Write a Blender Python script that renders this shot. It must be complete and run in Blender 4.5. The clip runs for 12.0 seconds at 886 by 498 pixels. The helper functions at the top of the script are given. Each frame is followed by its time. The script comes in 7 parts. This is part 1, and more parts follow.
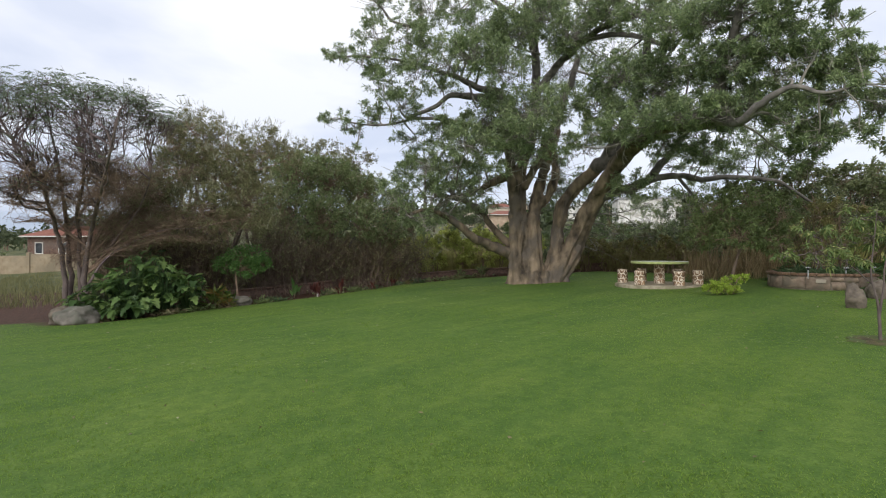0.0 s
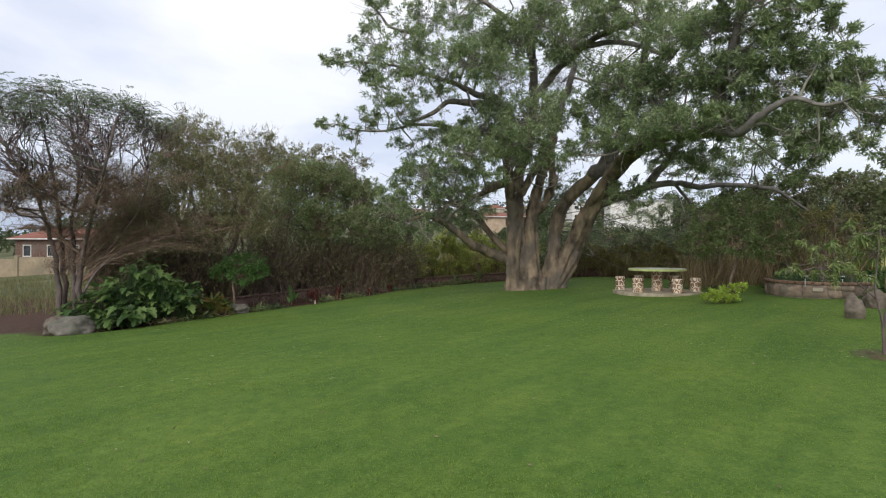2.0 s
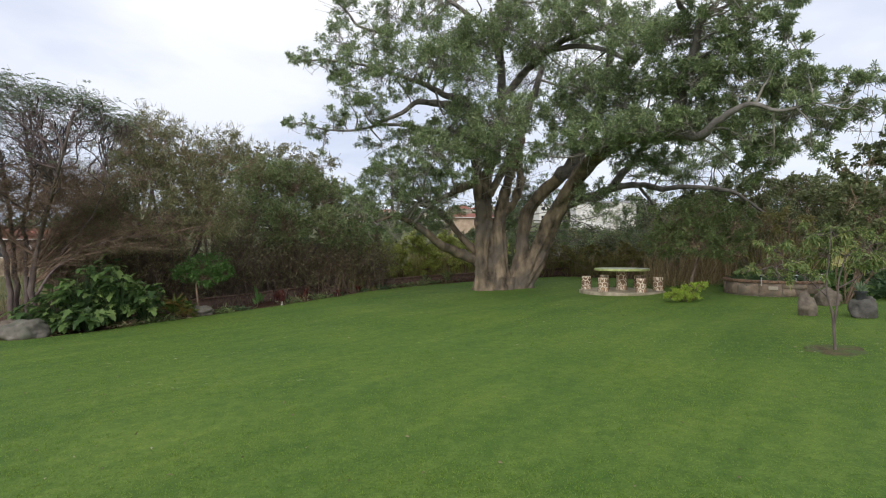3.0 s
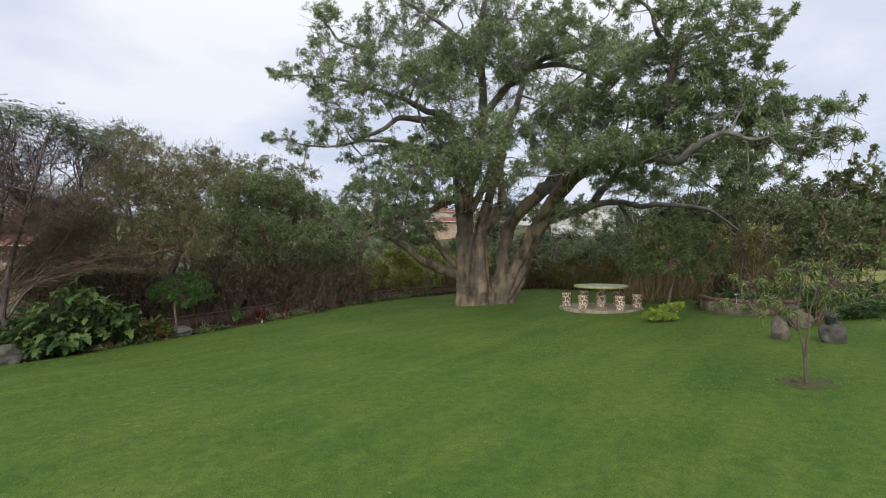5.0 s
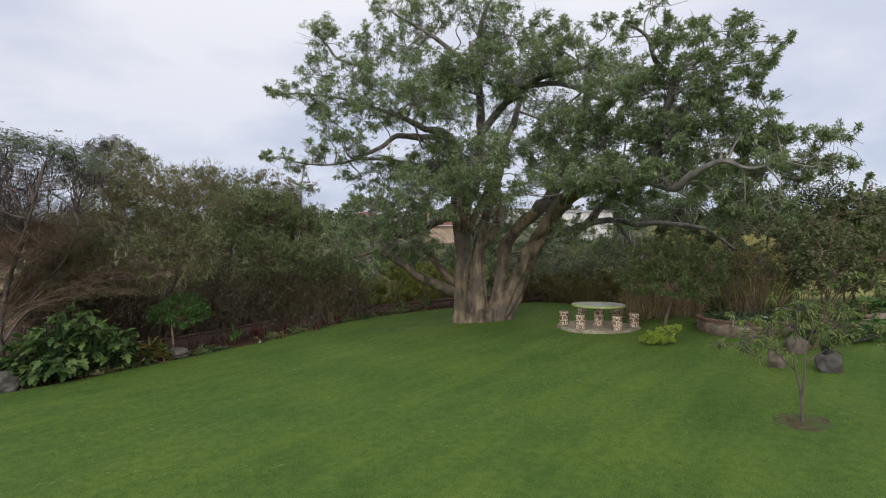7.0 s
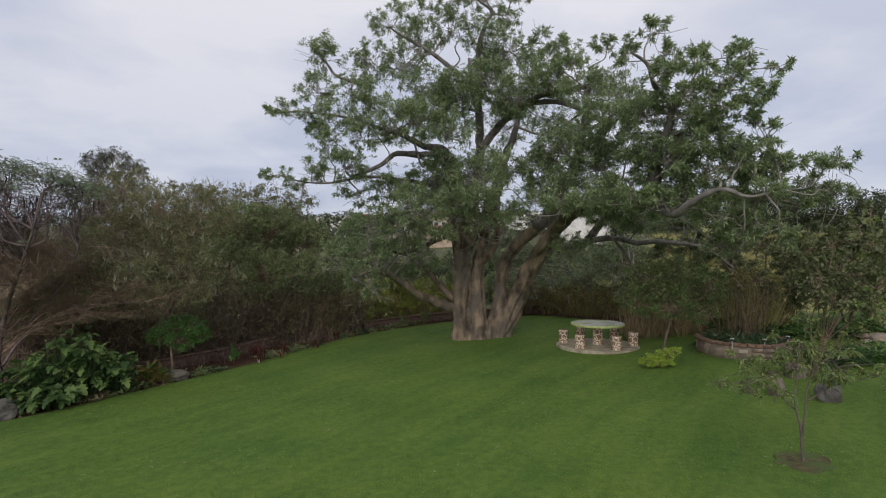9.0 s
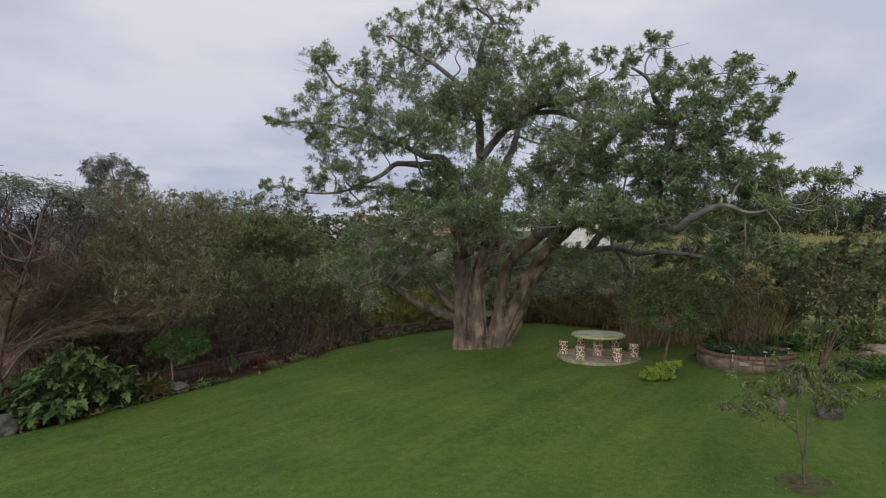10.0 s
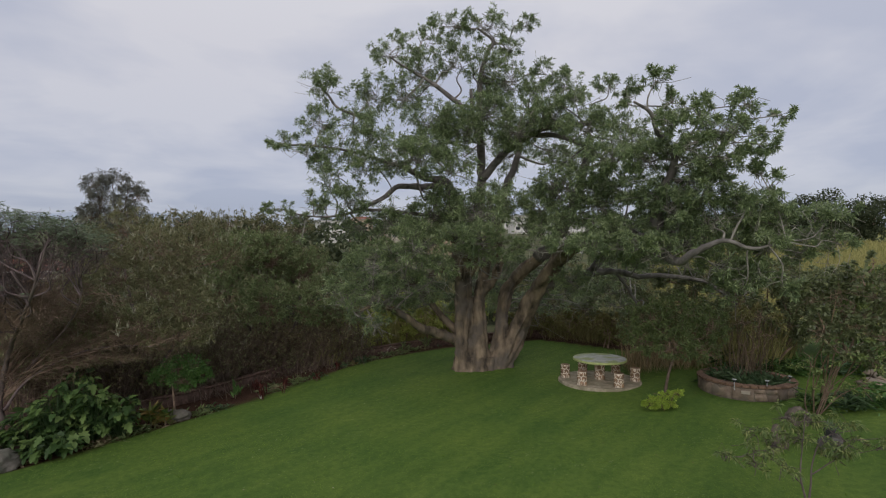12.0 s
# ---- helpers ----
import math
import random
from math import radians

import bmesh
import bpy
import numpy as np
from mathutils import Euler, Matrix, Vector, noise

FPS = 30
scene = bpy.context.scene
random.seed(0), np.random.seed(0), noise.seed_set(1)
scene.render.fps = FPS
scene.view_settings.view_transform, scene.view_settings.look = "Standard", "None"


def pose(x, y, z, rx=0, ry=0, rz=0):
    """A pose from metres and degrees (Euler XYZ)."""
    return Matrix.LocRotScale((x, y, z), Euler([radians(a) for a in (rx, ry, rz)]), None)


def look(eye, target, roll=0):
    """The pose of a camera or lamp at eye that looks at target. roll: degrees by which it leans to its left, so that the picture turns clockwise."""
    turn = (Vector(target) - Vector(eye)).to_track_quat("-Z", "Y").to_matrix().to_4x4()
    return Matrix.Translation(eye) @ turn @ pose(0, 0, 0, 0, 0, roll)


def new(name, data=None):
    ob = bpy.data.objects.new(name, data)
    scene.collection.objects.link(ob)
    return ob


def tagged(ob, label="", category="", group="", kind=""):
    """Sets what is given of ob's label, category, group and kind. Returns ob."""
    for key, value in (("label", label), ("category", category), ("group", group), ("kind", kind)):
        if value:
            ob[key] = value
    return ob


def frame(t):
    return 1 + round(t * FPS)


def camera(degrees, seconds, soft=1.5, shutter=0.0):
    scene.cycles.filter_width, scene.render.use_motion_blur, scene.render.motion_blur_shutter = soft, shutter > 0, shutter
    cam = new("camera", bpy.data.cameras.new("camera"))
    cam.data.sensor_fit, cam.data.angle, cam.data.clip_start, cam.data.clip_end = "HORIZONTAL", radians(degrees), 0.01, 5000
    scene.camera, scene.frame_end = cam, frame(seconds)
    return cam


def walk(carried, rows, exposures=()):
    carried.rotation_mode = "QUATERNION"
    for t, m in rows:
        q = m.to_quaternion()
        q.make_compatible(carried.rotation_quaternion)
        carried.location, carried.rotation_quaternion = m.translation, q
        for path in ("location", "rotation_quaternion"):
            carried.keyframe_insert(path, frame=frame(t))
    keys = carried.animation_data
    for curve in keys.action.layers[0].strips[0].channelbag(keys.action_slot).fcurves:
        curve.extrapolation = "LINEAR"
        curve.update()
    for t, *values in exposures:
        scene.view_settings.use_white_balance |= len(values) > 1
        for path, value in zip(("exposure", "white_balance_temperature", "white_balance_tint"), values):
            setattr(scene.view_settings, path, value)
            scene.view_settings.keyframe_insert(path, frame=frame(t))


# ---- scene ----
cam = camera(78.8, 12.0, soft=1.15)
METRES, EYE, TILT, LEAN, TURN = 3.5, 1.8, 0.0, 0.0, 0.0
ROWS = [
    (0.0, 0.0, 0.0, 0.0, 0.0, 0.0, -0.0),
    (0.5, -0.0138, -0.0012, 0.0148, -0.01, 0.02, -0.0),
    (1.0, -0.0305, 0.0017, 0.0316, -0.02, 0.03, -0.02),
    (1.5, -0.0574, 0.007, 0.0515, -0.05, 0.05, -0.02),
    (2.0, -0.0711, 0.0124, 0.0628, -0.94, 0.07, -0.02),
    (2.5, -0.0784, 0.0147, 0.0593, -2.84, 0.12, -0.02),
    (3.0, -0.0785, 0.0103, 0.061, -4.32, 0.13, 0.03),
    (5.0, -0.0802, -0.0031, 0.226, -6.27, 0.19, 0.03),
    (5.5, -0.0845, -0.0042, 0.2758, -6.41, 0.18, 0.02),
    (6.0, -0.0868, -0.0052, 0.3253, -6.5, 0.19, 0.02),
    (6.5, -0.0891, -0.0071, 0.3669, -6.55, 0.2, 0.02),
    (7.0, -0.0887, -0.0087, 0.4136, -6.59, 0.22, 0.02),
    (9.0, -0.107, -0.0069, 0.6019, -6.85, 0.24, 0.03),
    (9.5, -0.1114, -0.0055, 0.6572, -6.89, 0.24, 0.03),
    (10.0, -0.1178, -0.0058, 0.7093, -6.91, 0.25, 0.03),
    (10.5, -0.1262, -0.0055, 0.7669, -6.93, 0.25, 0.04),
    (11.0, -0.1339, -0.0054, 0.829, -6.94, 0.26, 0.04),
    (11.5, -0.1383, -0.0052, 0.8922, -6.96, 0.28, 0.04),
    (12.0, -0.141, -0.0034, 0.9469, -7.0, 0.3, 0.03),
]
walk(cam, [(t, pose(0, 0, EYE, TILT, LEAN, TURN) @ pose(METRES * x, METRES * y, METRES * z, 90 + pitch, roll, yaw)) for t, x, y, z, yaw, pitch, roll in ROWS],
     exposures=[(0, 0.31, 6500, 10.0), (2.5, 0.31, 6500, 10.0), (5.5, 0.14, 6500, 10.6), (7, 0.03, 6500, 11.6), (9.5, -0.22, 6500, 12.8), (12, -0.40, 6500, 13.2)])

# ---------------------------------------------------------------- world and sun
world = bpy.data.worlds.new("overcast_sky")
scene.world = world
world.use_nodes = True
wn, wl = world.node_tree.nodes, world.node_tree.links
wn.clear()


def wnode(kind, **values):
    n = wn.new(kind)
    for key, value in values.items():
        n.inputs[key].default_value = value
    return n


w_co = wn.new("ShaderNodeTexCoord")
w_sky = wn.new("ShaderNodeTexSky")
w_sky.sky_type, w_sky.sun_disc = "NISHITA", False
w_sky.sun_elevation, w_sky.sun_rotation = radians(36), radians(205)
w_blue = wn.new("ShaderNodeVectorMath")
w_blue.operation = "SCALE"
w_blue.inputs["Scale"].default_value = 0.1
wl.new(w_sky.outputs[0], w_blue.inputs[0])
# a cloud deck: the direction is laid on a flat ceiling so that clouds flatten towards the horizon
w_sep = wn.new("ShaderNodeSeparateXYZ")
wl.new(w_co.outputs["Generated"], w_sep.inputs[0])
w_up = wn.new("ShaderNodeMath")
w_up.operation = "MAXIMUM"
w_up.inputs[1].default_value = 0.0
wl.new(w_sep.outputs[2], w_up.inputs[0])
w_lift = wn.new("ShaderNodeMath")
w_lift.operation = "ADD"
w_lift.inputs[1].default_value = 0.16
wl.new(w_up.outputs[0], w_lift.inputs[0])
w_deck = wn.new("ShaderNodeVectorMath")
w_deck.operation = "DIVIDE"
w_all = wn.new("ShaderNodeCombineXYZ")
for i in range(3):
    wl.new(w_lift.outputs[0], w_all.inputs[i])
wl.new(w_co.outputs["Generated"], w_deck.inputs[0])
wl.new(w_all.outputs[0], w_deck.inputs[1])
w_noise = wnode("ShaderNodeTexNoise", Scale=1.15, Detail=5.0, Roughness=0.5, Distortion=0.25)
wl.new(w_deck.outputs[0], w_noise.inputs["Vector"])
w_cloud = wn.new("ShaderNodeValToRGB")
w_cloud.color_ramp.elements[0].position, w_cloud.color_ramp.elements[0].color = 0.40, (0.60, 0.64, 0.75, 1)
w_cloud.color_ramp.elements[1].position, w_cloud.color_ramp.elements[1].color = 0.60, (0.80, 0.81, 0.86, 1)
wl.new(w_noise.outputs["Fac"], w_cloud.inputs[0])
# duller and bluer low down, brightest overhead
w_height = wn.new("ShaderNodeValToRGB")
w_height.color_ramp.elements[0].position, w_height.color_ramp.elements[0].color = 0.0, (0.62, 0.68, 0.76, 1)
w_height.color_ramp.elements[1].position, w_height.color_ramp.elements[1].color = 0.35, (1.0, 1.0, 1.0, 1)
w_mid = w_height.color_ramp.elements.new(0.12)
w_mid.color = (0.84, 0.87, 0.92, 1)
w_high = w_height.color_ramp.elements.new(0.5)
w_high.color = (1.1, 1.1, 1.08, 1)
w_top = w_height.color_ramp.elements.new(1.0)
w_top.color = (1.2, 1.2, 1.2, 1)
wl.new(w_up.outputs[0], w_height.inputs[0])
w_mul = wn.new("ShaderNodeMix")
w_mul.data_type, w_mul.blend_type = "RGBA", "MULTIPLY"
w_mul.inputs[0].default_value = 1.0
wl.new(w_cloud.outputs[0], w_mul.inputs[6])
wl.new(w_height.outputs[0], w_mul.inputs[7])
w_mix = wn.new("ShaderNodeMix")
w_mix.data_type = "RGBA"
w_mix.inputs[0].default_value = 0.9
wl.new(w_blue.outputs[0], w_mix.inputs[6])
wl.new(w_mul.outputs[2], w_mix.inputs[7])
w_bg = wnode("ShaderNodeBackground", Strength=1.1)
wl.new(w_mix.outputs[2], w_bg.inputs[0])
w_out = wn.new("ShaderNodeOutputWorld")
wl.new(w_bg.outputs[0], w_out.inputs[0])

sun = new("sun", bpy.data.lights.new("sun", "SUN"))
sun.data.energy, sun.data.angle, sun.data.color = 1.5, radians(50), (1.0, 0.97, 0.92)
sun.matrix_world = look((-12, -26, 24), (2, 14, 0))


# ---------------------------------------------------------------- materials
def material(name, low, high, scale=6.0, rough=0.8, bump=0.3, bump_scale=40.0, island=0.0, patch=None, patch_scale=0.8,
             patch_at=0.55, spec=0.3, stretch=(1, 1, 1), detail=6.0):
    """A rough surface in two tones, with fine relief, wide stains, and a spread from piece to piece."""
    m = bpy.data.materials.new(name)
    m.use_nodes = True
    n, l = m.node_tree.nodes, m.node_tree.links
    bsdf = n["Principled BSDF"]
    bsdf.inputs["Roughness"].default_value = rough
    bsdf.inputs["Specular IOR Level"].default_value = spec
    co = n.new("ShaderNodeTexCoord")
    mp = n.new("ShaderNodeMapping")
    mp.inputs["Scale"].default_value = stretch
    l.new(co.outputs["Object"], mp.inputs[0])
    tex = n.new("ShaderNodeTexNoise")
    tex.inputs["Scale"].default_value, tex.inputs["Detail"].default_value = scale, detail
    l.new(mp.outputs[0], tex.inputs["Vector"])
    ramp = n.new("ShaderNodeValToRGB")
    ramp.color_ramp.elements[0].position, ramp.color_ramp.elements[0].color = 0.32, (*low, 1)
    ramp.color_ramp.elements[1].position, ramp.color_ramp.elements[1].color = 0.68, (*high, 1)
    l.new(tex.outputs["Fac"], ramp.inputs[0])
    colour = ramp.outputs[0]
    if patch:
        wide = n.new("ShaderNodeTexNoise")
        wide.inputs["Scale"].default_value, wide.inputs["Detail"].default_value = patch_scale, 4.0
        l.new(co.outputs["Object"], wide.inputs["Vector"])
        step = n.new("ShaderNodeMapRange")
        step.inputs["From Min"].default_value, step.inputs["From Max"].default_value = patch_at - 0.08, patch_at + 0.08
        l.new(wide.outputs["Fac"], step.inputs["Value"])
        mix = n.new("ShaderNodeMix")
        mix.data_type = "RGBA"
        mix.inputs[7].default_value = (*patch, 1)
        l.new(step.outputs[0], mix.inputs[0])
        l.new(colour, mix.inputs[6])
        colour = mix.outputs[2]
    if island:
        geo = n.new("ShaderNodeNewGeometry")
        info = n.new("ShaderNodeObjectInfo")
        add = n.new("ShaderNodeMath")
        add.operation = "ADD"
        l.new(geo.outputs["Random Per Island"], add.inputs[0])
        l.new(info.outputs["Random"], add.inputs[1])
        span = n.new("ShaderNodeMapRange")
        span.inputs["From Max"].default_value = 2.0
        span.inputs["To Min"].default_value, span.inputs["To Max"].default_value = 1 - island, 1 + island
        l.new(add.outputs[0], span.inputs["Value"])
        hsv = n.new("ShaderNodeHueSaturation")
        l.new(span.outputs[0], hsv.inputs["Value"])
        l.new(colour, hsv.inputs["Color"])
        colour = hsv.outputs[0]
    l.new(colour, bsdf.inputs["Base Color"])
    if bump:
        fine = n.new("ShaderNodeTexNoise")
        fine.inputs["Scale"].default_value, fine.inputs["Detail"].default_value = bump_scale, 5.0
        l.new(mp.outputs[0], fine.inputs["Vector"])
        bp = n.new("ShaderNodeBump")
        bp.inputs["Strength"].default_value, bp.inputs["Distance"].default_value = bump, 0.03
        l.new(fine.outputs["Fac"], bp.inputs["Height"])
        l.new(bp.outputs[0], bsdf.inputs["Normal"])
    return m


def leafy(name, tones, rough=0.45, through_light=0.35, wide=0.35, spec=0.22):
    """Leaves: a tone of its own for each leaf, drifting from bough to bough, with light passing through."""
    m = bpy.data.materials.new(name)
    m.use_nodes = True
    n, l = m.node_tree.nodes, m.node_tree.links
    bsdf, out = n["Principled BSDF"], n["Material Output"]
    bsdf.inputs["Roughness"].default_value, bsdf.inputs["Specular IOR Level"].default_value = rough, spec
    geo = n.new("ShaderNodeNewGeometry")
    co = n.new("ShaderNodeTexCoord")
    tex = n.new("ShaderNodeTexNoise")
    tex.inputs["Scale"].default_value, tex.inputs["Detail"].default_value = 0.7, 3.0
    l.new(co.outputs["Object"], tex.inputs["Vector"])
    mix = n.new("ShaderNodeMix")
    mix.inputs[0].default_value = wide
    l.new(geo.outputs["Random Per Island"], mix.inputs[2])
    l.new(tex.outputs["Fac"], mix.inputs[3])
    ramp = n.new("ShaderNodeValToRGB")
    r = ramp.color_ramp
    r.elements[0].position, r.elements[0].color = 0.1, (*tones[0], 1)
    r.elements[1].position, r.elements[1].color = 0.92, (*tones[-1], 1)
    for i, tone in enumerate(tones[1:-1]):
        r.elements.new(0.1 + 0.82 * (i + 1) / (len(tones) - 1)).color = (*tone, 1)
    l.new(mix.outputs[0], ramp.inputs[0])
    l.new(ramp.outputs[0], bsdf.inputs["Base Color"])
    tr = n.new("ShaderNodeBsdfTranslucent")
    l.new(ramp.outputs[0], tr.inputs[0])
    both = n.new("ShaderNodeMixShader")
    both.inputs[0].default_value = through_light
    l.new(bsdf.outputs[0], both.inputs[1])
    l.new(tr.outputs[0], both.inputs[2])
    l.new(both.outputs[0], out.inputs[0])
    return m


M_FIG_LEAF = leafy("fig_leaf", [(0.084, 0.116, 0.066), (0.148, 0.200, 0.102), (0.250, 0.320, 0.148), (0.395, 0.465, 0.220), (0.660, 0.740, 0.530)], rough=0.38, through_light=0.40, spec=0.5, wide=0.5)
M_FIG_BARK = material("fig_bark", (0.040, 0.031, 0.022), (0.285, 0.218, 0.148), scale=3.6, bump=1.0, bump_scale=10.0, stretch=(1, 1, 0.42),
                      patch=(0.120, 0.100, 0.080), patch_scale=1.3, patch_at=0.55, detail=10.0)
# paler grey for the upper limbs, with their sky light put into the colour
M_LIMB_BARK = material("limb_bark", (0.074, 0.066, 0.059), (0.258, 0.231, 0.207), scale=5.0, bump=1.0, bump_scale=12.0, patch=(0.138, 0.123, 0.109), patch_scale=1.6)
M_TWIG_PALE = material("pale_twig", (0.17, 0.155, 0.13), (0.36, 0.33, 0.28), scale=5, bump=0.2, island=0.3)
M_TWIG_BROWN = material("brown_twig", (0.145, 0.098, 0.070), (0.310, 0.215, 0.155), scale=5, bump=0.2, island=0.4)
M_TWIG_PURPLE = material("purple_twig", (0.093, 0.068, 0.068), (0.240, 0.178, 0.174), scale=5, bump=0.2, island=0.4)
M_TWIG_DARK = material("dark_twig", (0.098, 0.071, 0.053), (0.225, 0.165, 0.124), scale=5, bump=0.2, island=0.4)
M_BARK_RED = material("reddish_bark", (0.075, 0.056, 0.052), (0.190, 0.148, 0.132), scale=7, bump=0.4, bump_scale=25, stretch=(1, 1, 0.4))
M_FEATHER = leafy("feathery_leaf", [(0.125, 0.155, 0.100), (0.195, 0.240, 0.150), (0.295, 0.345, 0.235)], rough=0.6, through_light=0.4)
M_GREY_LEAF = leafy("grey_green_leaf", [(0.16, 0.165, 0.135), (0.25, 0.255, 0.21), (0.36, 0.36, 0.30)], rough=0.6)
M_POD = material("dark_pod", (0.03, 0.022, 0.02), (0.075, 0.05, 0.04), scale=12, rough=0.6, bump=0.2)
M_POD_PALE = material("pale_pod", (0.270, 0.270, 0.176), (0.486, 0.459, 0.324), scale=9, rough=0.7, bump=0.1, island=0.3)
M_OLIVE_LEAF = leafy("olive_leaf", [(0.110, 0.112, 0.058), (0.185, 0.190, 0.092), (0.265, 0.262, 0.132), (0.390, 0.335, 0.205)], rough=0.5)
M_BROAD_LEAF = leafy("dull_green_leaf", [(0.097, 0.128, 0.058), (0.173, 0.227, 0.092), (0.270, 0.325, 0.145), (0.410, 0.395, 0.228)], rough=0.5)
M_DRY_LEAF = leafy("dry_brown_leaf", [(0.190, 0.143, 0.092), (0.300, 0.225, 0.142), (0.300, 0.276, 0.145), (0.230, 0.270, 0.120)], rough=0.7)
M_BIG_LEAF = leafy("big_soft_leaf", [(0.034, 0.064, 0.022), (0.076, 0.138, 0.042), (0.138, 0.216, 0.064), (0.235, 0.320, 0.104)], rough=0.42, wide=0.2)
M_BRIGHT_LEAF = leafy("bright_green_leaf", [(0.065, 0.137, 0.039), (0.124, 0.234, 0.065), (0.208, 0.351, 0.111)], rough=0.4)
M_LIME_LEAF = leafy("lime_leaf", [(0.22, 0.34, 0.05), (0.38, 0.51, 0.08), (0.60, 0.68, 0.14)], rough=0.45)
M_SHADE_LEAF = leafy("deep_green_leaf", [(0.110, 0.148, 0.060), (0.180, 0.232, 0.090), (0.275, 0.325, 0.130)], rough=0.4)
M_HEDGE_LEAF = leafy("hedge_leaf", [(0.106, 0.130, 0.064), (0.178, 0.208, 0.095), (0.280, 0.300, 0.138)], rough=0.36, spec=0.45)
M_FAR_LEAF = leafy("distant_leaf", [(0.050, 0.066, 0.036), (0.080, 0.100, 0.050), (0.125, 0.140, 0.072)], rough=0.6)
M_CANE_LEAF = leafy("tan_cane", [(0.180, 0.128, 0.068), (0.310, 0.228, 0.126), (0.440, 0.350, 0.205)], rough=0.6, through_light=0.2)
M_SAPLING_LEAF = leafy("fresh_leaf", [(0.098, 0.150, 0.056), (0.168, 0.235, 0.080), (0.270, 0.322, 0.116), (0.415, 0.405, 0.162)], rough=0.45)
M_STRAP_LEAF = leafy("strap_leaf", [(0.048, 0.090, 0.040), (0.090, 0.148, 0.066), (0.165, 0.225, 0.110)], rough=0.4)
M_YELLOW_LEAF = leafy("yellow_green_leaf", [(0.270, 0.310, 0.085), (0.460, 0.495, 0.140), (0.690, 0.700, 0.240)], rough=0.5, through_light=0.5)
M_AGAVE = leafy("agave_leaf", [(0.14, 0.20, 0.12), (0.22, 0.29, 0.18), (0.34, 0.40, 0.26)], rough=0.45)
M_RED_LEAF = leafy("dark_red_leaf", [(0.048, 0.017, 0.017), (0.104, 0.030, 0.024), (0.178, 0.061, 0.041)], rough=0.45)
M_CROTON_LEAF = leafy("croton_leaf", [(0.053, 0.117, 0.032), (0.171, 0.203, 0.053), (0.321, 0.171, 0.064)], rough=0.4)
M_REED = leafy("dry_reed", [(0.128, 0.108, 0.045), (0.217, 0.190, 0.076), (0.254, 0.254, 0.090), (0.350, 0.280, 0.140)], rough=0.7, through_light=0.3)
M_REED_DARK = leafy("brown_reed", [(0.120, 0.098, 0.046), (0.200, 0.170, 0.076), (0.220, 0.212, 0.082), (0.320, 0.262, 0.130)], rough=0.7, through_light=0.3)
M_VERGE = leafy("verge_grass", [(0.100, 0.108, 0.046), (0.165, 0.165, 0.072), (0.230, 0.212, 0.098)], rough=0.7, through_light=0.25)
M_FIELD_GRASS = leafy("field_grass", [(0.215, 0.208, 0.074), (0.335, 0.315, 0.116), (0.460, 0.415, 0.172)], rough=0.7, through_light=0.3)
M_CANE = material("dry_cane", (0.150, 0.106, 0.066), (0.300, 0.222, 0.142), scale=6, bump=0.2, island=0.4)
M_LAWN_BLADE = leafy("lawn_blade", [(0.135, 0.235, 0.034), (0.205, 0.310, 0.050), (0.260, 0.335, 0.092)], rough=0.6, wide=0.35, through_light=0.5)
M_CONCRETE = material("weathered_concrete", (0.310, 0.262, 0.185), (0.470, 0.405, 0.300), scale=9, bump=0.3, patch=(0.250, 0.218, 0.145), patch_scale=3)
M_TABLETOP = material("mossy_tabletop", (0.34, 0.36, 0.30), (0.55, 0.55, 0.50), scale=5, bump=0.2, patch=(0.30, 0.34, 0.14), patch_scale=1.8, patch_at=0.5, rough=0.6)
M_TABLE_RIM = material("yellow_green_rim", (0.33, 0.38, 0.13), (0.50, 0.54, 0.24), scale=8, bump=0.2, rough=0.6)
M_MORTAR = material("pale_mortar", (0.600, 0.500, 0.390), (0.800, 0.700, 0.570), scale=16, bump=0.3)
M_WALL_MORTAR = material("grey_mortar", (0.128, 0.105, 0.081), (0.232, 0.195, 0.147), scale=12, bump=0.4)
M_CLAD_STONE = material("cladding_stone", (0.150, 0.092, 0.058), (0.370, 0.235, 0.140), scale=9, bump=0.3, island=0.6)
M_RIM_BRICK = material("rim_brick", (0.117, 0.070, 0.045), (0.235, 0.145, 0.093), scale=14, bump=0.4, island=0.35)
M_WALL_STONE = material("wall_stone", (0.150, 0.108, 0.080), (0.320, 0.245, 0.180), scale=5, bump=0.5, island=0.5, patch=(0.190, 0.155, 0.118), patch_scale=3)
M_DARK_BRICK = material("dark_brick", (0.075, 0.047, 0.036), (0.17, 0.105, 0.08), scale=10, bump=0.4, island=0.3)
M_BOULDER = material("grey_boulder", (0.080, 0.070, 0.058), (0.235, 0.208, 0.172), scale=4, bump=0.6, bump_scale=14, patch=(0.125, 0.122, 0.092), patch_scale=2.5)
M_DARK_ROCK = material("dark_rock", (0.052, 0.047, 0.040), (0.118, 0.108, 0.094), scale=6, bump=0.6, bump_scale=22, patch=(0.094, 0.093, 0.078), patch_scale=3)
M_WARM_ROCK = material("warm_rock", (0.082, 0.066, 0.050), (0.196, 0.160, 0.122), scale=6, bump=0.6, bump_scale=18)
M_TAN_ROCK = material("tan_rock", (0.185, 0.140, 0.100), (0.350, 0.280, 0.205), scale=5, bump=0.6, bump_scale=16, patch=(0.24, 0.20, 0.15), patch_scale=2)
M_SOIL = material("bare_soil", (0.05, 0.034, 0.026), (0.13, 0.085, 0.06), scale=14, bump=0.7, bump_scale=50)
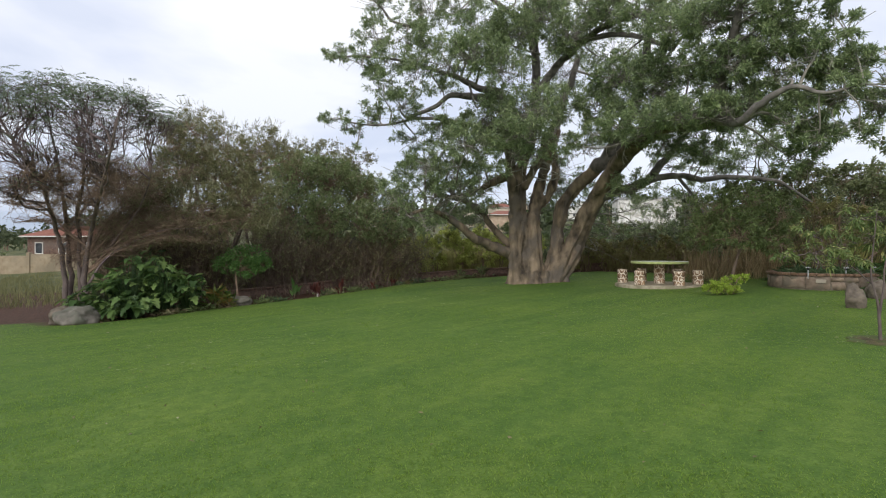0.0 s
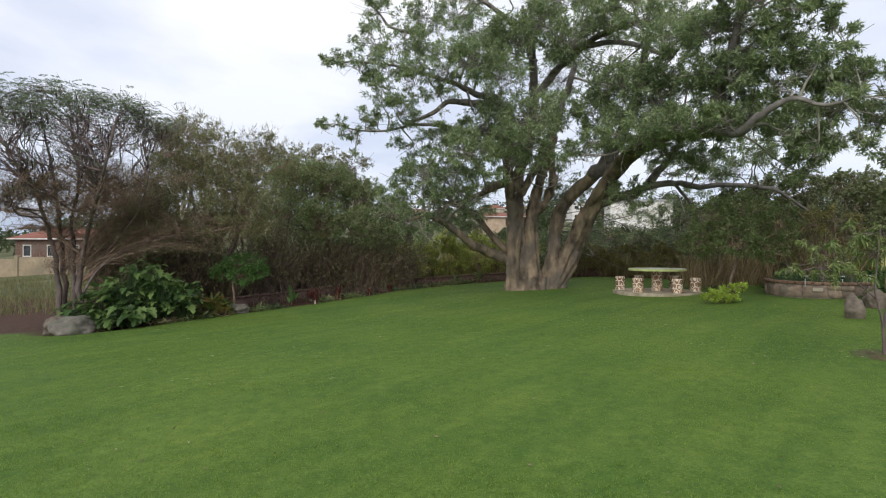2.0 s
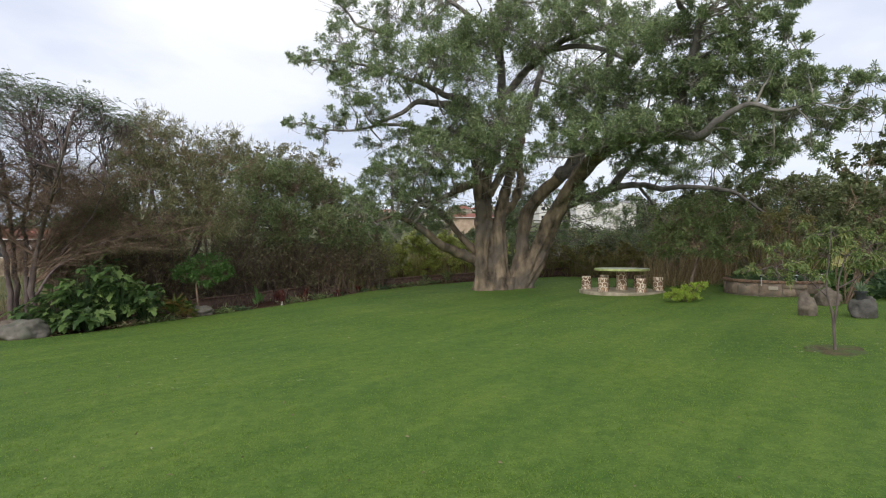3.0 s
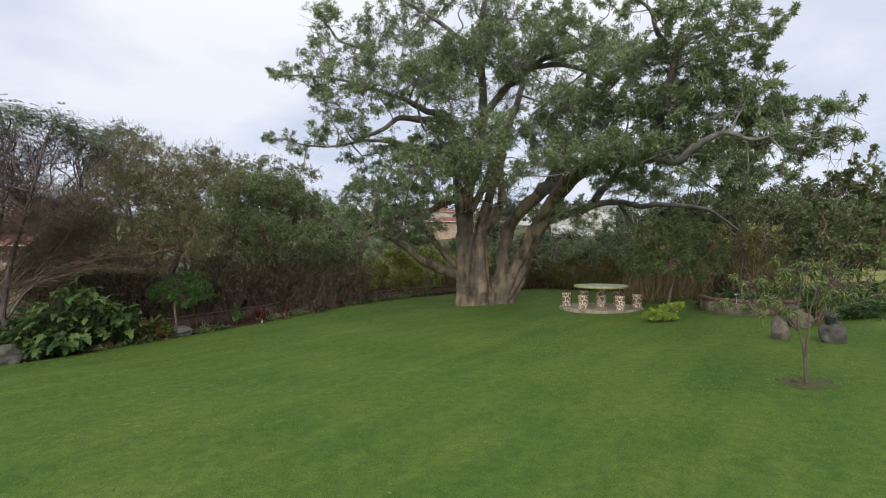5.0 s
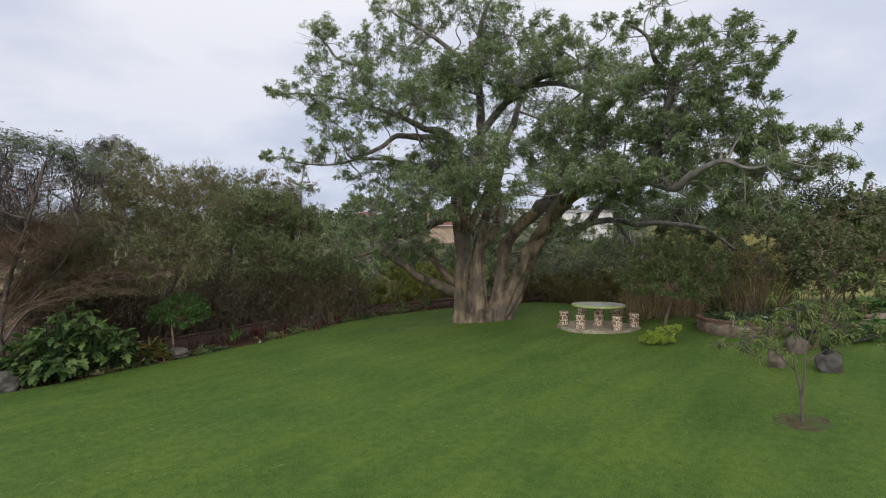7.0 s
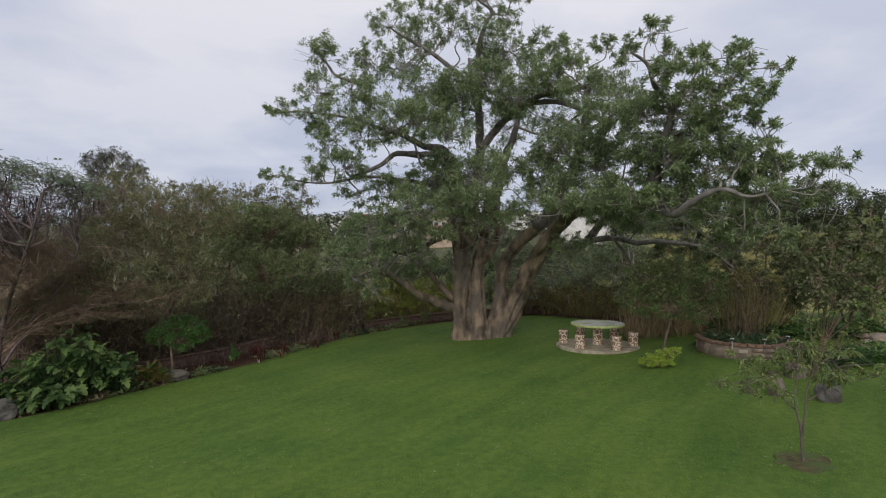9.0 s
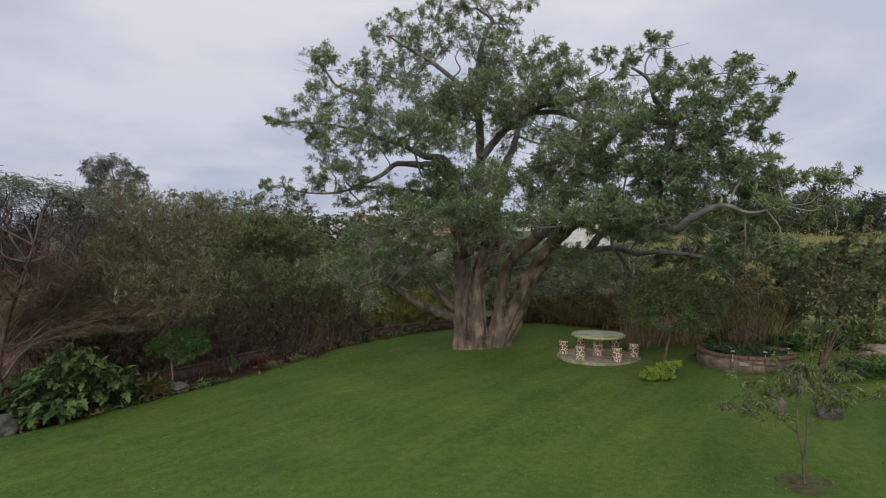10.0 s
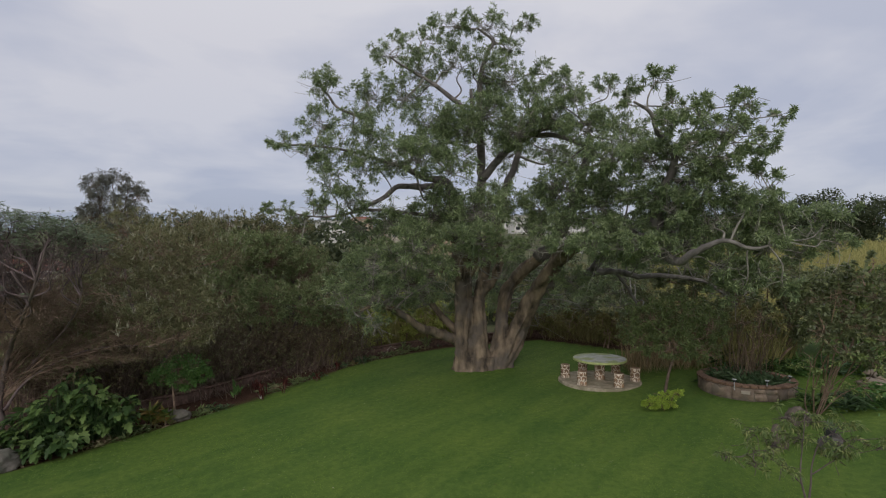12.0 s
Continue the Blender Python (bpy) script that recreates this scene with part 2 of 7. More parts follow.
M_DRY_SOIL = material("dry_soil", (0.046, 0.036, 0.015), (0.128, 0.105, 0.044), scale=7, bump=0.8, bump_scale=30, patch=(0.071, 0.110, 0.025), patch_scale=4, patch_at=0.5)
M_POT = material("dark_pot", (0.028, 0.028, 0.03), (0.055, 0.055, 0.058), scale=6, rough=0.5, bump=0.1)
M_STEEL = material("dull_steel", (0.35, 0.36, 0.36), (0.52, 0.53, 0.53), scale=20, rough=0.4, bump=0.05)
M_WHITE = material("off_white_paint", (0.60, 0.58, 0.54), (0.78, 0.76, 0.72), scale=3, bump=0.1, patch=(0.55, 0.52, 0.46), patch_scale=0.7)
M_PLASTER = material("cream_plaster", (0.42, 0.36, 0.28), (0.60, 0.53, 0.43), scale=2, bump=0.1, patch=(0.38, 0.33, 0.26), patch_scale=0.5)
M_PINK_WALL = material("tan_plaster", (0.37, 0.27, 0.19), (0.52, 0.40, 0.29), scale=2, bump=0.1)
M_TAN_WALL = material("tan_block_wall", (0.265, 0.205, 0.130), (0.370, 0.300, 0.205), scale=2.5, bump=0.2, patch=(0.225, 0.185, 0.125), patch_scale=0.6)
M_BRICK_WALL = material("brown_brick_wall", (0.10, 0.058, 0.042), (0.20, 0.125, 0.095), scale=6, bump=0.3, patch=(0.16, 0.12, 0.10), patch_scale=0.7)
M_ROOF_RED = material("red_roof_tile", (0.168, 0.059, 0.038), (0.280, 0.112, 0.073), scale=5, bump=0.3)
M_ROOF_GREY = material("grey_roof_sheet", (0.30, 0.30, 0.31), (0.46, 0.46, 0.47), scale=4, bump=0.1)
M_GLASS_DARK = material("dark_window_pane", (0.02, 0.022, 0.025), (0.05, 0.055, 0.06), scale=2, rough=0.15, bump=0, spec=0.5)
M_CLIPPING = leafy("grass_clipping", [(0.150, 0.205, 0.080), (0.225, 0.285, 0.115), (0.330, 0.380, 0.190)], rough=0.7, through_light=0.2)
M_FALLEN = leafy("fallen_leaf", [(0.08, 0.06, 0.035), (0.22, 0.20, 0.10), (0.38, 0.37, 0.26)], rough=0.7, through_light=0.1)


# ---------------------------------------------------------------- building helpers
RNG = np.random.default_rng(7)


def height(x, y):
    """The lie of the land: a lawn that falls gently to the west, and a hillside beyond the garden."""
    x, y = np.asarray(x, float), np.asarray(y, float)
    base = 0.02 + 0.04 * np.clip(x, -40, 40) + 0.015 * np.clip(y, -30, 60)
    far = np.clip(y - 30, 0, None)
    side = np.clip((x + 0.6 * y + 22) / 40, 0, 1)
    side = side * side * (3 - 2 * side)
    hill = 0.062 * far * far / (far + 9) * (0.25 + 0.75 * side)
    bend = np.clip(far - 420, 0, None)
    return base + hill - 0.03 * bend * (0.25 + 0.75 * side)


def ground_at(x, y):
    return float(height(x, y))


class Soup:
    """Collects points and faces, then makes one mesh of them."""

    def __init__(self):
        self.v, self.f, self.count = [], [], 0

    def add(self, verts, faces):
        verts = np.asarray(verts, float).reshape(-1, 3)
        faces = np.asarray(faces, int)
        self.v.append(verts)
        self.f.append(faces + self.count)
        self.count += len(verts)

    def mesh(self, name, origin=(0, 0, 0), smooth=False):
        me = bpy.data.meshes.new(name)
        v = np.concatenate(self.v) - np.asarray(origin, float)
        sizes = np.concatenate([np.full(len(f), f.shape[1], int) for f in self.f])
        loops = np.concatenate([f.ravel() for f in self.f])
        me.vertices.add(len(v))
        me.vertices.foreach_set("co", v.astype(np.float32).ravel())
        me.loops.add(len(loops))
        me.loops.foreach_set("vertex_index", loops.astype(np.int32))
        me.polygons.add(len(sizes))
        me.polygons.foreach_set("loop_start", np.concatenate([[0], np.cumsum(sizes)[:-1]]).astype(np.int32))
        me.update(calc_edges=True)
        me.validate()
        if smooth:
            me.polygons.foreach_set("use_smooth", np.ones(len(me.polygons), bool))
        return me


def thing(name, place, label, category, group="", kind=""):
    ob = new(name)
    ob.location = place
    ob.empty_display_size = 0.2
    return tagged(ob, label, category, group, kind)


def part(name, shape, mat, parent=None, label="", smooth=False, kind=""):
    """One mesh object out of a Soup or a bmesh, in world coordinates, under its thing."""
    origin = Vector((0, 0, 0))
    up = parent
    while up is not None:
        origin += up.location
        up = up.parent
    if isinstance(shape, Soup):
        me = shape.mesh(name, origin, smooth)
    else:
        me = bpy.data.meshes.new(name)
        bmesh.ops.translate(shape, verts=shape.verts, vec=-origin)
        shape.to_mesh(me)
        shape.free()
        if smooth:
            for p in me.polygons:
                p.use_smooth = True
    me.materials.append(mat)
    ob = new(name, me)
    ob.parent = parent
    return tagged(ob, label, kind=kind)


def unit(a):
    return a / (np.linalg.norm(a, axis=-1, keepdims=True) + 1e-9)


def spline(points, per=5):
    """A smooth line through points of any width."""
    p = np.asarray(points, float)
    p = np.vstack([2 * p[0] - p[1], p, 2 * p[-1] - p[-2]])
    out = []
    for i in range(1, len(p) - 2):
        a, b, c, d = p[i - 1:i + 3]
        for t in np.arange(per) / per:
            out.append(0.5 * (2 * b + (c - a) * t + (2 * a - 5 * b + 4 * c - d) * t * t + (3 * b - a - 3 * c + d) * t ** 3))
    out.append(p[-2])
    return np.array(out)


def tube(soup, line, radii, sides=8, lumpy=0.0):
    """A round bough along a line, with a radius at each point."""
    line, radii = np.asarray(line, float), np.maximum(np.asarray(radii, float), 0.002)
    n = len(line)
    way = unit(np.gradient(line, axis=0))
    ref = np.where(np.abs(way[:, 2:3]) > 0.9, np.array([[1.0, 0, 0]]), np.array([[0, 0, 1.0]]))
    if np.any(np.abs(way[:, 2]) > 0.9) and not np.all(np.abs(way[:, 2]) > 0.9):
        ref = np.tile(np.array([[0.83, 0.55, 0.02]]), (n, 1))
    s = unit(np.cross(way, ref))
    u = np.cross(s, way)
    a = np.arange(sides) * 2 * np.pi / sides
    r = radii[:, None] * (1 + lumpy * RNG.uniform(-1, 1, (n, sides)))
    ring = line[:, None, :] + r[..., None] * (np.cos(a)[None, :, None] * s[:, None, :] + np.sin(a)[None, :, None] * u[:, None, :])
    i, j = np.meshgrid(np.arange(n - 1), np.arange(sides), indexing="ij")
    k = (j + 1) % sides
    quads = np.stack([i * sides + j, i * sides + k, (i + 1) * sides + k, (i + 1) * sides + j], -1).reshape(-1, 4)
    soup.add(ring.reshape(-1, 3), quads)
    soup.f.append(np.array([np.arange(sides)[::-1]]) + soup.count - n * sides)
    soup.f.append(np.array([np.arange(sides)]) + soup.count - sides)


def twigs(soup, starts, mids, ends, r0, r1):
    """Many thin three-sided twigs at once, each bent once."""
    starts, mids, ends = (np.asarray(p, float) for p in (starts, mids, ends))
    n = len(starts)
    if not n:
        return
    way = unit(ends - starts)
    s = unit(np.cross(way, RNG.normal(size=(n, 3))))
    u = np.cross(s, way)
    verts = []
    for p, r in ((starts, r0), (mids, (np.asarray(r0) + r1) / 2), (ends, r1)):
        r = np.broadcast_to(r, (n,))[:, None]
        for k in range(3):
            verts.append(p + r * (math.cos(2.0944 * k) * s + math.sin(2.0944 * k) * u))
    verts = np.stack(verts, 1).reshape(-1, 3)
    base = np.arange(n)[:, None] * 9
    quads = []
    for row in (0, 3):
        for k in range(3):
            k2 = (k + 1) % 3
            quads.append(base + np.array([[row + k, row + k2, row + 3 + k2, row + 3 + k]]))
    soup.add(verts, np.stack(quads, 1).reshape(-1, 4))


def blades(soup, pos, way, length, width, droop=0.15, fold=0.25, belly=0.45):
    """Leaves: each a folded lozenge of two faces."""
    pos, way = np.asarray(pos, float), unit(np.asarray(way, float))
    n = len(pos)
    length, width = np.broadcast_to(length, (n,))[:, None], np.broadcast_to(width, (n,))[:, None]
    side = unit(np.cross(way, RNG.normal(size=(n, 3)) * 0.6 + np.array([0, 0, 1.0])))
    up = np.cross(side, way)
    down = np.array([0, 0, -1.0]) * droop * length
    tip = pos + way * length + down
    mid = pos + way * length * belly + down * 0.3 + up * width * fold
    verts = np.stack([pos, mid + side * width / 2, tip, mid - side * width / 2], 1).reshape(-1, 3)
    b = np.arange(n)[:, None] * 4
    soup.add(verts, np.concatenate([b + np.array([[0, 1, 2]]), b + np.array([[0, 2, 3]])]))


def rosettes(soup, pos, axis, count, length, width, spread=1.0, droop=0.15):
    """Tufts of leaves round twig ends."""
    n = len(pos)
    if not n:
        return
    axis = unit(np.asarray(axis, float))
    p = np.repeat(pos, count, 0)
    a = np.repeat(axis, count, 0)
    way = unit(a * RNG.uniform(0.15, 1.0, (n * count, 1)) + spread * unit(RNG.normal(size=(n * count, 3))) * 0.9)
    l = length * RNG.uniform(0.6, 1.25, n * count)
    blades(soup, p + way * 0.1 * length, way, l, l * width / length * RNG.uniform(0.8, 1.2, n * count), droop)


def clump_points(clump, per_area, rise=0.25):
    """Twig ends in one clump, and the twigs' starts and bends: more outside than inside, with gaps."""
    x, y, z, r, h = clump
    c, size = np.array([x, y, z]), np.array([r, r, h])
    n = max(6, int(per_area * math.pi * r * h))
    n_twig = max(5, n // 7)
    tips = unit(RNG.normal(size=(n_twig, 3)) + np.array([0, 0, rise]))
    tips = c + tips * size * RNG.uniform(0.72, 1.12, (n_twig, 1))
    hub = c + RNG.normal(size=(n_twig, 3)) * size * 0.16 - np.array([0, 0, 0.35 * h])
    bend = (hub + tips) / 2 + RNG.normal(size=(n_twig, 3)) * size * 0.12
    pick = RNG.integers(0, n_twig, n)
    t = RNG.uniform(0.45, 1.0, (n, 1)) ** 0.7
    a, b, d = hub[pick], bend[pick], tips[pick]
    pos = (1 - t) ** 2 * a + 2 * t * (1 - t) * b + t * t * d + RNG.normal(size=(n, 3)) * size * 0.08
    axis = unit(d - a) + RNG.normal(size=(n, 3)) * 0.35 + np.array([0, 0, 0.35])
    return hub, bend, tips, pos, axis


def crown(parent, clumps, leaf_mat, twig_mat, per_area=60, count=8, length=0.13, width=0.034, spread=1.0, droop=0.15, nodes=None,
          bough=0.05, twig=0.008, rise=0.25, label="", name="crown"):
    """The leaves and twigs of a plant: clumps on boughs that spring from the nearest of its limbs."""
    leaves, wood = Soup(), Soup()
    for clump in clumps:
        hub, bend, tips, pos, axis = clump_points(clump, per_area, rise)
        rosettes(leaves, pos, axis, count, length, width, spread, droop)
        twigs(wood, hub, bend, tips, twig, twig * 0.4)
        if nodes is not None:
            c = np.array(clump[:3])
            d = np.linalg.norm(nodes[:, :3] - c, axis=1) + 0.6 * np.clip(nodes[:, 2] - c[2], 0, None)
            node = nodes[np.argmin(d)]
            a, end = node[:3], c - np.array([0, 0, 0.3 * clump[4]])
            span = np.linalg.norm(end - a)
            m1 = a + (end - a) * 0.4 + RNG.normal(size=3) * 0.10 * span
            m2 = a + (end - a) * 0.75 + RNG.normal(size=3) * 0.07 * span
            r = min(bough, node[3] * 0.8, 0.006 + 0.045 * clump[3])
            line = spline([a, m1, m2, end], 4)
            tube(wood, line, np.linspace(r, max(0.3 * r, 0.012), len(line)), 5, 0.1)
            k = RNG.integers(len(line) // 2, len(line), 8)
            out = line[k] + RNG.normal(size=(8, 3)) * np.array([clump[3], clump[3], clump[4]]) * 0.6
            twigs(wood, line[k], (line[k] + out) / 2 + RNG.normal(size=(8, 3)) * 0.06, out, r * 0.35, 0.006)
    part(name, leaves, leaf_mat, parent, label)
    part("branchwork", wood, twig_mat, parent, kind="stuff")


def limbs_of(table, per=4):
    """All points of a table of limbs, for boughs to spring from."""
    return np.vstack([spline(np.array(rows), per) for rows in table.values()])


def disc(radius, z0, z1, sides=48, bevel=0.02, wobble=0.0):
    """A flat round slab with softened edges, as a bmesh about the origin."""
    bm = bmesh.new()
    rings = [(radius - bevel, z0), (radius, z0 + bevel), (radius, z1 - bevel), (radius - bevel, z1)]
    wob = [1 + wobble * noise.noise((math.cos(2 * math.pi * k / sides) * 2, math.sin(2 * math.pi * k / sides) * 2, radius)) for k in range(sides)]
    vs = [[bm.verts.new((r * wob[k] * math.cos(2 * math.pi * k / sides), r * wob[k] * math.sin(2 * math.pi * k / sides), z)) for k in range(sides)] for r, z in rings]
    for a, b in zip(vs, vs[1:]):
        for k in range(sides):
            bm.faces.new((a[k], a[(k + 1) % sides], b[(k + 1) % sides], b[k]))
    bm.faces.new(vs[0][::-1])
    bm.faces.new(vs[-1])
    return bm


def moved(bm, place, turn=0.0):
    bmesh.ops.transform(bm, matrix=pose(*place, 0, 0, turn), verts=bm.verts)
    return bm


def box(x0, x1, y0, y1, z0, z1, bevel=0.0):
    bm = bmesh.new()
    bmesh.ops.create_cube(bm, size=1)
    bmesh.ops.scale(bm, vec=(x1 - x0, y1 - y0, z1 - z0), verts=bm.verts)
    bmesh.ops.translate(bm, vec=((x0 + x1) / 2, (y0 + y1) / 2, (z0 + z1) / 2), verts=bm.verts)
    if bevel:
        bmesh.ops.bevel(bm, geom=bm.edges[:], offset=bevel, segments=1, affect="EDGES")
    return bm


def rock_shape(place, size, seed, rough=0.22, turn=0.0, detail=4):
    """A weathered boulder, half sunk in the ground."""
    bm = bmesh.new()
    bmesh.ops.create_icosphere(bm, subdivisions=detail, radius=1.0)
    for v in bm.verts:
        n = noise.fractal(v.co * 1.1 + Vector((seed * 3.1, seed, 0)), 0.8, 2.1, 5)
        cut = noise.voronoi(v.co * 0.8 + Vector((seed, 0, seed)))[0][0]
        v.co *= 1 + rough * 1.3 * n + 0.5 * (cut - 0.35)
        if v.co.z < -0.55:
            v.co.z = -0.55
    bmesh.ops.scale(bm, vec=size, verts=bm.verts)
    return moved(bm, place, turn)


# ---------------------------------------------------------------- the land
BED_EDGE = [(-30, 12.5), (-14, 14.6), (-11.2, 14.6), (-10.3, 13.9), (-9.2, 14.0), (-8.3, 14.7), (-6.6, 16.6), (-4.6, 18.9), (-3.0, 21.0), (-1.6, 23.0), (0.5, 24.6),
            (2.9, 25.6), (7.6, 26.2), (10.5, 22.5), (13.0, 19.6), (17.0, 19.0), (24.0, 18.0), (40.0, 14.0)]


def edge_y(x):
    e = np.array(BED_EDGE, float)
    return np.interp(x, e[:, 0], e[:, 1])


def make_ground():
    xs = np.concatenate([np.linspace(-1600, -60, 30)[:-1], np.linspace(-60, -16, 30)[:-1], np.arange(-16, 20, 0.4), np.linspace(20, 70, 35), np.linspace(70, 1600, 30)[1:]])
    ys = np.concatenate([np.linspace(-300, -10, 12)[:-1], np.arange(-10, 2, 0.6), np.arange(2, 31, 0.4), np.linspace(31, 120, 70), np.linspace(120, 2600, 50)[1:]])
    gx, gy = np.meshgrid(xs, ys)
    gz = height(gx, gy)
    wave = np.array([noise.noise((a * 0.5, b * 0.5, 0)) + 0.4 * noise.noise((a * 1.7, b * 1.7, 4)) for a, b in zip(gx.ravel(), gy.ravel())]).reshape(gx.shape)
    lawn_gap = gy + 0.25 * wave - edge_y(gx)
    soil = np.clip(lawn_gap / 0.25, 0, 1) * np.clip((12.5 - gx) / 1.0, 0, 1)
    beyond = np.clip((lawn_gap - 3.0) / 1.2, 0, 1) * (gx > -10)
    gz = gz + 0.02 * wave - 0.05 * soil
    field = np.maximum(np.clip((gy - 27 + wave) / 2, 0, 1), beyond)
    scrub = np.clip((0.56 * gy - gx + 1.5 * wave) / 6, 0, 1)
    rows, cols = gx.shape
    i, j = np.meshgrid(np.arange(rows - 1), np.arange(cols - 1), indexing="ij")
    quads = np.stack([i * cols + j, i * cols + j + 1, (i + 1) * cols + j + 1, (i + 1) * cols + j], -1).reshape(-1, 4)
    s = Soup()
    s.add(np.stack([gx, gy, gz], -1).reshape(-1, 3), quads)
    me = s.mesh("ground", smooth=True)
    for key, values in (("soil", soil), ("field", field), ("scrub", scrub)):
        at = me.attributes.new(key, "FLOAT", "POINT")
        at.data.foreach_set("value", values.ravel().astype(np.float32))
    ob = new("ground", me)
    tagged(ob, "mown green lawn running to soil beds and a grassy hillside", "ground", kind="structure")
    m = bpy.data.materials.new("lawn_and_land")
    m.use_nodes = True
    n, l = m.node_tree.nodes, m.node_tree.links
    bsdf = n["Principled BSDF"]
    bsdf.inputs["Roughness"].default_value, bsdf.inputs["Specular IOR Level"].default_value = 0.85, 0.15
    co = n.new("ShaderNodeTexCoord")

    def tone(scale, detail, stops, stretch=None):
        tex = n.new("ShaderNodeTexNoise")
        tex.inputs["Scale"].default_value, tex.inputs["Detail"].default_value = scale, detail
        if stretch:
            turn, mp = n.new("ShaderNodeMapping"), n.new("ShaderNodeMapping")
            turn.inputs["Rotation"].default_value, mp.inputs["Scale"].default_value = (0, 0, radians(47)), stretch
            l.new(co.outputs["Object"], turn.inputs[0])
            l.new(turn.outputs[0], mp.inputs[0])
            l.new(mp.outputs[0], tex.inputs["Vector"])
        else:
            l.new(co.outputs["Object"], tex.inputs["Vector"])
        ramp = n.new("ShaderNodeValToRGB")
        ramp.color_ramp.elements[0].position, ramp.color_ramp.elements[0].color = stops[0][0], (*stops[0][1], 1)
        ramp.color_ramp.elements[1].position, ramp.color_ramp.elements[1].color = stops[1][0], (*stops[1][1], 1)
        l.new(tex.outputs["Fac"], ramp.inputs[0])
        return ramp.outputs[0], tex.outputs["Fac"]

    def blend(a, b, fac, mode="MIX"):
        mix = n.new("ShaderNodeMix")
        mix.data_type, mix.blend_type = "RGBA", mode
        for socket, value in ((0, fac), (6, a), (7, b)):
            if isinstance(value, float):
                mix.inputs[socket].default_value = value
            else:
                l.new(value, mix.inputs[socket])
        return mix.outputs[2]

    fine, fine_fac = tone(38.0, 6.0, ((0.25, (0.057, 0.101, 0.018)), (0.75, (0.117, 0.187, 0.034))))
    wide, _ = tone(0.42, 5.0, ((0.34, (0.82, 0.90, 0.88)), (0.68, (1.17, 1.11, 1.07))))
    streak, _ = tone(0.9, 6.0, ((0.34, (0.86, 0.91, 0.90)), (0.68, (1.17, 1.11, 1.12))), stretch=(2.6, 0.36, 1.0))
    mottle, _ = tone(6.5, 8.0, ((0.36, (0.82, 0.87, 0.84)), (0.68, (1.21, 1.14, 1.17))))
    grass = blend(blend(blend(fine, wide, 1.0, "MULTIPLY"), streak, 1.0, "MULTIPLY"), mottle, 1.0, "MULTIPLY")
    earth, _ = tone(9.0, 8.0, ((0.3, (0.040, 0.020, 0.012)), (0.7, (0.096, 0.050, 0.031))))
    meadow, _ = tone(0.25, 8.0, ((0.34, (0.10, 0.12, 0.035)), (0.66, (0.30, 0.28, 0.085))))
    brush, _ = tone(0.4, 8.0, ((0.34, (0.050, 0.062, 0.028)), (0.66, (0.14, 0.14, 0.06))))
    at_soil, at_field, at_scrub = (n.new("ShaderNodeAttribute") for _ in range(3))
    at_scrub.attribute_name = "scrub"
    meadow = blend(meadow, brush, at_scrub.outputs["Fac"])
    at_soil.attribute_name, at_field.attribute_name = "soil", "field"
    colour = blend(blend(grass, earth, at_soil.outputs["Fac"]), meadow, at_field.outputs["Fac"])
    l.new(colour, bsdf.inputs["Base Color"])
    bp = n.new("ShaderNodeBump")
    bp.inputs["Strength"].default_value, bp.inputs["Distance"].default_value = 0.6, 0.03
    l.new(fine_fac, bp.inputs["Height"])
    l.new(bp.outputs[0], bsdf.inputs["Normal"])
    me.materials.append(m)
    return ob


make_ground()


def far_hills():
    """Blue hills beyond the town, too far off to shift; the blue is painted haze."""
    s = Soup()
    for ring, (dist, low, high, seed) in enumerate(((1500, 30, 85, 1.3), (2300, 80, 190, 5.1))):
        a = np.linspace(radians(20), radians(160), 160)
        top = np.array([low + (high - low) * (0.5 + 0.5 * noise.fractal((k * 2.4, seed, 0), 1.0, 2.0, 5)) for k in a])
        west = np.clip((a - radians(100)) / radians(40), 0, 1)
        top = top * (0.8 + 0.5 * west)
        x, y = dist * np.cos(a), dist * np.sin(a)
        lo = np.stack([x * 0.85, y * 0.85, np.full_like(x, -20)], -1)
        hi = np.stack([x, y, top], -1)
        k = np.arange(len(a) - 1)
        s.add(np.vstack([lo, hi]), np.stack([k + 1, k, k + len(a), k + 1 + len(a)], -1))
    # distance haze is put into the hills' colour
    m = material("haze_tinted_hill", (0.34, 0.39, 0.46), (0.43, 0.48, 0.55), scale=0.004, rough=1.0, bump=0, spec=0.0)
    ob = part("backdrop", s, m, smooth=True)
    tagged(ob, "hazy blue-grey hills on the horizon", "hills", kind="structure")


far_hills()


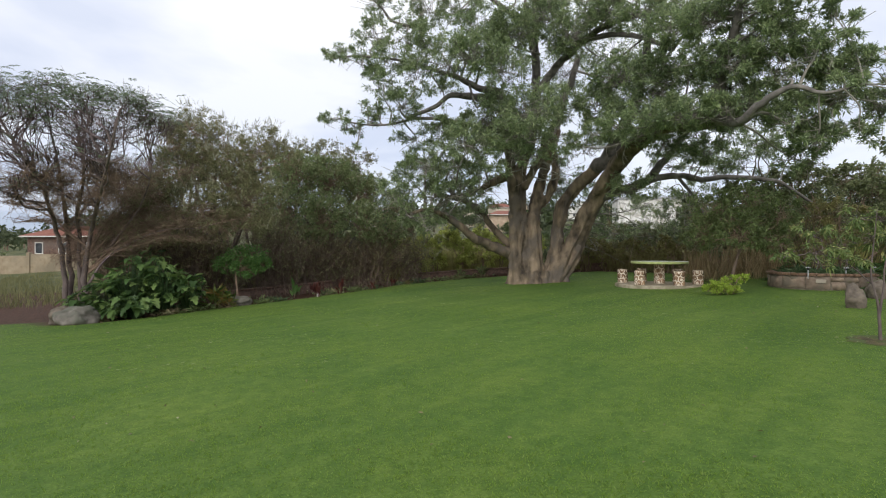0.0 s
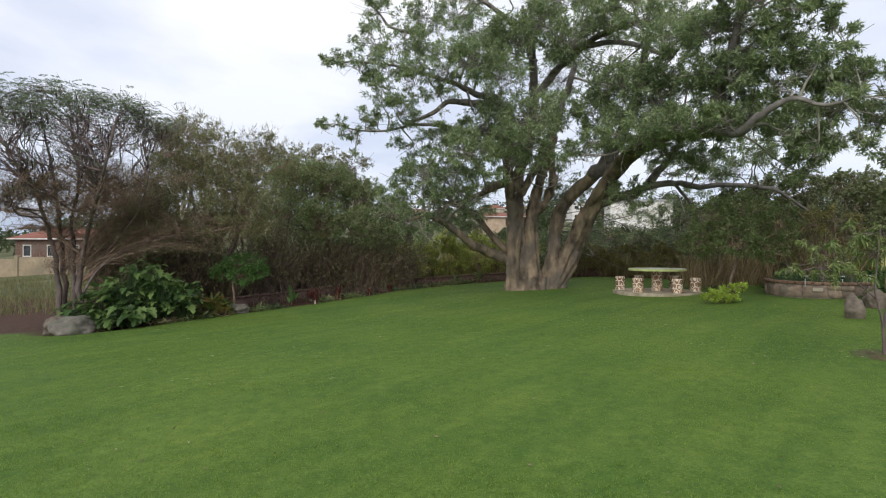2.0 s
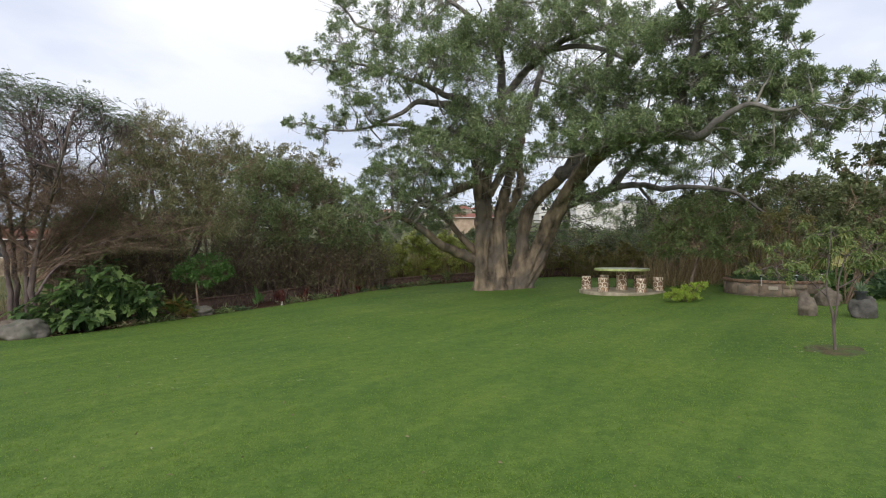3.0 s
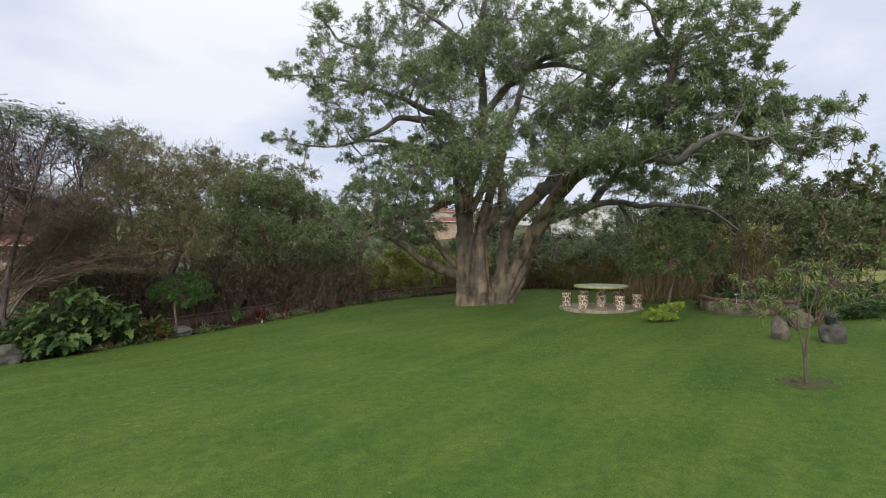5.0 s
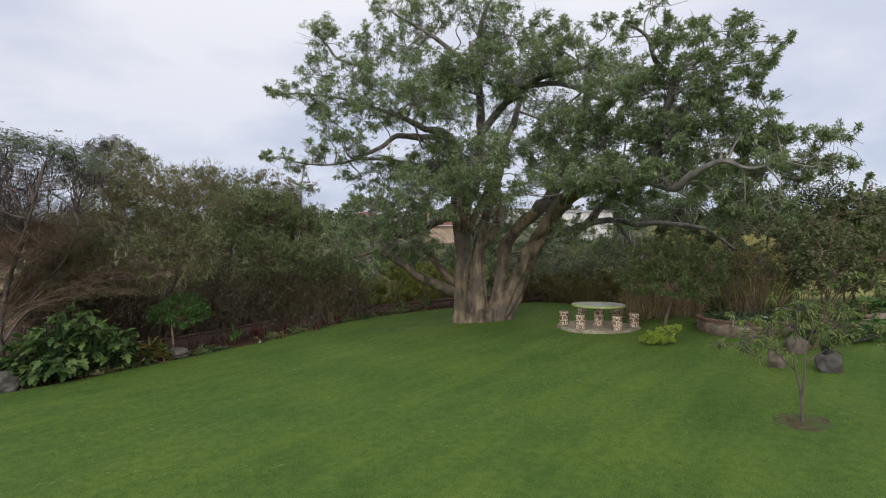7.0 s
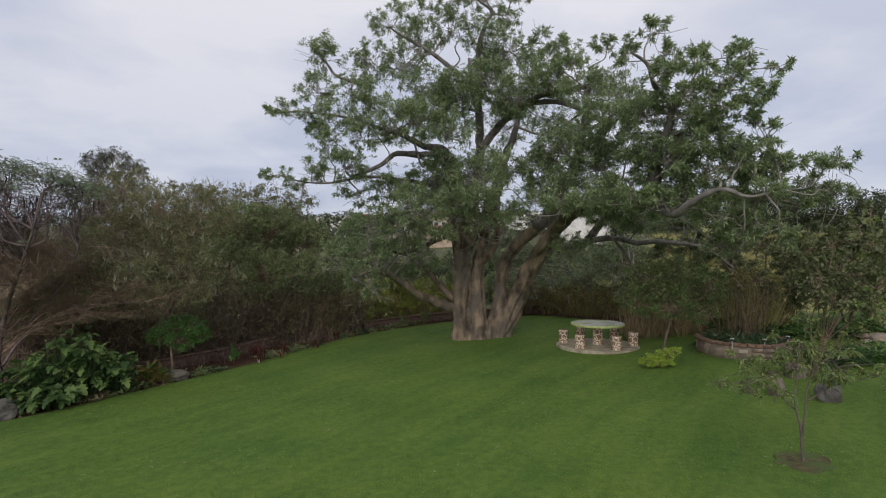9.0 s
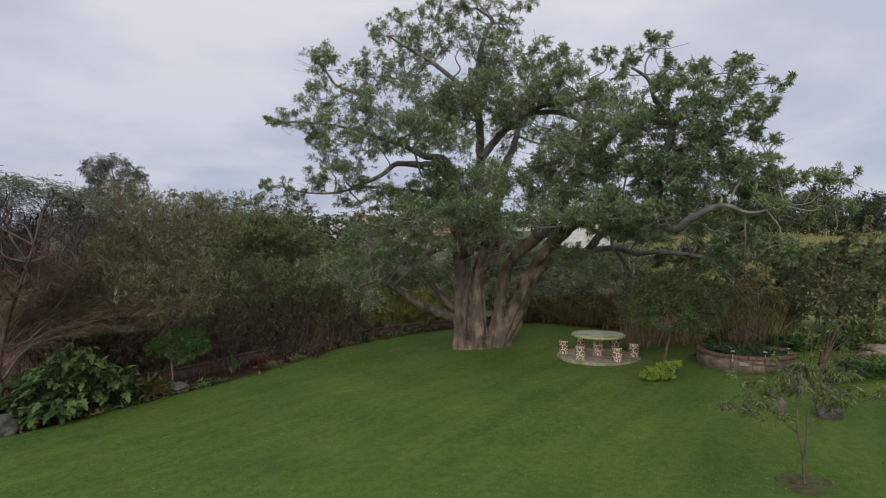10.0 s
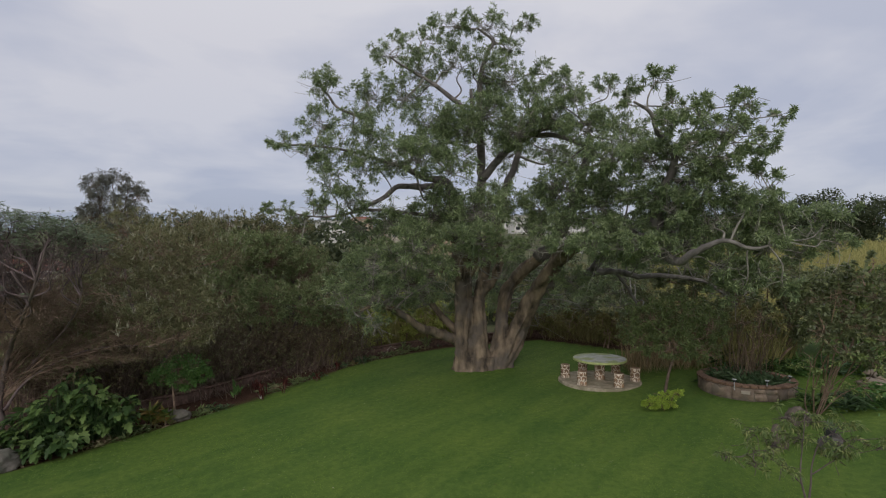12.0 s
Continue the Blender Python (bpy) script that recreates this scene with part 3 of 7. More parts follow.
# ---------------------------------------------------------------- the great fig tree
FIG_LIMBS = {
    "stem_a": [(3.02, 21.20, 0.32, 0.40), (2.96, 21.30, 1.50, 0.38), (2.95, 21.40, 2.73, 0.37), (2.96, 21.50, 3.86, 0.36), (3.10, 21.50, 4.99, 0.30), (3.41, 21.60, 5.86, 0.23), (3.70, 21.60, 7.49, 0.19), (3.73, 21.50, 8.59, 0.17), (3.60, 21.40, 9.68, 0.13), (3.36, 21.30, 10.54, 0.10), (3.23, 21.20, 11.61, 0.06)],
    "stem_b": [(3.60, 21.10, 0.40, 0.42), (3.60, 21.30, 1.61, 0.30), (3.60, 21.50, 2.85, 0.26), (3.77, 21.70, 3.88, 0.22), (4.14, 21.90, 5.05, 0.21), (4.42, 22.00, 6.21, 0.23), (4.78, 22.20, 7.53, 0.19), (5.27, 22.30, 8.61, 0.14), (5.65, 22.40, 9.82, 0.10)],
    "stem_c": [(3.98, 21.20, 0.43, 0.38), (4.46, 21.50, 1.72, 0.28), (4.58, 21.60, 2.74, 0.25), (4.86, 21.50, 3.64, 0.26), (5.28, 21.20, 4.28, 0.30), (5.90, 20.80, 4.88, 0.28), (6.42, 20.40, 5.57, 0.26), (6.72, 20.00, 6.34, 0.23), (6.96, 19.50, 7.14, 0.20), (7.08, 19.00, 8.20, 0.15), (7.12, 18.60, 9.24, 0.10)],
    "stem_d": [(4.22, 21.30, 0.40, 0.38), (4.74, 21.20, 1.15, 0.46), (5.17, 21.20, 2.06, 0.40), (5.61, 20.80, 3.25, 0.39), (6.04, 20.20, 4.16, 0.38), (6.37, 19.40, 4.98, 0.36), (6.71, 18.00, 5.51, 0.33), (7.10, 16.30, 5.67, 0.29), (7.35, 14.60, 5.38, 0.24), (7.19, 14.00, 6.08, 0.17), (7.11, 13.70, 6.71, 0.14), (7.24, 13.40, 7.16, 0.11), (7.27, 13.20, 7.91, 0.08)],
    "stem_e": [(2.89, 21.30, 3.40, 0.27), (2.70, 21.20, 4.50, 0.25), (2.61, 21.20, 5.50, 0.21), (2.41, 21.20, 6.83, 0.16)],
    "stem_f": [(3.63, 21.60, 3.31, 0.20), (4.25, 21.60, 3.98, 0.18), (4.54, 21.70, 4.79, 0.17), (4.47, 21.80, 5.72, 0.16), (4.72, 21.90, 6.65, 0.12)],
    "stem_g": [(3.20, 21.30, 4.18, 0.18), (3.55, 21.20, 4.90, 0.17), (3.90, 21.20, 5.50, 0.15), (4.03, 21.20, 6.28, 0.12)],
    "limb_diagonal": [(3.73, 21.50, 8.03, 0.16), (4.43, 21.10, 8.91, 0.15), (4.87, 20.60, 9.28, 0.14), (5.45, 19.60, 9.64, 0.12), (5.95, 18.60, 9.63, 0.10), (6.59, 17.20, 9.40, 0.07)],
    "limb_arch": [(5.33, 19.90, 9.55, 0.10), (6.05, 18.90, 9.32, 0.09), (6.56, 17.60, 8.69, 0.08), (6.97, 16.40, 7.84, 0.06)],
    "limb_right": [(5.96, 20.50, 3.77, 0.20), (6.55, 19.80, 3.95, 0.16), (7.43, 19.40, 4.27, 0.13), (8.27, 19.00, 4.38, 0.11), (9.0, 18.70, 4.22, 0.10), (9.75, 18.40, 4.26, 0.085), (11.04, 18.00, 4.08, 0.07), (11.48, 17.80, 3.79, 0.05), (12.09, 17.60, 3.27, 0.04)],
    "limb_front": [(7.20, 14.60, 5.38, 0.15), (7.13, 13.00, 4.85, 0.11), (7.21, 12.40, 5.07, 0.09), (7.67, 11.90, 5.38, 0.06), (8.28, 11.70, 5.19, 0.04), (9.06, 11.60, 5.35, 0.02)],
    "limb_rise": [(7.43, 19.40, 4.31, 0.16), (7.80, 19.20, 4.85, 0.13), (8.28, 18.80, 5.57, 0.09), (8.78, 18.40, 6.46, 0.05)],
    "limb_prop": [(8.27, 19.00, 4.34, 0.06), (8.77, 19.00, 3.72, 0.05), (9.22, 18.90, 2.92, 0.04)],
    "limb_low": [(2.98, 21.45, 1.45, 0.24), (1.87, 20.95, 1.95, 0.19), (1.08, 20.40, 2.27, 0.15), (0.32, 19.90, 2.87, 0.12), (-0.49, 19.30, 3.2, 0.07), (-1.26, 18.90, 3.00, 0.05)],
    "limb_mid": [(2.95, 21.5, 1.7, 0.2), (1.98, 21.60, 2.69, 0.12), (1.50, 21.80, 3.32, 0.13), (0.82, 22.00, 3.79, 0.11), (-0.33, 22.00, 4.02, 0.08)],
    "limb_short": [(2.77, 21.40, 4.75, 0.20), (2.12, 21.20, 4.50, 0.16), (1.44, 21.00, 4.14, 0.09), (0.56, 20.80, 3.80, 0.07)],
    "limb_left": [(3.18, 21.60, 5.86, 0.22), (2.51, 21.30, 7.19, 0.20), (2.21, 21.00, 7.88, 0.17), (1.42, 20.60, 7.92, 0.13), (0.65, 20.40, 8.25, 0.10), (-0.31, 20.30, 8.53, 0.07), (-1.36, 20.20, 8.82, 0.05), (-3.06, 20.20, 9.03, 0.04), (-4.14, 20.30, 8.96, 0.02)],
    "limb_bow": [(2.24, 21.00, 7.77, 0.14), (1.42, 20.60, 7.62, 0.12), (0.33, 20.20, 7.55, 0.10), (-0.30, 20.00, 7.07, 0.08), (-1.33, 19.70, 6.58, 0.06)],
    "limb_reach": [(2.69, 21.30, 6.30, 0.11), (1.43, 20.80, 6.52, 0.08), (0.33, 20.30, 6.62, 0.06), (-0.93, 20.00, 6.65, 0.06), (-1.98, 20.00, 6.42, 0.04), (-3.03, 20.00, 6.42, 0.03), (-3.86, 20.00, 6.65, 0.02)],
    "limb_crest": [(3.69, 21.50, 9.00, 0.16), (3.67, 21.60, 11.10, 0.13), (3.73, 21.70, 12.29, 0.10), (4.04, 21.80, 13.32, 0.08), (4.30, 21.90, 13.84, 0.06), (3.67, 22.00, 14.39, 0.04)],
    "limb_upper": [(2.97, 21.30, 10.87, 0.10), (2.27, 21.20, 11.38, 0.09), (1.60, 21.30, 11.88, 0.07), (0.61, 21.60, 12.53, 0.05), (0.05, 21.80, 12.97, 0.03)],
    "limb_fork": [(7.14, 13.40, 7.96, 0.07), (6.66, 13.10, 8.24, 0.06), (6.35, 12.80, 8.61, 0.05), (5.80, 12.60, 8.81, 0.03)],
    "limb_lobe": [(-0.62, 20.30, 10.03, 0.06), (-1.89, 20.70, 10.52, 0.05), (-2.33, 20.90, 11.10, 0.04), (-2.77, 21.00, 11.55, 0.03)],
}
FIG_LEFT = [
    (-2.5, 21.0, 11.5, 0.86, 0.82), (-3.9, 20.3, 9.2, 0.57, 0.37), (-2.6, 20.5, 10.0, 0.88, 0.66), (-2.1, 20.0, 8.9, 0.91, 0.69),
    (-2.2, 19.5, 7.8, 0.67, 0.80), (-1.4, 19.0, 7.0, 0.86, 0.66), (-0.7, 20.0, 9.5, 0.99, 0.78), (-0.0, 19.0, 8.4, 0.94, 0.66),
    (-0.6, 21.0, 11.4, 0.73, 0.95), (0.6, 21.5, 11.4, 0.97, 0.97), (0.1, 22.0, 13.2, 1.09, 0.47), (0.6, 22.0, 13.8, 0.57, 0.38),
    (1.8, 22.0, 14.1, 0.57, 0.76), (1.3, 22.0, 12.6, 1.09, 0.76), (-1.0, 19.3, 8.2, 0.75, 0.67),
]
FIG_TOP = [
    (2.6, 22.0, 14.6, 0.81, 0.57), (4.0, 22.0, 14.6, 1.09, 0.57), (5.8, 22.4, 14.9, 0.58, 0.48), (5.0, 22.0, 13.8, 0.66, 0.66),
    (2.5, 21.0, 12.7, 0.86, 0.75), (3.7, 21.3, 12.6, 0.92, 0.83), (4.8, 21.0, 12.0, 0.95, 0.86), (1.4, 19.5, 10.0, 1.09, 0.88),
    (2.7, 19.5, 9.7, 0.97, 0.72), (4.5, 19.8, 9.5, 0.90, 0.73), (5.8, 20.5, 11.3, 0.93, 0.80), (6.3, 21.0, 12.4, 0.73, 0.54),
    (6.8, 20.0, 11.6, 0.78, 0.65), (5.8, 18.5, 9.8, 0.92, 0.56), (4.4, 22.5, 11.6, 0.97, 0.87), (7.6, 22.5, 9.2, 1.12, 0.87),
]
FIG_MIDDLE = [
    (0.9, 18, 8.4, 1.09, 0.78), (2, 18, 8, 0.89, 0.82), (2, 19.4, 6.9, 0.71, 0.71), (0.2, 20.5, 6.7, 1.24, 0.49),
    (-1.1, 21, 6.1, 0.85, 0.38), (3.1, 18.2, 6.6, 1.26, 0.94), (2.6, 17.7, 5.7, 1.07, 0.61), (0.9, 18.2, 5.4, 1.05, 0.70),
    (-0.6, 18.8, 4.8, 0.90, 0.70), (-1.8, 19.2, 3.9, 0.70, 0.50), (-1, 18.7, 3, 0.75, 0.50), (5.7, 18.2, 7.4, 0.90, 0.71),
    (5.3, 19, 6.8, 0.94, 0.74), (5.9, 17.6, 5.9, 1.06, 0.76), (0, 19, 3.8, 1.03, 0.70),
]
FIG_RIGHT = [
    (6.4, 17, 9.3, 1.03, 0.66), (6.9, 15.5, 8.6, 0.94, 0.77), (6.6, 16.5, 7.2, 1.00, 0.75), (6.7, 16, 10.3, 0.45, 0.35),
    (6.7, 14.8, 9.7, 0.42, 0.45), (6.5, 12.8, 9.5, 0.44, 0.28), (6.9, 12.7, 9, 0.25, 0.38), (6.9, 13, 8.4, 0.51, 0.39),
    (7.7, 12.8, 8.8, 0.50, 0.30), (8.7, 12.5, 8.9, 0.57, 0.35), (9.8, 12.6, 8.7, 0.27, 0.27), (9.4, 12.5, 8.2, 0.35, 0.24),
    (8.3, 12.8, 8.3, 0.64, 0.39), (8.7, 12.3, 7.7, 0.35, 0.29), (7.2, 13.6, 7.8, 0.94, 0.53), (7.8, 12.5, 7.4, 0.76, 0.49),
    (6.36, 11.83, 8.16, 0.42, 0.32), (7.01, 11.74, 8.3, 0.38, 0.28), (7.8, 11.65, 8.03, 0.40, 0.30), (6.82, 11.77, 7.64, 0.42, 0.32),
    (7.67, 11.67, 7.37, 0.40, 0.30), (6.02, 17.3, 10.32, 0.60, 0.45), (8.25, 11.39, 7.66, 0.35, 0.28), (6.45, 15.29, 5.67, 0.80, 0.50),
    (7.28, 14.18, 6.15, 0.80, 0.50), (7.76, 13.32, 5.4, 0.70, 0.50), (8.55, 12.63, 5.31, 0.60, 0.42), (8.98, 12.58, 6.02, 0.60, 0.40),
    (9.97, 12.47, 5.1, 0.50, 0.34),
]
FIG_FRONT = [
    (7.2, 14, 6.8, 1.00, 0.69), (7.7, 12.6, 6.6, 0.76, 0.57), (8.7, 12, 7.1, 0.36, 0.28), (9.1, 12, 6.8, 0.36, 0.28),
    (8.2, 11.8, 6.3, 0.59, 0.46), (9.4, 12, 6.1, 0.54, 0.41), (10.2, 12, 6, 0.41, 0.32), (10.9, 12, 6.1, 0.47, 0.32),
    (10.4, 12.5, 5.3, 0.62, 0.49), (8.8, 12, 5.3, 0.67, 0.54), (8.4, 13.6, 5.5, 0.88, 0.50), (10.9, 12, 5.4, 0.41, 0.41),
    (7.5, 17.6, 5.4, 1.22, 0.80), (9.1, 13, 4.6, 0.65, 0.36), (6.6, 19, 4, 0.94, 0.53), (8.7, 16.5, 5.7, 0.82, 0.64),
]

FIG_SKIRT = [
    (5.8, 17.5, 7.5, 1.06, 0.87), (6.6, 16.3, 6.8, 0.99, 0.81), (6.1, 17.3, 6.3, 0.97, 0.60), (6.9, 15.3, 7, 0.86, 0.69),
    (5.3, 18.4, 6.9, 0.91, 0.64), (4.3, 19.2, 7, 1.04, 0.75), (3, 19.8, 7, 1.20, 0.77), (1.8, 19.8, 6.7, 1.07, 0.85),
    (1.5, 19.8, 5.5, 0.94, 0.64), (-0.1, 19.6, 5.4, 0.70, 0.42), (-1.2, 19.6, 4.6, 0.75, 0.50), (-1.6, 19, 3.5, 0.80, 0.55),
    (-0.4, 19.2, 4, 0.95, 0.58), (0.7, 19.4, 5.8, 0.84, 0.54), (6.9, 15.2, 5.9, 0.75, 0.49), (0.05, 20.06, 6.2, 0.75, 0.50),
    (0.81, 19.47, 6, 0.70, 0.50), (-0.99, 20.19, 5, 0.75, 0.45), (0.16, 20.06, 5.04, 0.80, 0.45),
]
FIG_CURTAIN = [
    (4.6, 19.4, 9.7, 0.96, 0.84), (2.5, 19.8, 9.8, 1.07, 0.85), (1.4, 19.8, 9.1, 0.98, 0.77), (3.6, 19.6, 10.4, 0.97, 0.76),
    (5.5, 18.4, 10, 0.91, 0.71), (8.1, 12.6, 4.9, 0.76, 0.57), (8.5, 12.4, 4.3, 0.54, 0.40), (7.9, 12.6, 6, 0.68, 0.49),
    (8.5, 12.2, 6.1, 0.61, 0.47), (9.1, 12, 6, 0.47, 0.41), (7.6, 12.9, 7, 0.70, 0.50), (6.7, 13.8, 7.7, 0.83, 0.54),
    (6.3, 15.2, 8, 0.82, 0.59), (8.5, 17.5, 5, 0.76, 0.57), (9, 13.5, 4.1, 0.67, 0.44), (7.7, 14, 5.8, 0.60, 0.45),
    (9.1, 11.6, 4.3, 0.33, 0.38),
]
FIG_BACK = [
    (6.9, 24, 2.8, 0.90, 0.45), (6.3, 23.5, 6.3, 1.01, 0.76), (10.5, 21, 4.9, 1.04, 0.68), (0.4, 23.5, 3.2, 1.17, 0.51),
    (1.4, 23, 5.2, 0.89, 0.74), (5.2, 24.5, 3.5, 0.69, 0.53), (10.8, 19.5, 4.9, 0.84, 0.51), (10.7, 18, 5.2, 0.70, 0.51),
    (2.4, 23.5, 7.1, 1.17, 1.01), (5.3, 23.5, 9.7, 1.42, 1.17), (6.7, 21, 9.5, 1.27, 0.91), (-0.1, 23, 8.8, 0.99, 0.74),
    (2.9, 24, 9.6, 1.29, 1.04), (5.4, 24, 5.3, 0.93, 0.60), (4.6, 24.2, 4.3, 0.80, 0.40), (4.9, 23.6, 4.7, 0.75, 0.70),
    (3.9, 24, 6, 0.90, 0.50), (6.2, 24.4, 4.6, 0.80, 0.50), (10.6, 20, 5.07, 0.90, 0.55), (9.45, 20, 5.28, 0.80, 0.50),
    (11.07, 19, 5.5, 0.80, 0.60), (8.71, 21, 5.08, 0.70, 0.40), (11.01, 17.85, 5.56, 0.80, 0.50), (11.36, 16.81, 5.59, 0.80, 0.50),
]
FIG_LOWER_BACK = [
    (9.4, 24.5, 3.2, 1.22, 0.63), (10.1, 23.5, 3.4, 1.07, 0.66), (10.5, 22.5, 4.1, 0.97, 0.68), (7.9, 25, 2.6, 1.08, 0.49),
    (9.3, 25, 2.5, 1.24, 0.49), (10.7, 24, 2.7, 1.19, 0.57), (6.8, 25.5, 2.6, 0.99, 0.50), (8.9, 20.5, 5.5, 0.80, 0.53),
    (7.3, 24, 3.5, 1.04, 0.62), (9.2, 24.2, 3.9, 0.90, 0.45), (8, 24, 4.5, 0.90, 0.45), (9.7, 23.6, 4.4, 0.90, 0.45),
    (7, 24.2, 4.4, 0.80, 0.45),
]
FIG_VEIL = [
    (6.4, 14.6, 5.4, 0.66, 0.41), (6.2, 15.6, 5.4, 0.67, 0.40), (6.5, 13.6, 5.4, 0.59, 0.41), (6.8, 13, 5.3, 0.48, 0.42),
    (6.7, 14.4, 5.1, 0.47, 0.28), (7, 12.9, 6.3, 0.56, 0.56), (3, 19.6, 6, 0.76, 0.47), (2.2, 19.6, 5.9, 0.63, 0.42),
    (-4.4, 20.2, 6.7, 0.34, 0.26), (5.4, 14.4, 5.4, 0.60, 0.36), (5, 15.6, 5.45, 0.60, 0.34),
]
FIG_LOW_LEFT = [
    (1.2, 20.6, 3.5, 0.89, 0.49), (0.3, 20, 3.2, 0.86, 0.47), (-0.5, 19, 2.6, 0.82, 0.37), (1.1, 21, 4.3, 0.82, 0.45),
    (-1.3, 19.2, 4, 0.83, 0.54), (2.6, 20.6, 6.1, 0.67, 0.53), (1.9, 23.4, 4.6, 0.70, 0.36), (0.2, 21.2, 4.9, 0.90, 0.40),
    (-1, 21, 5.2, 0.90, 0.40), (1.4, 22.2, 3, 0.60, 0.30), (-0.6, 20.13, 5.13, 0.60, 0.35), (0.34, 20.02, 5.23, 0.60, 0.35),
    (1.1, 20.44, 4.81, 0.50, 0.30), (-0.39, 20.11, 4.39, 0.60, 0.35), (0.57, 20.5, 4.21, 0.50, 0.30),
]
FIG_DRAPE = [
    (3.4, 18.2, 5.3, 0.75, 0.36), (4.3, 18, 5.4, 0.75, 0.36), (2.5, 18.3, 5.1, 0.80, 0.40), (5.9, 17.2, 5.3, 0.65, 0.34),
    (1.6, 18.6, 4.5, 0.80, 0.45), (0.6, 19.4, 4.2, 0.70, 0.40), (5, 17.6, 5.6, 0.70, 0.30), (3.9, 17.8, 5, 0.60, 0.28),
    (3, 18, 4.9, 0.60, 0.28),
]
FIG_TIPS = [
    (-3.9, 20, 9, 0.60, 0.30), (-3, 20, 8.7, 0.75, 0.45), (-3.9, 20, 6.7, 0.42, 0.28), (-3.3, 20, 6.4, 0.50, 0.30),
    (-2.8, 20, 7.1, 0.75, 0.36), (-1.4, 20.5, 10, 1.00, 0.70), (-2.3, 20, 6.95, 0.50, 0.28), (-3.3, 20, 5.5, 0.40, 0.25),
    (-3.69, 20.52, 6.41, 0.36, 0.20), (-2.71, 20.4, 6.68, 0.42, 0.25), (-3.15, 20.45, 6.24, 0.28, 0.18), (-1.78, 19.78, 6.45, 0.40, 0.25),
]
FIG_BEHIND = [
    (0.2, 22.6, 3.4, 0.90, 0.50), (1.2, 22.8, 2.9, 0.85, 0.45), (2.4, 23.5, 2.7, 0.75, 0.45), (6.4, 23.2, 3, 0.80, 0.45),
    (-0.8, 22.6, 3, 0.90, 0.50), (4.4, 24.2, 3.6, 0.70, 0.40), (5.3, 24.4, 2.6, 0.80, 0.40), (3.74, 23.69, 3.75, 0.55, 0.35),
    (3.06, 23.36, 3.31, 0.50, 0.30),
]


def fig_tree():
    tree = thing("fig_tree", (3.9, 21.3, ground_at(3.9, 21.3)), "huge old spreading fig tree with a fluted grey trunk", "tree")
    stems = ("stem_a", "stem_b", "stem_c", "stem_d", "stem_e", "stem_f", "stem_g")
    trunk = Soup()
    for key in stems:
        rows = np.array(FIG_LIMBS[key][:6 if key != "stem_d" else 8])
        rows[0, 2] -= 0.25 if key in "stem_a stem_b stem_c stem_d" else 0
        line = spline(rows, 6)
        tube(trunk, line[:, :3], line[:, 3] * 0.82, 14, 0.08)
        # long folds that run part of the way up each stem and wind about it
        for q in range(5):
            first = int(RNG.integers(0, max(1, len(line) // 3)))
            last = int(RNG.integers(2 * len(line) // 3, len(line) + 1))
            seg = line[first:last]
            step = np.arange(len(seg))
            a = 2 * math.pi * q / 5 + 0.8 * len(key) + RNG.uniform(-0.5, 0.5) + np.linspace(0, RNG.uniform(-1.3, 1.3), len(seg))
            swell = seg[:, 3] * (0.66 + 0.14 * np.sin(step * 0.45 + 1.7 * q))
            fade = np.clip(np.minimum(step + 1, len(seg) - step) / 5, 0.15, 1)
            fold = seg[:, :3] + np.stack([swell * np.cos(a), swell * np.sin(a), 0 * a], -1)
            tube(trunk, fold, seg[:, 3] * RNG.uniform(0.30, 0.50) * fade * (1 + 0.22 * np.sin(step * 0.7 + 2 * q)), 9, 0.10)
    # cords of fused hanging roots that run down the stems
    for key, cords in (("stem_a", 7), ("stem_b", 5), ("stem_c", 4), ("stem_d", 6)):
        rows = np.array(FIG_LIMBS[key][:5])
        rows[0, 2] -= 0.1
        line = spline(rows, 8)
        step = np.arange(len(line))
        for q in range(cords):
            a = math.pi + math.pi * (q + 0.5) / cords + RNG.uniform(-0.2, 0.2) + 0.35 * np.sin(step * RNG.uniform(0.08, 0.2) + q)
            out = line[:, 3] * (0.93 + 0.05 * np.sin(step * 0.3 + q)) + np.clip(0.10 - 0.03 * step, 0, None)
            cord = line[:, :3] + np.stack([out * np.cos(a), out * np.sin(a), 0 * a], -1)
            stop = int(RNG.integers(len(line) // 2, len(line) + 1))
            tube(trunk, cord[:stop], np.linspace(RNG.uniform(0.085, 0.13), 0.05, stop), 8, 0.08)
    # the web of wood that joins the western stems
    web = spline([(3.30, 21.25, 0.1), (3.28, 21.30, 1.2), (3.26, 21.42, 2.3), (3.30, 21.52, 3.3)], 6)
    tube(trunk, web + np.array([0, 0.2, 0]), np.linspace(0.26, 0.13, len(web)), 12, 0.08)
    # ribs and roots that flute the foot of the trunk
    for k, (x, y, r) in enumerate(((2.74, 21.05, 0.15), (2.98, 20.8, 0.17), (3.35, 20.75, 0.13), (3.75, 20.75, 0.18), (4.05, 20.8, 0.15), (4.3, 20.85, 0.18), (4.5, 21.1, 0.15))):
        top_x = 0.25 * x + 0.75 * (3.1 if x < 3.9 else 4.8)
        line = spline([(x, y, 0.2), (x * 0.8 + top_x * 0.2, y + 0.08, 0.65), (x * 0.4 + top_x * 0.6, y + 0.25, 1.2 + 0.1 * (k % 3)), (top_x, 21.25, 1.9 + 0.3 * (k % 2))], 6)
        tube(trunk, line, np.linspace(r * 1.25, r * 0.5, len(line)), 10, 0.05)
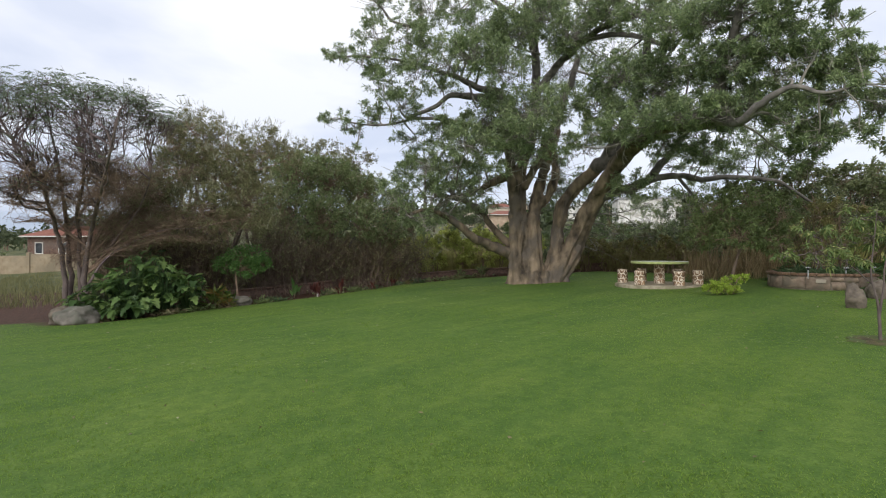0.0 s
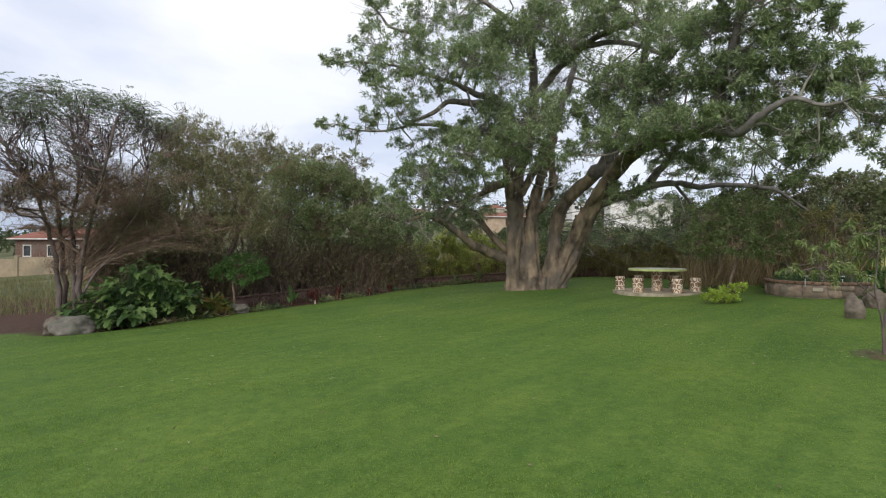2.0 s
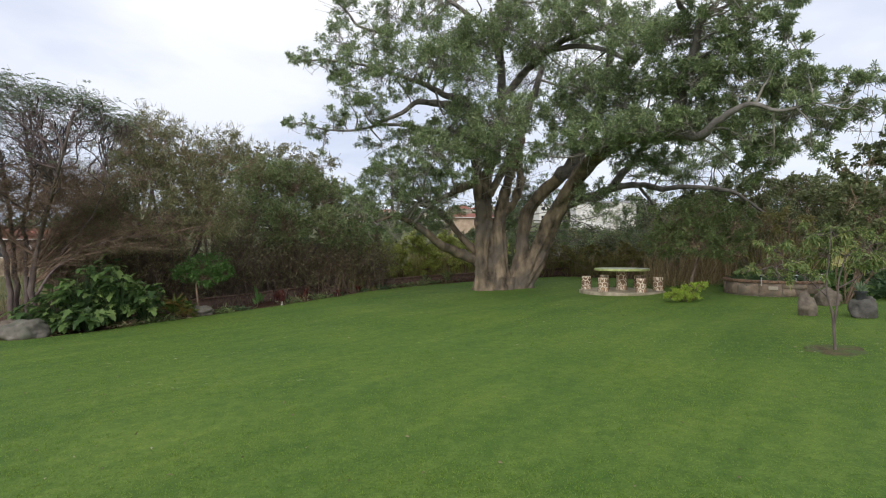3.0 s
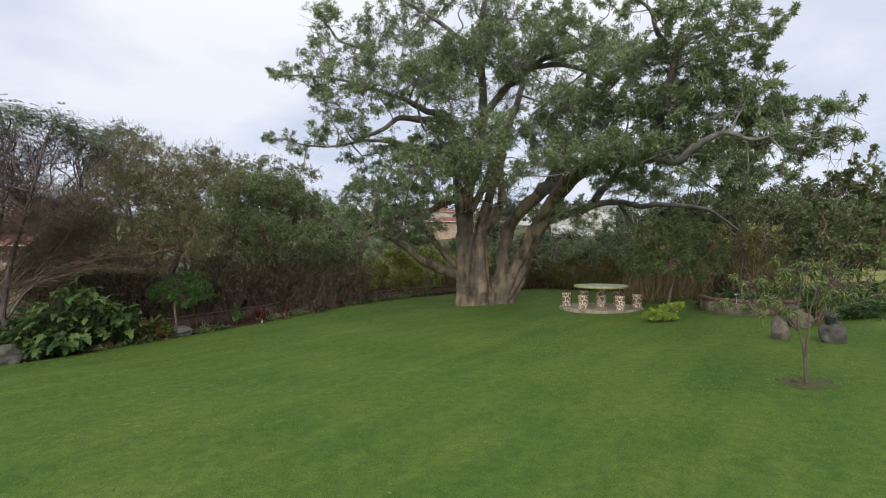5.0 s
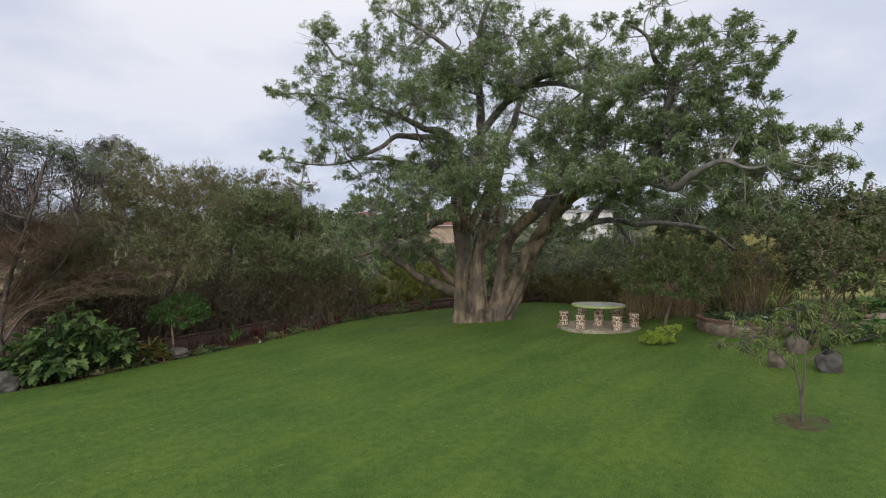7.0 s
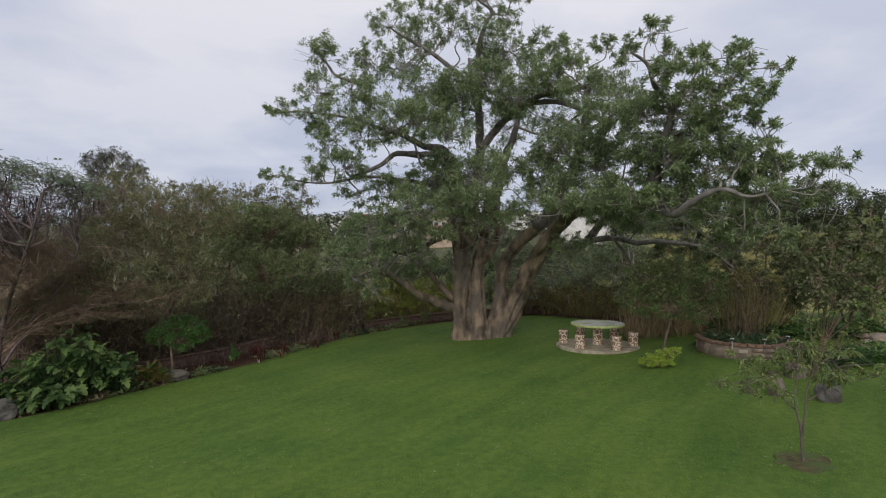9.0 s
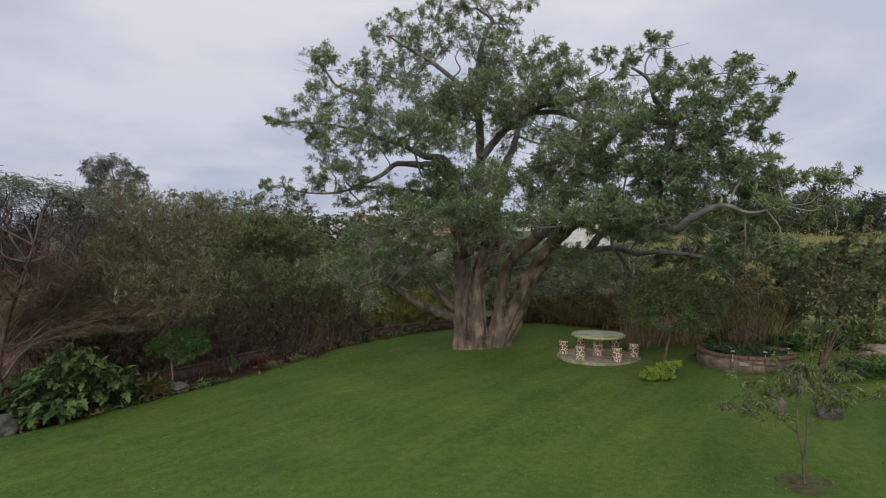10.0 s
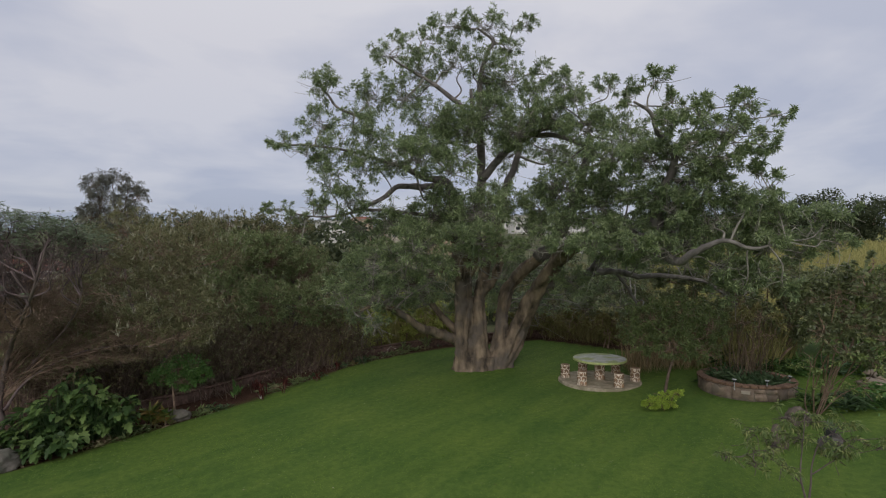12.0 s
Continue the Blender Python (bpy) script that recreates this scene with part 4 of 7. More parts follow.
    for x, y, a, r in ((2.85, 21.0, 200, 0.17), (3.2, 20.85, 245, 0.16), (3.55, 20.8, 275, 0.14), (3.95, 20.85, 262, 0.17), (4.35, 20.95, 300, 0.17), (4.66, 21.05, 345, 0.22), (2.7, 21.3, 170, 0.15)):
        dx, dy = math.cos(radians(a)), math.sin(radians(a))
        toe = spline([(x, y, 0.95), (x + 0.10 * dx, y + 0.10 * dy, 0.55), (x + 0.22 * dx, y + 0.22 * dy, 0.36), (x + 0.42 * dx, y + 0.42 * dy, 0.22)], 5)
        tube(trunk, toe, np.linspace(r * 0.8, r * 0.7, len(toe)), 9, 0.1)
    ob = part("trunk", trunk, M_FIG_BARK, tree, "fluted grey-brown trunk of several fused stems", smooth=True)
    fuse = ob.modifiers.new("fuse", "REMESH")
    fuse.mode, fuse.voxel_size, fuse.use_smooth_shade = "VOXEL", 0.036, True
    lumps = bpy.data.textures.new("bark_lumps", "CLOUDS")
    lumps.noise_scale, lumps.noise_depth = 0.34, 3
    swell = ob.modifiers.new("lumps", "DISPLACE")
    swell.texture, swell.texture_coords, swell.strength, swell.mid_level = lumps, "GLOBAL", 0.12, 0.5
    soften = ob.modifiers.new("soften", "SMOOTH")
    soften.factor, soften.iterations = 0.5, 1
    for key, rows in FIG_LIMBS.items():
        if key in ("stem_e", "stem_f", "stem_g"):
            continue
        rows = rows[5 if key != "stem_d" else 7:] if key in stems else rows
        line = spline(np.array(rows), 5)
        s = Soup()
        tube(s, line[:, :3] + RNG.normal(size=(len(line), 3)) * 0.10 * line[:, 3:4], line[:, 3] * RNG.uniform(0.95, 1.07, len(line)), 10, 0.06)
        # low limbs take the darker trunk bark: their shade is put in by colour
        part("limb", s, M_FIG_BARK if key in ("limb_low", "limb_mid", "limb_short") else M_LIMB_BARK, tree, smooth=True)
    # crooked pale side branches in the crown
    side = Soup()
    clumps = np.array(FIG_LEFT + FIG_TOP + FIG_MIDDLE + FIG_RIGHT + FIG_FRONT + FIG_SKIRT + FIG_CURTAIN)
    for key, rows in FIG_LIMBS.items():
        if key in ("limb_low", "limb_mid", "limb_prop", "limb_right"):
            continue
        line = spline(np.array(rows), 5)
        line = line[(line[:, 2] > 5.0) & (line[:, 3] < 0.25)]
        for q in range(12 if len(line) else 0):
            a = line[RNG.integers(0, len(line))]
            way = unit(RNG.normal(size=3) + np.array([0, -0.3, 0.25]))
            span = RNG.uniform(0.9, 2.0)
            e = a[:3] + way * span
            if np.min(np.linalg.norm((e - clumps[:, :3]) / np.stack([clumps[:, 3], clumps[:, 3], clumps[:, 4]], -1), axis=1)) > 0.7:
                continue
            kink = RNG.normal(size=(2, 3)) * 0.14 * span
            path = spline([a[:3], a[:3] * 0.65 + e * 0.35 + kink[0], a[:3] * 0.3 + e * 0.7 + kink[1], e], 5)
            r = max(0.022, a[3] * 0.42)
            tube(side, path, np.linspace(r, 0.012, len(path)), 6, 0.1)
            for w in range(3):
                p = path[RNG.integers(5, len(path))]
                f = p + unit(RNG.normal(size=3) + way) * RNG.uniform(0.15, 0.34)
                tube(side, spline([p, (p + f) / 2 + RNG.normal(size=3) * 0.08, f], 4), np.linspace(r * 0.45, 0.008, 9), 5, 0.1)
    part("side_branchwork", side, M_LIMB_BARK, tree, "crooked pale grey side branches", kind="stuff", smooth=True)
    nodes = limbs_of(FIG_LIMBS)
    nodes = nodes[(nodes[:, 3] < 0.32) & (nodes[:, 2] > 2.6)]
    # bare pale twigs that hang out of the lower boughs
    hang = Soup()
    for c in FIG_FRONT + FIG_MIDDLE[6:12] + FIG_LOWER_BACK + FIG_LOW_LEFT[:4] + FIG_DRAPE:
        for q in range(3):
            a = np.array(c[:3]) + RNG.normal(size=3) * np.array([c[3], c[3], c[4]]) * 0.32 - np.array([0, 0, c[4] * 0.5])
            drop = RNG.uniform(0.3, 0.8)
            b = a + np.array([RNG.normal() * 0.12, RNG.normal() * 0.12, -drop * 0.5])
            e = a + np.array([RNG.normal() * 0.2, RNG.normal() * 0.2, -drop])
            line = spline([a, b, e], 5)
            tube(hang, line, np.linspace(0.008, 0.003, len(line)), 4)
            fork = line[5:7]
            out = fork + RNG.normal(size=fork.shape) * 0.12 - np.array([0, 0, 0.12])
            twigs(hang, fork, (fork + out) / 2, out, 0.006, 0.003)
    part("hanging_branchwork", hang, M_TWIG_PALE, tree, "bare pale hanging twigs", kind="stuff")
    for group in (FIG_LEFT, FIG_TOP, FIG_MIDDLE, FIG_RIGHT, FIG_FRONT, FIG_SKIRT, FIG_CURTAIN, FIG_BACK, FIG_LOWER_BACK, FIG_VEIL, FIG_LOW_LEFT, FIG_BEHIND, FIG_TIPS, FIG_DRAPE):
        near = group in (FIG_RIGHT, FIG_FRONT, FIG_CURTAIN, FIG_VEIL)
        behind = group in (FIG_BACK, FIG_LOWER_BACK, FIG_BEHIND)
        dense = 150 if near else (40 if group is FIG_LOWER_BACK else 56) if behind else 70 if group is FIG_TIPS else 92
        bough = 0.022 if group is FIG_VEIL else 0.028 if behind else 0.07
        # the boughs low on the west side are thinner in leaf
        lower = [c for c in group if c[0] < 0.8 and c[2] < 5.6]
        upper = [c for c in group if c not in lower]
        for clumps, share in ((upper, 1.0), (lower, 0.62)):
            if clumps:
                crown(tree, clumps, M_FIG_LEAF, M_TWIG_PALE, per_area=dense * share, count=12, length=0.14 if near else 0.155, width=0.028, spread=1.0, droop=0.14, nodes=nodes, bough=bough, twig=0.011)


fig_tree()

# ---------------------------------------------------------------- trees and thickets on the west side
POINCIANA_LIMBS = {
    "stem_a": [(-11.51, 16.50, 0.43, 0.120), (-11.62, 16.50, 1.47, 0.096), (-11.69, 16.32, 2.33, 0.080), (-11.33, 15.48, 3.11, 0.064), (-11.00, 14.51, 3.79, 0.048), (-11.02, 13.94, 4.44, 0.032), (-11.37, 13.85, 5.15, 0.024)],
    "stem_b": [(-11.48, 16.70, 0.42, 0.120), (-11.65, 16.80, 1.64, 0.096), (-11.57, 16.59, 2.52, 0.080), (-11.00, 15.59, 3.45, 0.064), (-10.58, 14.77, 4.29, 0.048), (-10.76, 14.79, 5.07, 0.032), (-10.97, 14.88, 5.87, 0.024)],
    "stem_c": [(-10.89, 16.40, 0.41, 0.128), (-10.79, 16.30, 1.48, 0.104), (-10.48, 16.03, 2.32, 0.080), (-9.59, 15.04, 3.24, 0.064), (-8.72, 14.01, 4.02, 0.048), (-8.30, 13.67, 4.82, 0.032), (-8.10, 13.59, 5.38, 0.024)],
    "stem_d": [(-11.20, 16.60, 0.46, 0.104), (-11.18, 16.58, 1.99, 0.080), (-10.91, 16.09, 2.83, 0.072), (-9.92, 14.89, 3.85, 0.048), (-9.78, 14.53, 4.71, 0.032), (-10.02, 14.62, 5.64, 0.024)],
    "stem_e": [(-10.79, 16.40, 0.70, 0.060), (-10.25, 16.30, 1.45, 0.042), (-9.44, 16.37, 2.00, 0.028), (-8.46, 16.30, 2.37, 0.018), (-7.41, 16.35, 2.44, 0.010), (-6.48, 15.48, 2.54, 0.008)],
    "stem_f": [(-10.79, 16.50, 1.13, 0.060), (-10.15, 16.58, 1.99, 0.042), (-8.99, 15.92, 2.98, 0.030), (-7.93, 14.67, 3.97, 0.024), (-7.85, 14.36, 4.83, 0.012)],
}
POINCIANA_CROWN = [
    (-11.18, 14.19, 6.1, 0.82, 0.31), (-10.23, 14.19, 6.19, 0.75, 0.27), (-9.37, 14.19, 5.98, 0.75, 0.27), (-8.51, 14.1, 5.82, 0.72, 0.27),
    (-7.91, 14.1, 5.6, 0.59, 0.24), (-11.01, 13.76, 5.24, 0.73, 0.30), (-10.84, 14.62, 5.5, 0.77, 0.31), (-9.46, 13.93, 5.15, 0.74, 0.30),
    (-8.86, 14.28, 4.9, 0.73, 0.31), (-11.01, 13.94, 4.47, 0.74, 0.32), (-10.58, 14.63, 4.47, 0.77, 0.34), (-9.35, 14.2, 4.22, 0.75, 0.33),
    (-12.38, 14.19, 6.1, 0.82, 0.31), (-12.21, 14.1, 5.07, 0.81, 0.36), (-11.05, 14.55, 3.69, 0.64, 0.30), (-11.93, 14.57, 3.53, 0.63, 0.32),
    (-10.66, 14.28, 5.76, 0.83, 0.29), (-9.8, 13.93, 5.58, 0.78, 0.27), (-8.94, 13.93, 5.33, 0.74, 0.27), (-9.98, 14.62, 4.81, 0.78, 0.31),
    (-11.7, 14.1, 5.58, 0.78, 0.31), (-8.26, 14.28, 5.2, 0.64, 0.27), (-7.4, 14.3, 5.2, 0.45, 0.22), (-8.1, 14.9, 5.5, 0.50, 0.24),
    (-11.13, 18.83, 4.95, 0.55, 0.30), (-10.31, 18.73, 4.84, 0.50, 0.30), (-10.01, 19, 5.01, 0.50, 0.30),
]


def poinciana():
    tree = thing("poinciana_tree", (-11.2, 16.5, ground_at(-11.2, 16.5)), "nearly bare many-stemmed tree with feathery leaves and dark pods", "tree")
    for key, rows in POINCIANA_LIMBS.items():
        rows = np.array(rows)
        if key not in ("stem_e", "stem_f"):
            rows[0, 2] = ground_at(rows[0, 0], rows[0, 1]) - 0.1
        line = spline(rows, 5)
        s = Soup()
        tube(s, line[:, :3] + RNG.normal(size=(len(line), 3)) * 0.2 * line[:, 3:4], line[:, 3] * 0.74, 7, 0.05)
        part("stem", s, M_TWIG_PURPLE if key in ("stem_e", "stem_f") else M_BARK_RED, tree, smooth=True)
    nodes = limbs_of(POINCIANA_LIMBS)
    wood, fronds, pods = Soup(), Soup(), Soup()
    joints = []
    for clump in POINCIANA_CROWN:
        c, size = np.array(clump[:3]), np.array([clump[3], clump[3], clump[4]])
        lines = []
        # boughs that arch up to the clump from several stems
        for q in range(3):
            want = c - np.array([RNG.normal() * 0.5, 0, RNG.uniform(0.6, 2.2)])
            d = np.linalg.norm(nodes[:, :3] - want, axis=1)
            foot = nodes[np.argmin(d)]
            end = c + unit(RNG.normal(size=3)) * size * 0.6
            low = foot[:3] * 0.35 + end * 0.65 - np.array([0, 0, 0.12]) + RNG.normal(size=3) * 0.16
            line = spline([foot[:3], foot[:3] * 0.7 + end * 0.3 + RNG.normal(size=3) * 0.14, low, end], 5)
            tube(wood, line, np.linspace(min(0.028, foot[3] * 0.8), 0.006, len(line)), 5, 0.1)
            lines.append(line)
            joints.append(line[3:])
        line = np.vstack([k[5:] for k in lines])
        n = 30 if c[2] > 5.4 else 52
        a = line[RNG.integers(0, len(line), n)]
        end = c + unit(RNG.normal(size=(n, 3))) * size * RNG.uniform(0.4, 1.15, (n, 1))
        bend = a * 0.4 + end * 0.6 + RNG.normal(size=(n, 3)) * 0.07 - np.array([0, 0, 0.05])
        twigs(wood, a, bend, end, 0.008, 0.0035)
        more = 46 if c[2] > 5.4 else 84
        k = RNG.integers(0, n, more)
        st = bend[k] + (end[k] - bend[k]) * RNG.uniform(-0.3, 1, (more, 1))
        en = st + unit(RNG.normal(size=(more, 3)) + np.array([0.15, 0, 0.1])) * RNG.uniform(0.15, 0.45, (more, 1))
        twigs(wood, st, (st + en) / 2 + RNG.normal(size=(more, 3)) * 0.03, en, 0.004, 0.0025)
        # feathery leaves: a rib with pairs of narrow side fronds
        m = 105 if c[2] > 5.4 else 14
        k = RNG.integers(0, n, m)
        root = end[k] + RNG.normal(size=(m, 3)) * np.array([0.26, 0.26, 0.05])
        rib = unit(RNG.normal(size=(m, 3)) * np.array([1, 1, 0.14]))
        span = RNG.uniform(0.2, 0.38, (m, 1))
        for t in np.linspace(0.15, 1.0, 9):
            at = root + rib * span * t - np.array([0, 0, 1]) * span * 0.35 * t * t
            for sign in (-1, 1):
                side = unit(np.cross(rib, np.array([0, 0, 1.0])) * sign + rib * 0.45 + RNG.normal(size=(m, 3)) * 0.1)
                blades(fronds, at, side, 0.10 * (1.15 - 0.6 * abs(t - 0.5)), 0.017, 0.1, 0.1)
        for q in range(2):
            p = end[RNG.integers(0, n)]
            line = spline([p, p + [0.03, 0, -0.12], p + [RNG.uniform(-0.08, 0.08), 0.02, -0.28]], 4)
            tube(pods, line, np.sin(np.linspace(0.3, 2.9, len(line))) * 0.014 + 0.003, 5)
    part("branchwork", wood, M_TWIG_PURPLE, tree, kind="stuff")
    # a brown haze of fine branches lower down, most of them sweeping eastward
    haze = Soup()
    joints = np.vstack(joints + [nodes[:, :3]])
    joints = joints[(joints[:, 2] > 1.2) & (joints[:, 2] < 3.7) & ((joints[:, 0] > -10.9) | (joints[:, 2] < 2.2) | (RNG.uniform(0, 1, len(joints)) < 0.4))]
    for q in range(170):
        a = joints[RNG.integers(0, len(joints))]
        reach = RNG.uniform(0.8, 2.2)
        e = a + np.array([reach * RNG.uniform(-0.35, 1.0), RNG.uniform(-0.5, 0.9), reach * RNG.uniform(-0.25, 0.45)])
        line = spline([a, a * 0.5 + e * 0.5 + np.array([0, 0, 0.18]) + RNG.normal(size=3) * 0.1, e], 6)
        tube(haze, line, np.linspace(0.014, 0.004, len(line)), 4, 0.1)
        n = 22
        st = line[RNG.integers(2, len(line), n)]
        en = st + unit(RNG.normal(size=(n, 3)) + np.array([0.5, 0, 0.1])) * RNG.uniform(0.2, 0.8, (n, 1))
        md = (st + en) / 2 + RNG.normal(size=(n, 3)) * 0.05
        twigs(haze, st, md, en, 0.006, 0.003)
        k = RNG.integers(0, n, 26)
        far = md[k] + RNG.normal(size=(26, 3)) * 0.2
        twigs(haze, md[k], (md[k] + far) / 2, far, 0.004, 0.0025)
    # low boughs that fork near the ground and spread eastward in flat layers
    layers = Soup()
    for q, (x1, z1) in enumerate(((-8.2, 2.2), (-7.9, 2.7), (-8.0, 3.2), (-8.4, 3.7), (-8.8, 4.2), (-7.6, 2.0), (-9.2, 2.6), (-9.3, 3.5), (-12.9, 2.6), (-13.3, 3.2))):
        a = np.array([-11.0 + 0.1 * (q % 3), 16.4, 0.9 + 0.12 * q])
        e = np.array([x1, 16.2 + 0.25 * (q % 4), z1])
        line = spline([a, a * 0.62 + e * 0.38 + np.array([0, 0, 0.28]), a * 0.3 + e * 0.7 + np.array([0, 0, 0.2]) + RNG.normal(size=3) * 0.06, e], 7)
        tube(haze, line, np.linspace(0.036, 0.006, len(line)), 5, 0.1)
        n = 90
        st = line[RNG.integers(6, len(line), n)]
        en = st + np.stack([RNG.uniform(-0.2, 1.0, n), RNG.normal(size=n) * 0.5, RNG.normal(size=n) * 0.10 + 0.08], -1) * RNG.uniform(0.4, 1.0, (n, 1))
        twigs(haze, st, (st + en) / 2 + RNG.normal(size=(n, 3)) * 0.04, en, 0.007, 0.003)
        k = RNG.integers(0, n, 220)
        p = st[k] + (en[k] - st[k]) * RNG.uniform(0.4, 1.1, (220, 1))
        far = p + np.stack([RNG.normal(size=220) * 0.25 + 0.08, RNG.normal(size=220) * 0.25, RNG.normal(size=220) * 0.06], -1)
        twigs(haze, p, (p + far) / 2, far, 0.004, 0.002)
        if q < 8:
            rosettes(layers, far[:130], far[:130] - p[:130], 6, 0.085, 0.013, 1.0, 0.1)
    part("low_crown", layers, M_OLIVE_LEAF, tree, "flat olive-brown layers of fine leaves")
    part("low_branchwork", haze, M_TWIG_BROWN, tree, kind="stuff")
    part("crown", fronds, M_FEATHER, tree, "sparse feathery grey-green leaves")
    part("pod_growth", pods, M_POD, tree, "long dark hanging seed pods", kind="stuff")


poinciana()


def stems_for(parent, base, tops, mat, r0=0.09, r1=0.03, lean=0.15, name="stem"):
    """Stems from one foot to the given tops."""
    nodes = []
    for top in tops:
        foot = np.array([base[0] + RNG.uniform(-lean, lean), base[1] + RNG.uniform(-lean, lean), ground_at(base[0], base[1]) - 0.1])
        top = np.array(top, float)
        m1 = foot + (top - foot) * 0.35 + RNG.normal(size=3) * 0.12
        m1[2] += 0.1 * (top[2] - foot[2])
        m2 = foot + (top - foot) * 0.7 + RNG.normal(size=3) * 0.12
        line = spline([foot, m1, m2, top], 6)
        r = np.linspace(r0, r1, len(line))
        s = Soup()
        tube(s, line, r, 7, 0.06)
        part(name, s, mat, parent, smooth=True)
        nodes.append(np.column_stack([line, r])[len(line) // 3:])
    return np.vstack(nodes)


CASSIA_CROWN = [
    (-8.36, 18.05, 5.88, 0.95, 0.68), (-9.025, 17.765, 5.32, 0.95, 0.74), (-7.125, 17.575, 5.32, 1.03, 0.76), (-6.555, 18.715, 5.32, 0.98, 0.77),
    (-8.55, 18.05, 4.46, 1.15, 0.94), (-7.03, 17.575, 4.17, 1.12, 0.92), (-9.785, 18.05, 3.7, 0.86, 0.86), (-5.985, 19, 5.7, 0.69, 0.47),
    (-5.51, 19, 5.12, 0.60, 0.60), (-8.74, 16.815, 3.3, 0.88, 0.69), (-7.125, 16.34, 3.1, 1.04, 0.67), (-6.175, 17.1, 3.42, 1.09, 0.89),
    (-6.27, 16.815, 2.6, 0.96, 0.57),
]


def spikes(parent, clumps, per=16, tall=0.42):
    """Bunches of pale pods that stand up out of a crown."""
    s = Soup()
    for x, y, z, r, h in clumps:
        n = per
        root = np.array([x, y, z]) + unit(RNG.normal(size=(n, 3)) + np.array([0, -0.5, 0.9])) * np.array([r, r, h]) * 1.05
        p = np.repeat(root, 4, 0)
        way = unit(RNG.normal(size=p.shape) * 0.5 + np.array([0, 0, 1.0]))
        blades(s, p, way, tall * RNG.uniform(0.4, 1.0, len(p)), 0.017, -0.05, 0.5)
    part("pod_growth", s, M_POD_PALE, parent, "upright bunches of pale seed pods", kind="stuff")


def cassia_tree():
    tree = thing("cassia_tree", (-8.0, 19.4, ground_at(-8.0, 19.4)), "dense olive-green tree topped with pale spiky seed pods", "tree")
    nodes = stems_for(tree, (-8.0, 19.4), [(-9.6, 20.6, 5.4), (-8.2, 19.6, 5.0), (-6.8, 19.4, 4.6), (-10.0, 19.0, 3.8), (-6.6, 18.0, 2.8), (-8.6, 17.8, 2.9)], M_BARK_RED)
    upper = [c for c in CASSIA_CROWN if c[2] > 4.8]
    lower = [c for c in CASSIA_CROWN if c[2] <= 4.8]
    crown(tree, upper, M_OLIVE_LEAF, M_TWIG_BROWN, per_area=88, count=9, length=0.14, width=0.020, nodes=nodes, bough=0.04, twig=0.008, rise=0.4)
    crown(tree, lower, M_OLIVE_LEAF, M_TWIG_BROWN, per_area=150, count=9, length=0.14, width=0.022, nodes=nodes, bough=0.04, twig=0.008, rise=0.4)
    spikes(tree, CASSIA_CROWN, 14, 0.36)


cassia_tree()
BROAD_CROWN = [
    (-6.4, 23.0, 5.0, 1.24, 0.99), (-5.1, 24.0, 4.9, 1.42, 1.09), (-3.7, 24.5, 4.3, 1.06, 1.06), (-6.5, 22.0, 3.4, 1.31, 1.09),
    (-4.9, 22.0, 3.2, 1.31, 1.09), (-3.4, 22.5, 3.0, 1.12, 0.87), (-6.0, 24.0, 5.6, 1.04, 0.57), (-4.8, 25.0, 5.4, 1.08, 0.59),
    (-3.4, 26.0, 4.7, 0.84, 0.73), (-2.2, 25.6, 3.9, 0.95, 0.80), (-1.6, 26.0, 2.9, 1.00, 0.75), (-2.4, 24.2, 2.5, 0.95, 0.70),
]


def broad_tree():
    tree = thing("round_tree", (-4.8, 23.6, ground_at(-4.8, 23.6)), "round dense dull-green tree behind the flower bed", "tree")
    nodes = stems_for(tree, (-4.8, 23.6), [(-6.2, 23.0, 4.4), (-5.0, 24.0, 4.5), (-3.8, 24.2, 3.8), (-6.2, 22.2, 2.9), (-3.6, 22.8, 2.6)], M_BARK_RED)
    crown(tree, BROAD_CROWN, M_BROAD_LEAF, M_TWIG_BROWN, per_area=165, count=9, length=0.12, width=0.034, nodes=nodes, bough=0.045, twig=0.008, rise=0.4)
    spikes(tree, BROAD_CROWN[5:9], 8, 0.34)


broad_tree()
THICKET = [
    (-6.5, 20.5, 2, 1.33, 0.88), (-5.3, 22.5, 1.8, 1.46, 0.85), (-3.5, 23.5, 1.6, 1.52, 0.89), (-2.2, 24.5, 1.6, 1.59, 0.93),
    (-8.8, 18.5, 2, 1.20, 0.80), (-9.9, 18, 2.2, 0.97, 0.78), (-8, 19.3, 1.2, 1.04, 0.75), (-6.8, 20.7, 0.9, 1.12, 0.58),
    (-10.2, 17.5, 2.3, 0.94, 0.76), (-4.9, 22.8, 0.9, 1.35, 0.49), (-2.9, 24.5, 0.8, 1.45, 0.53),
]


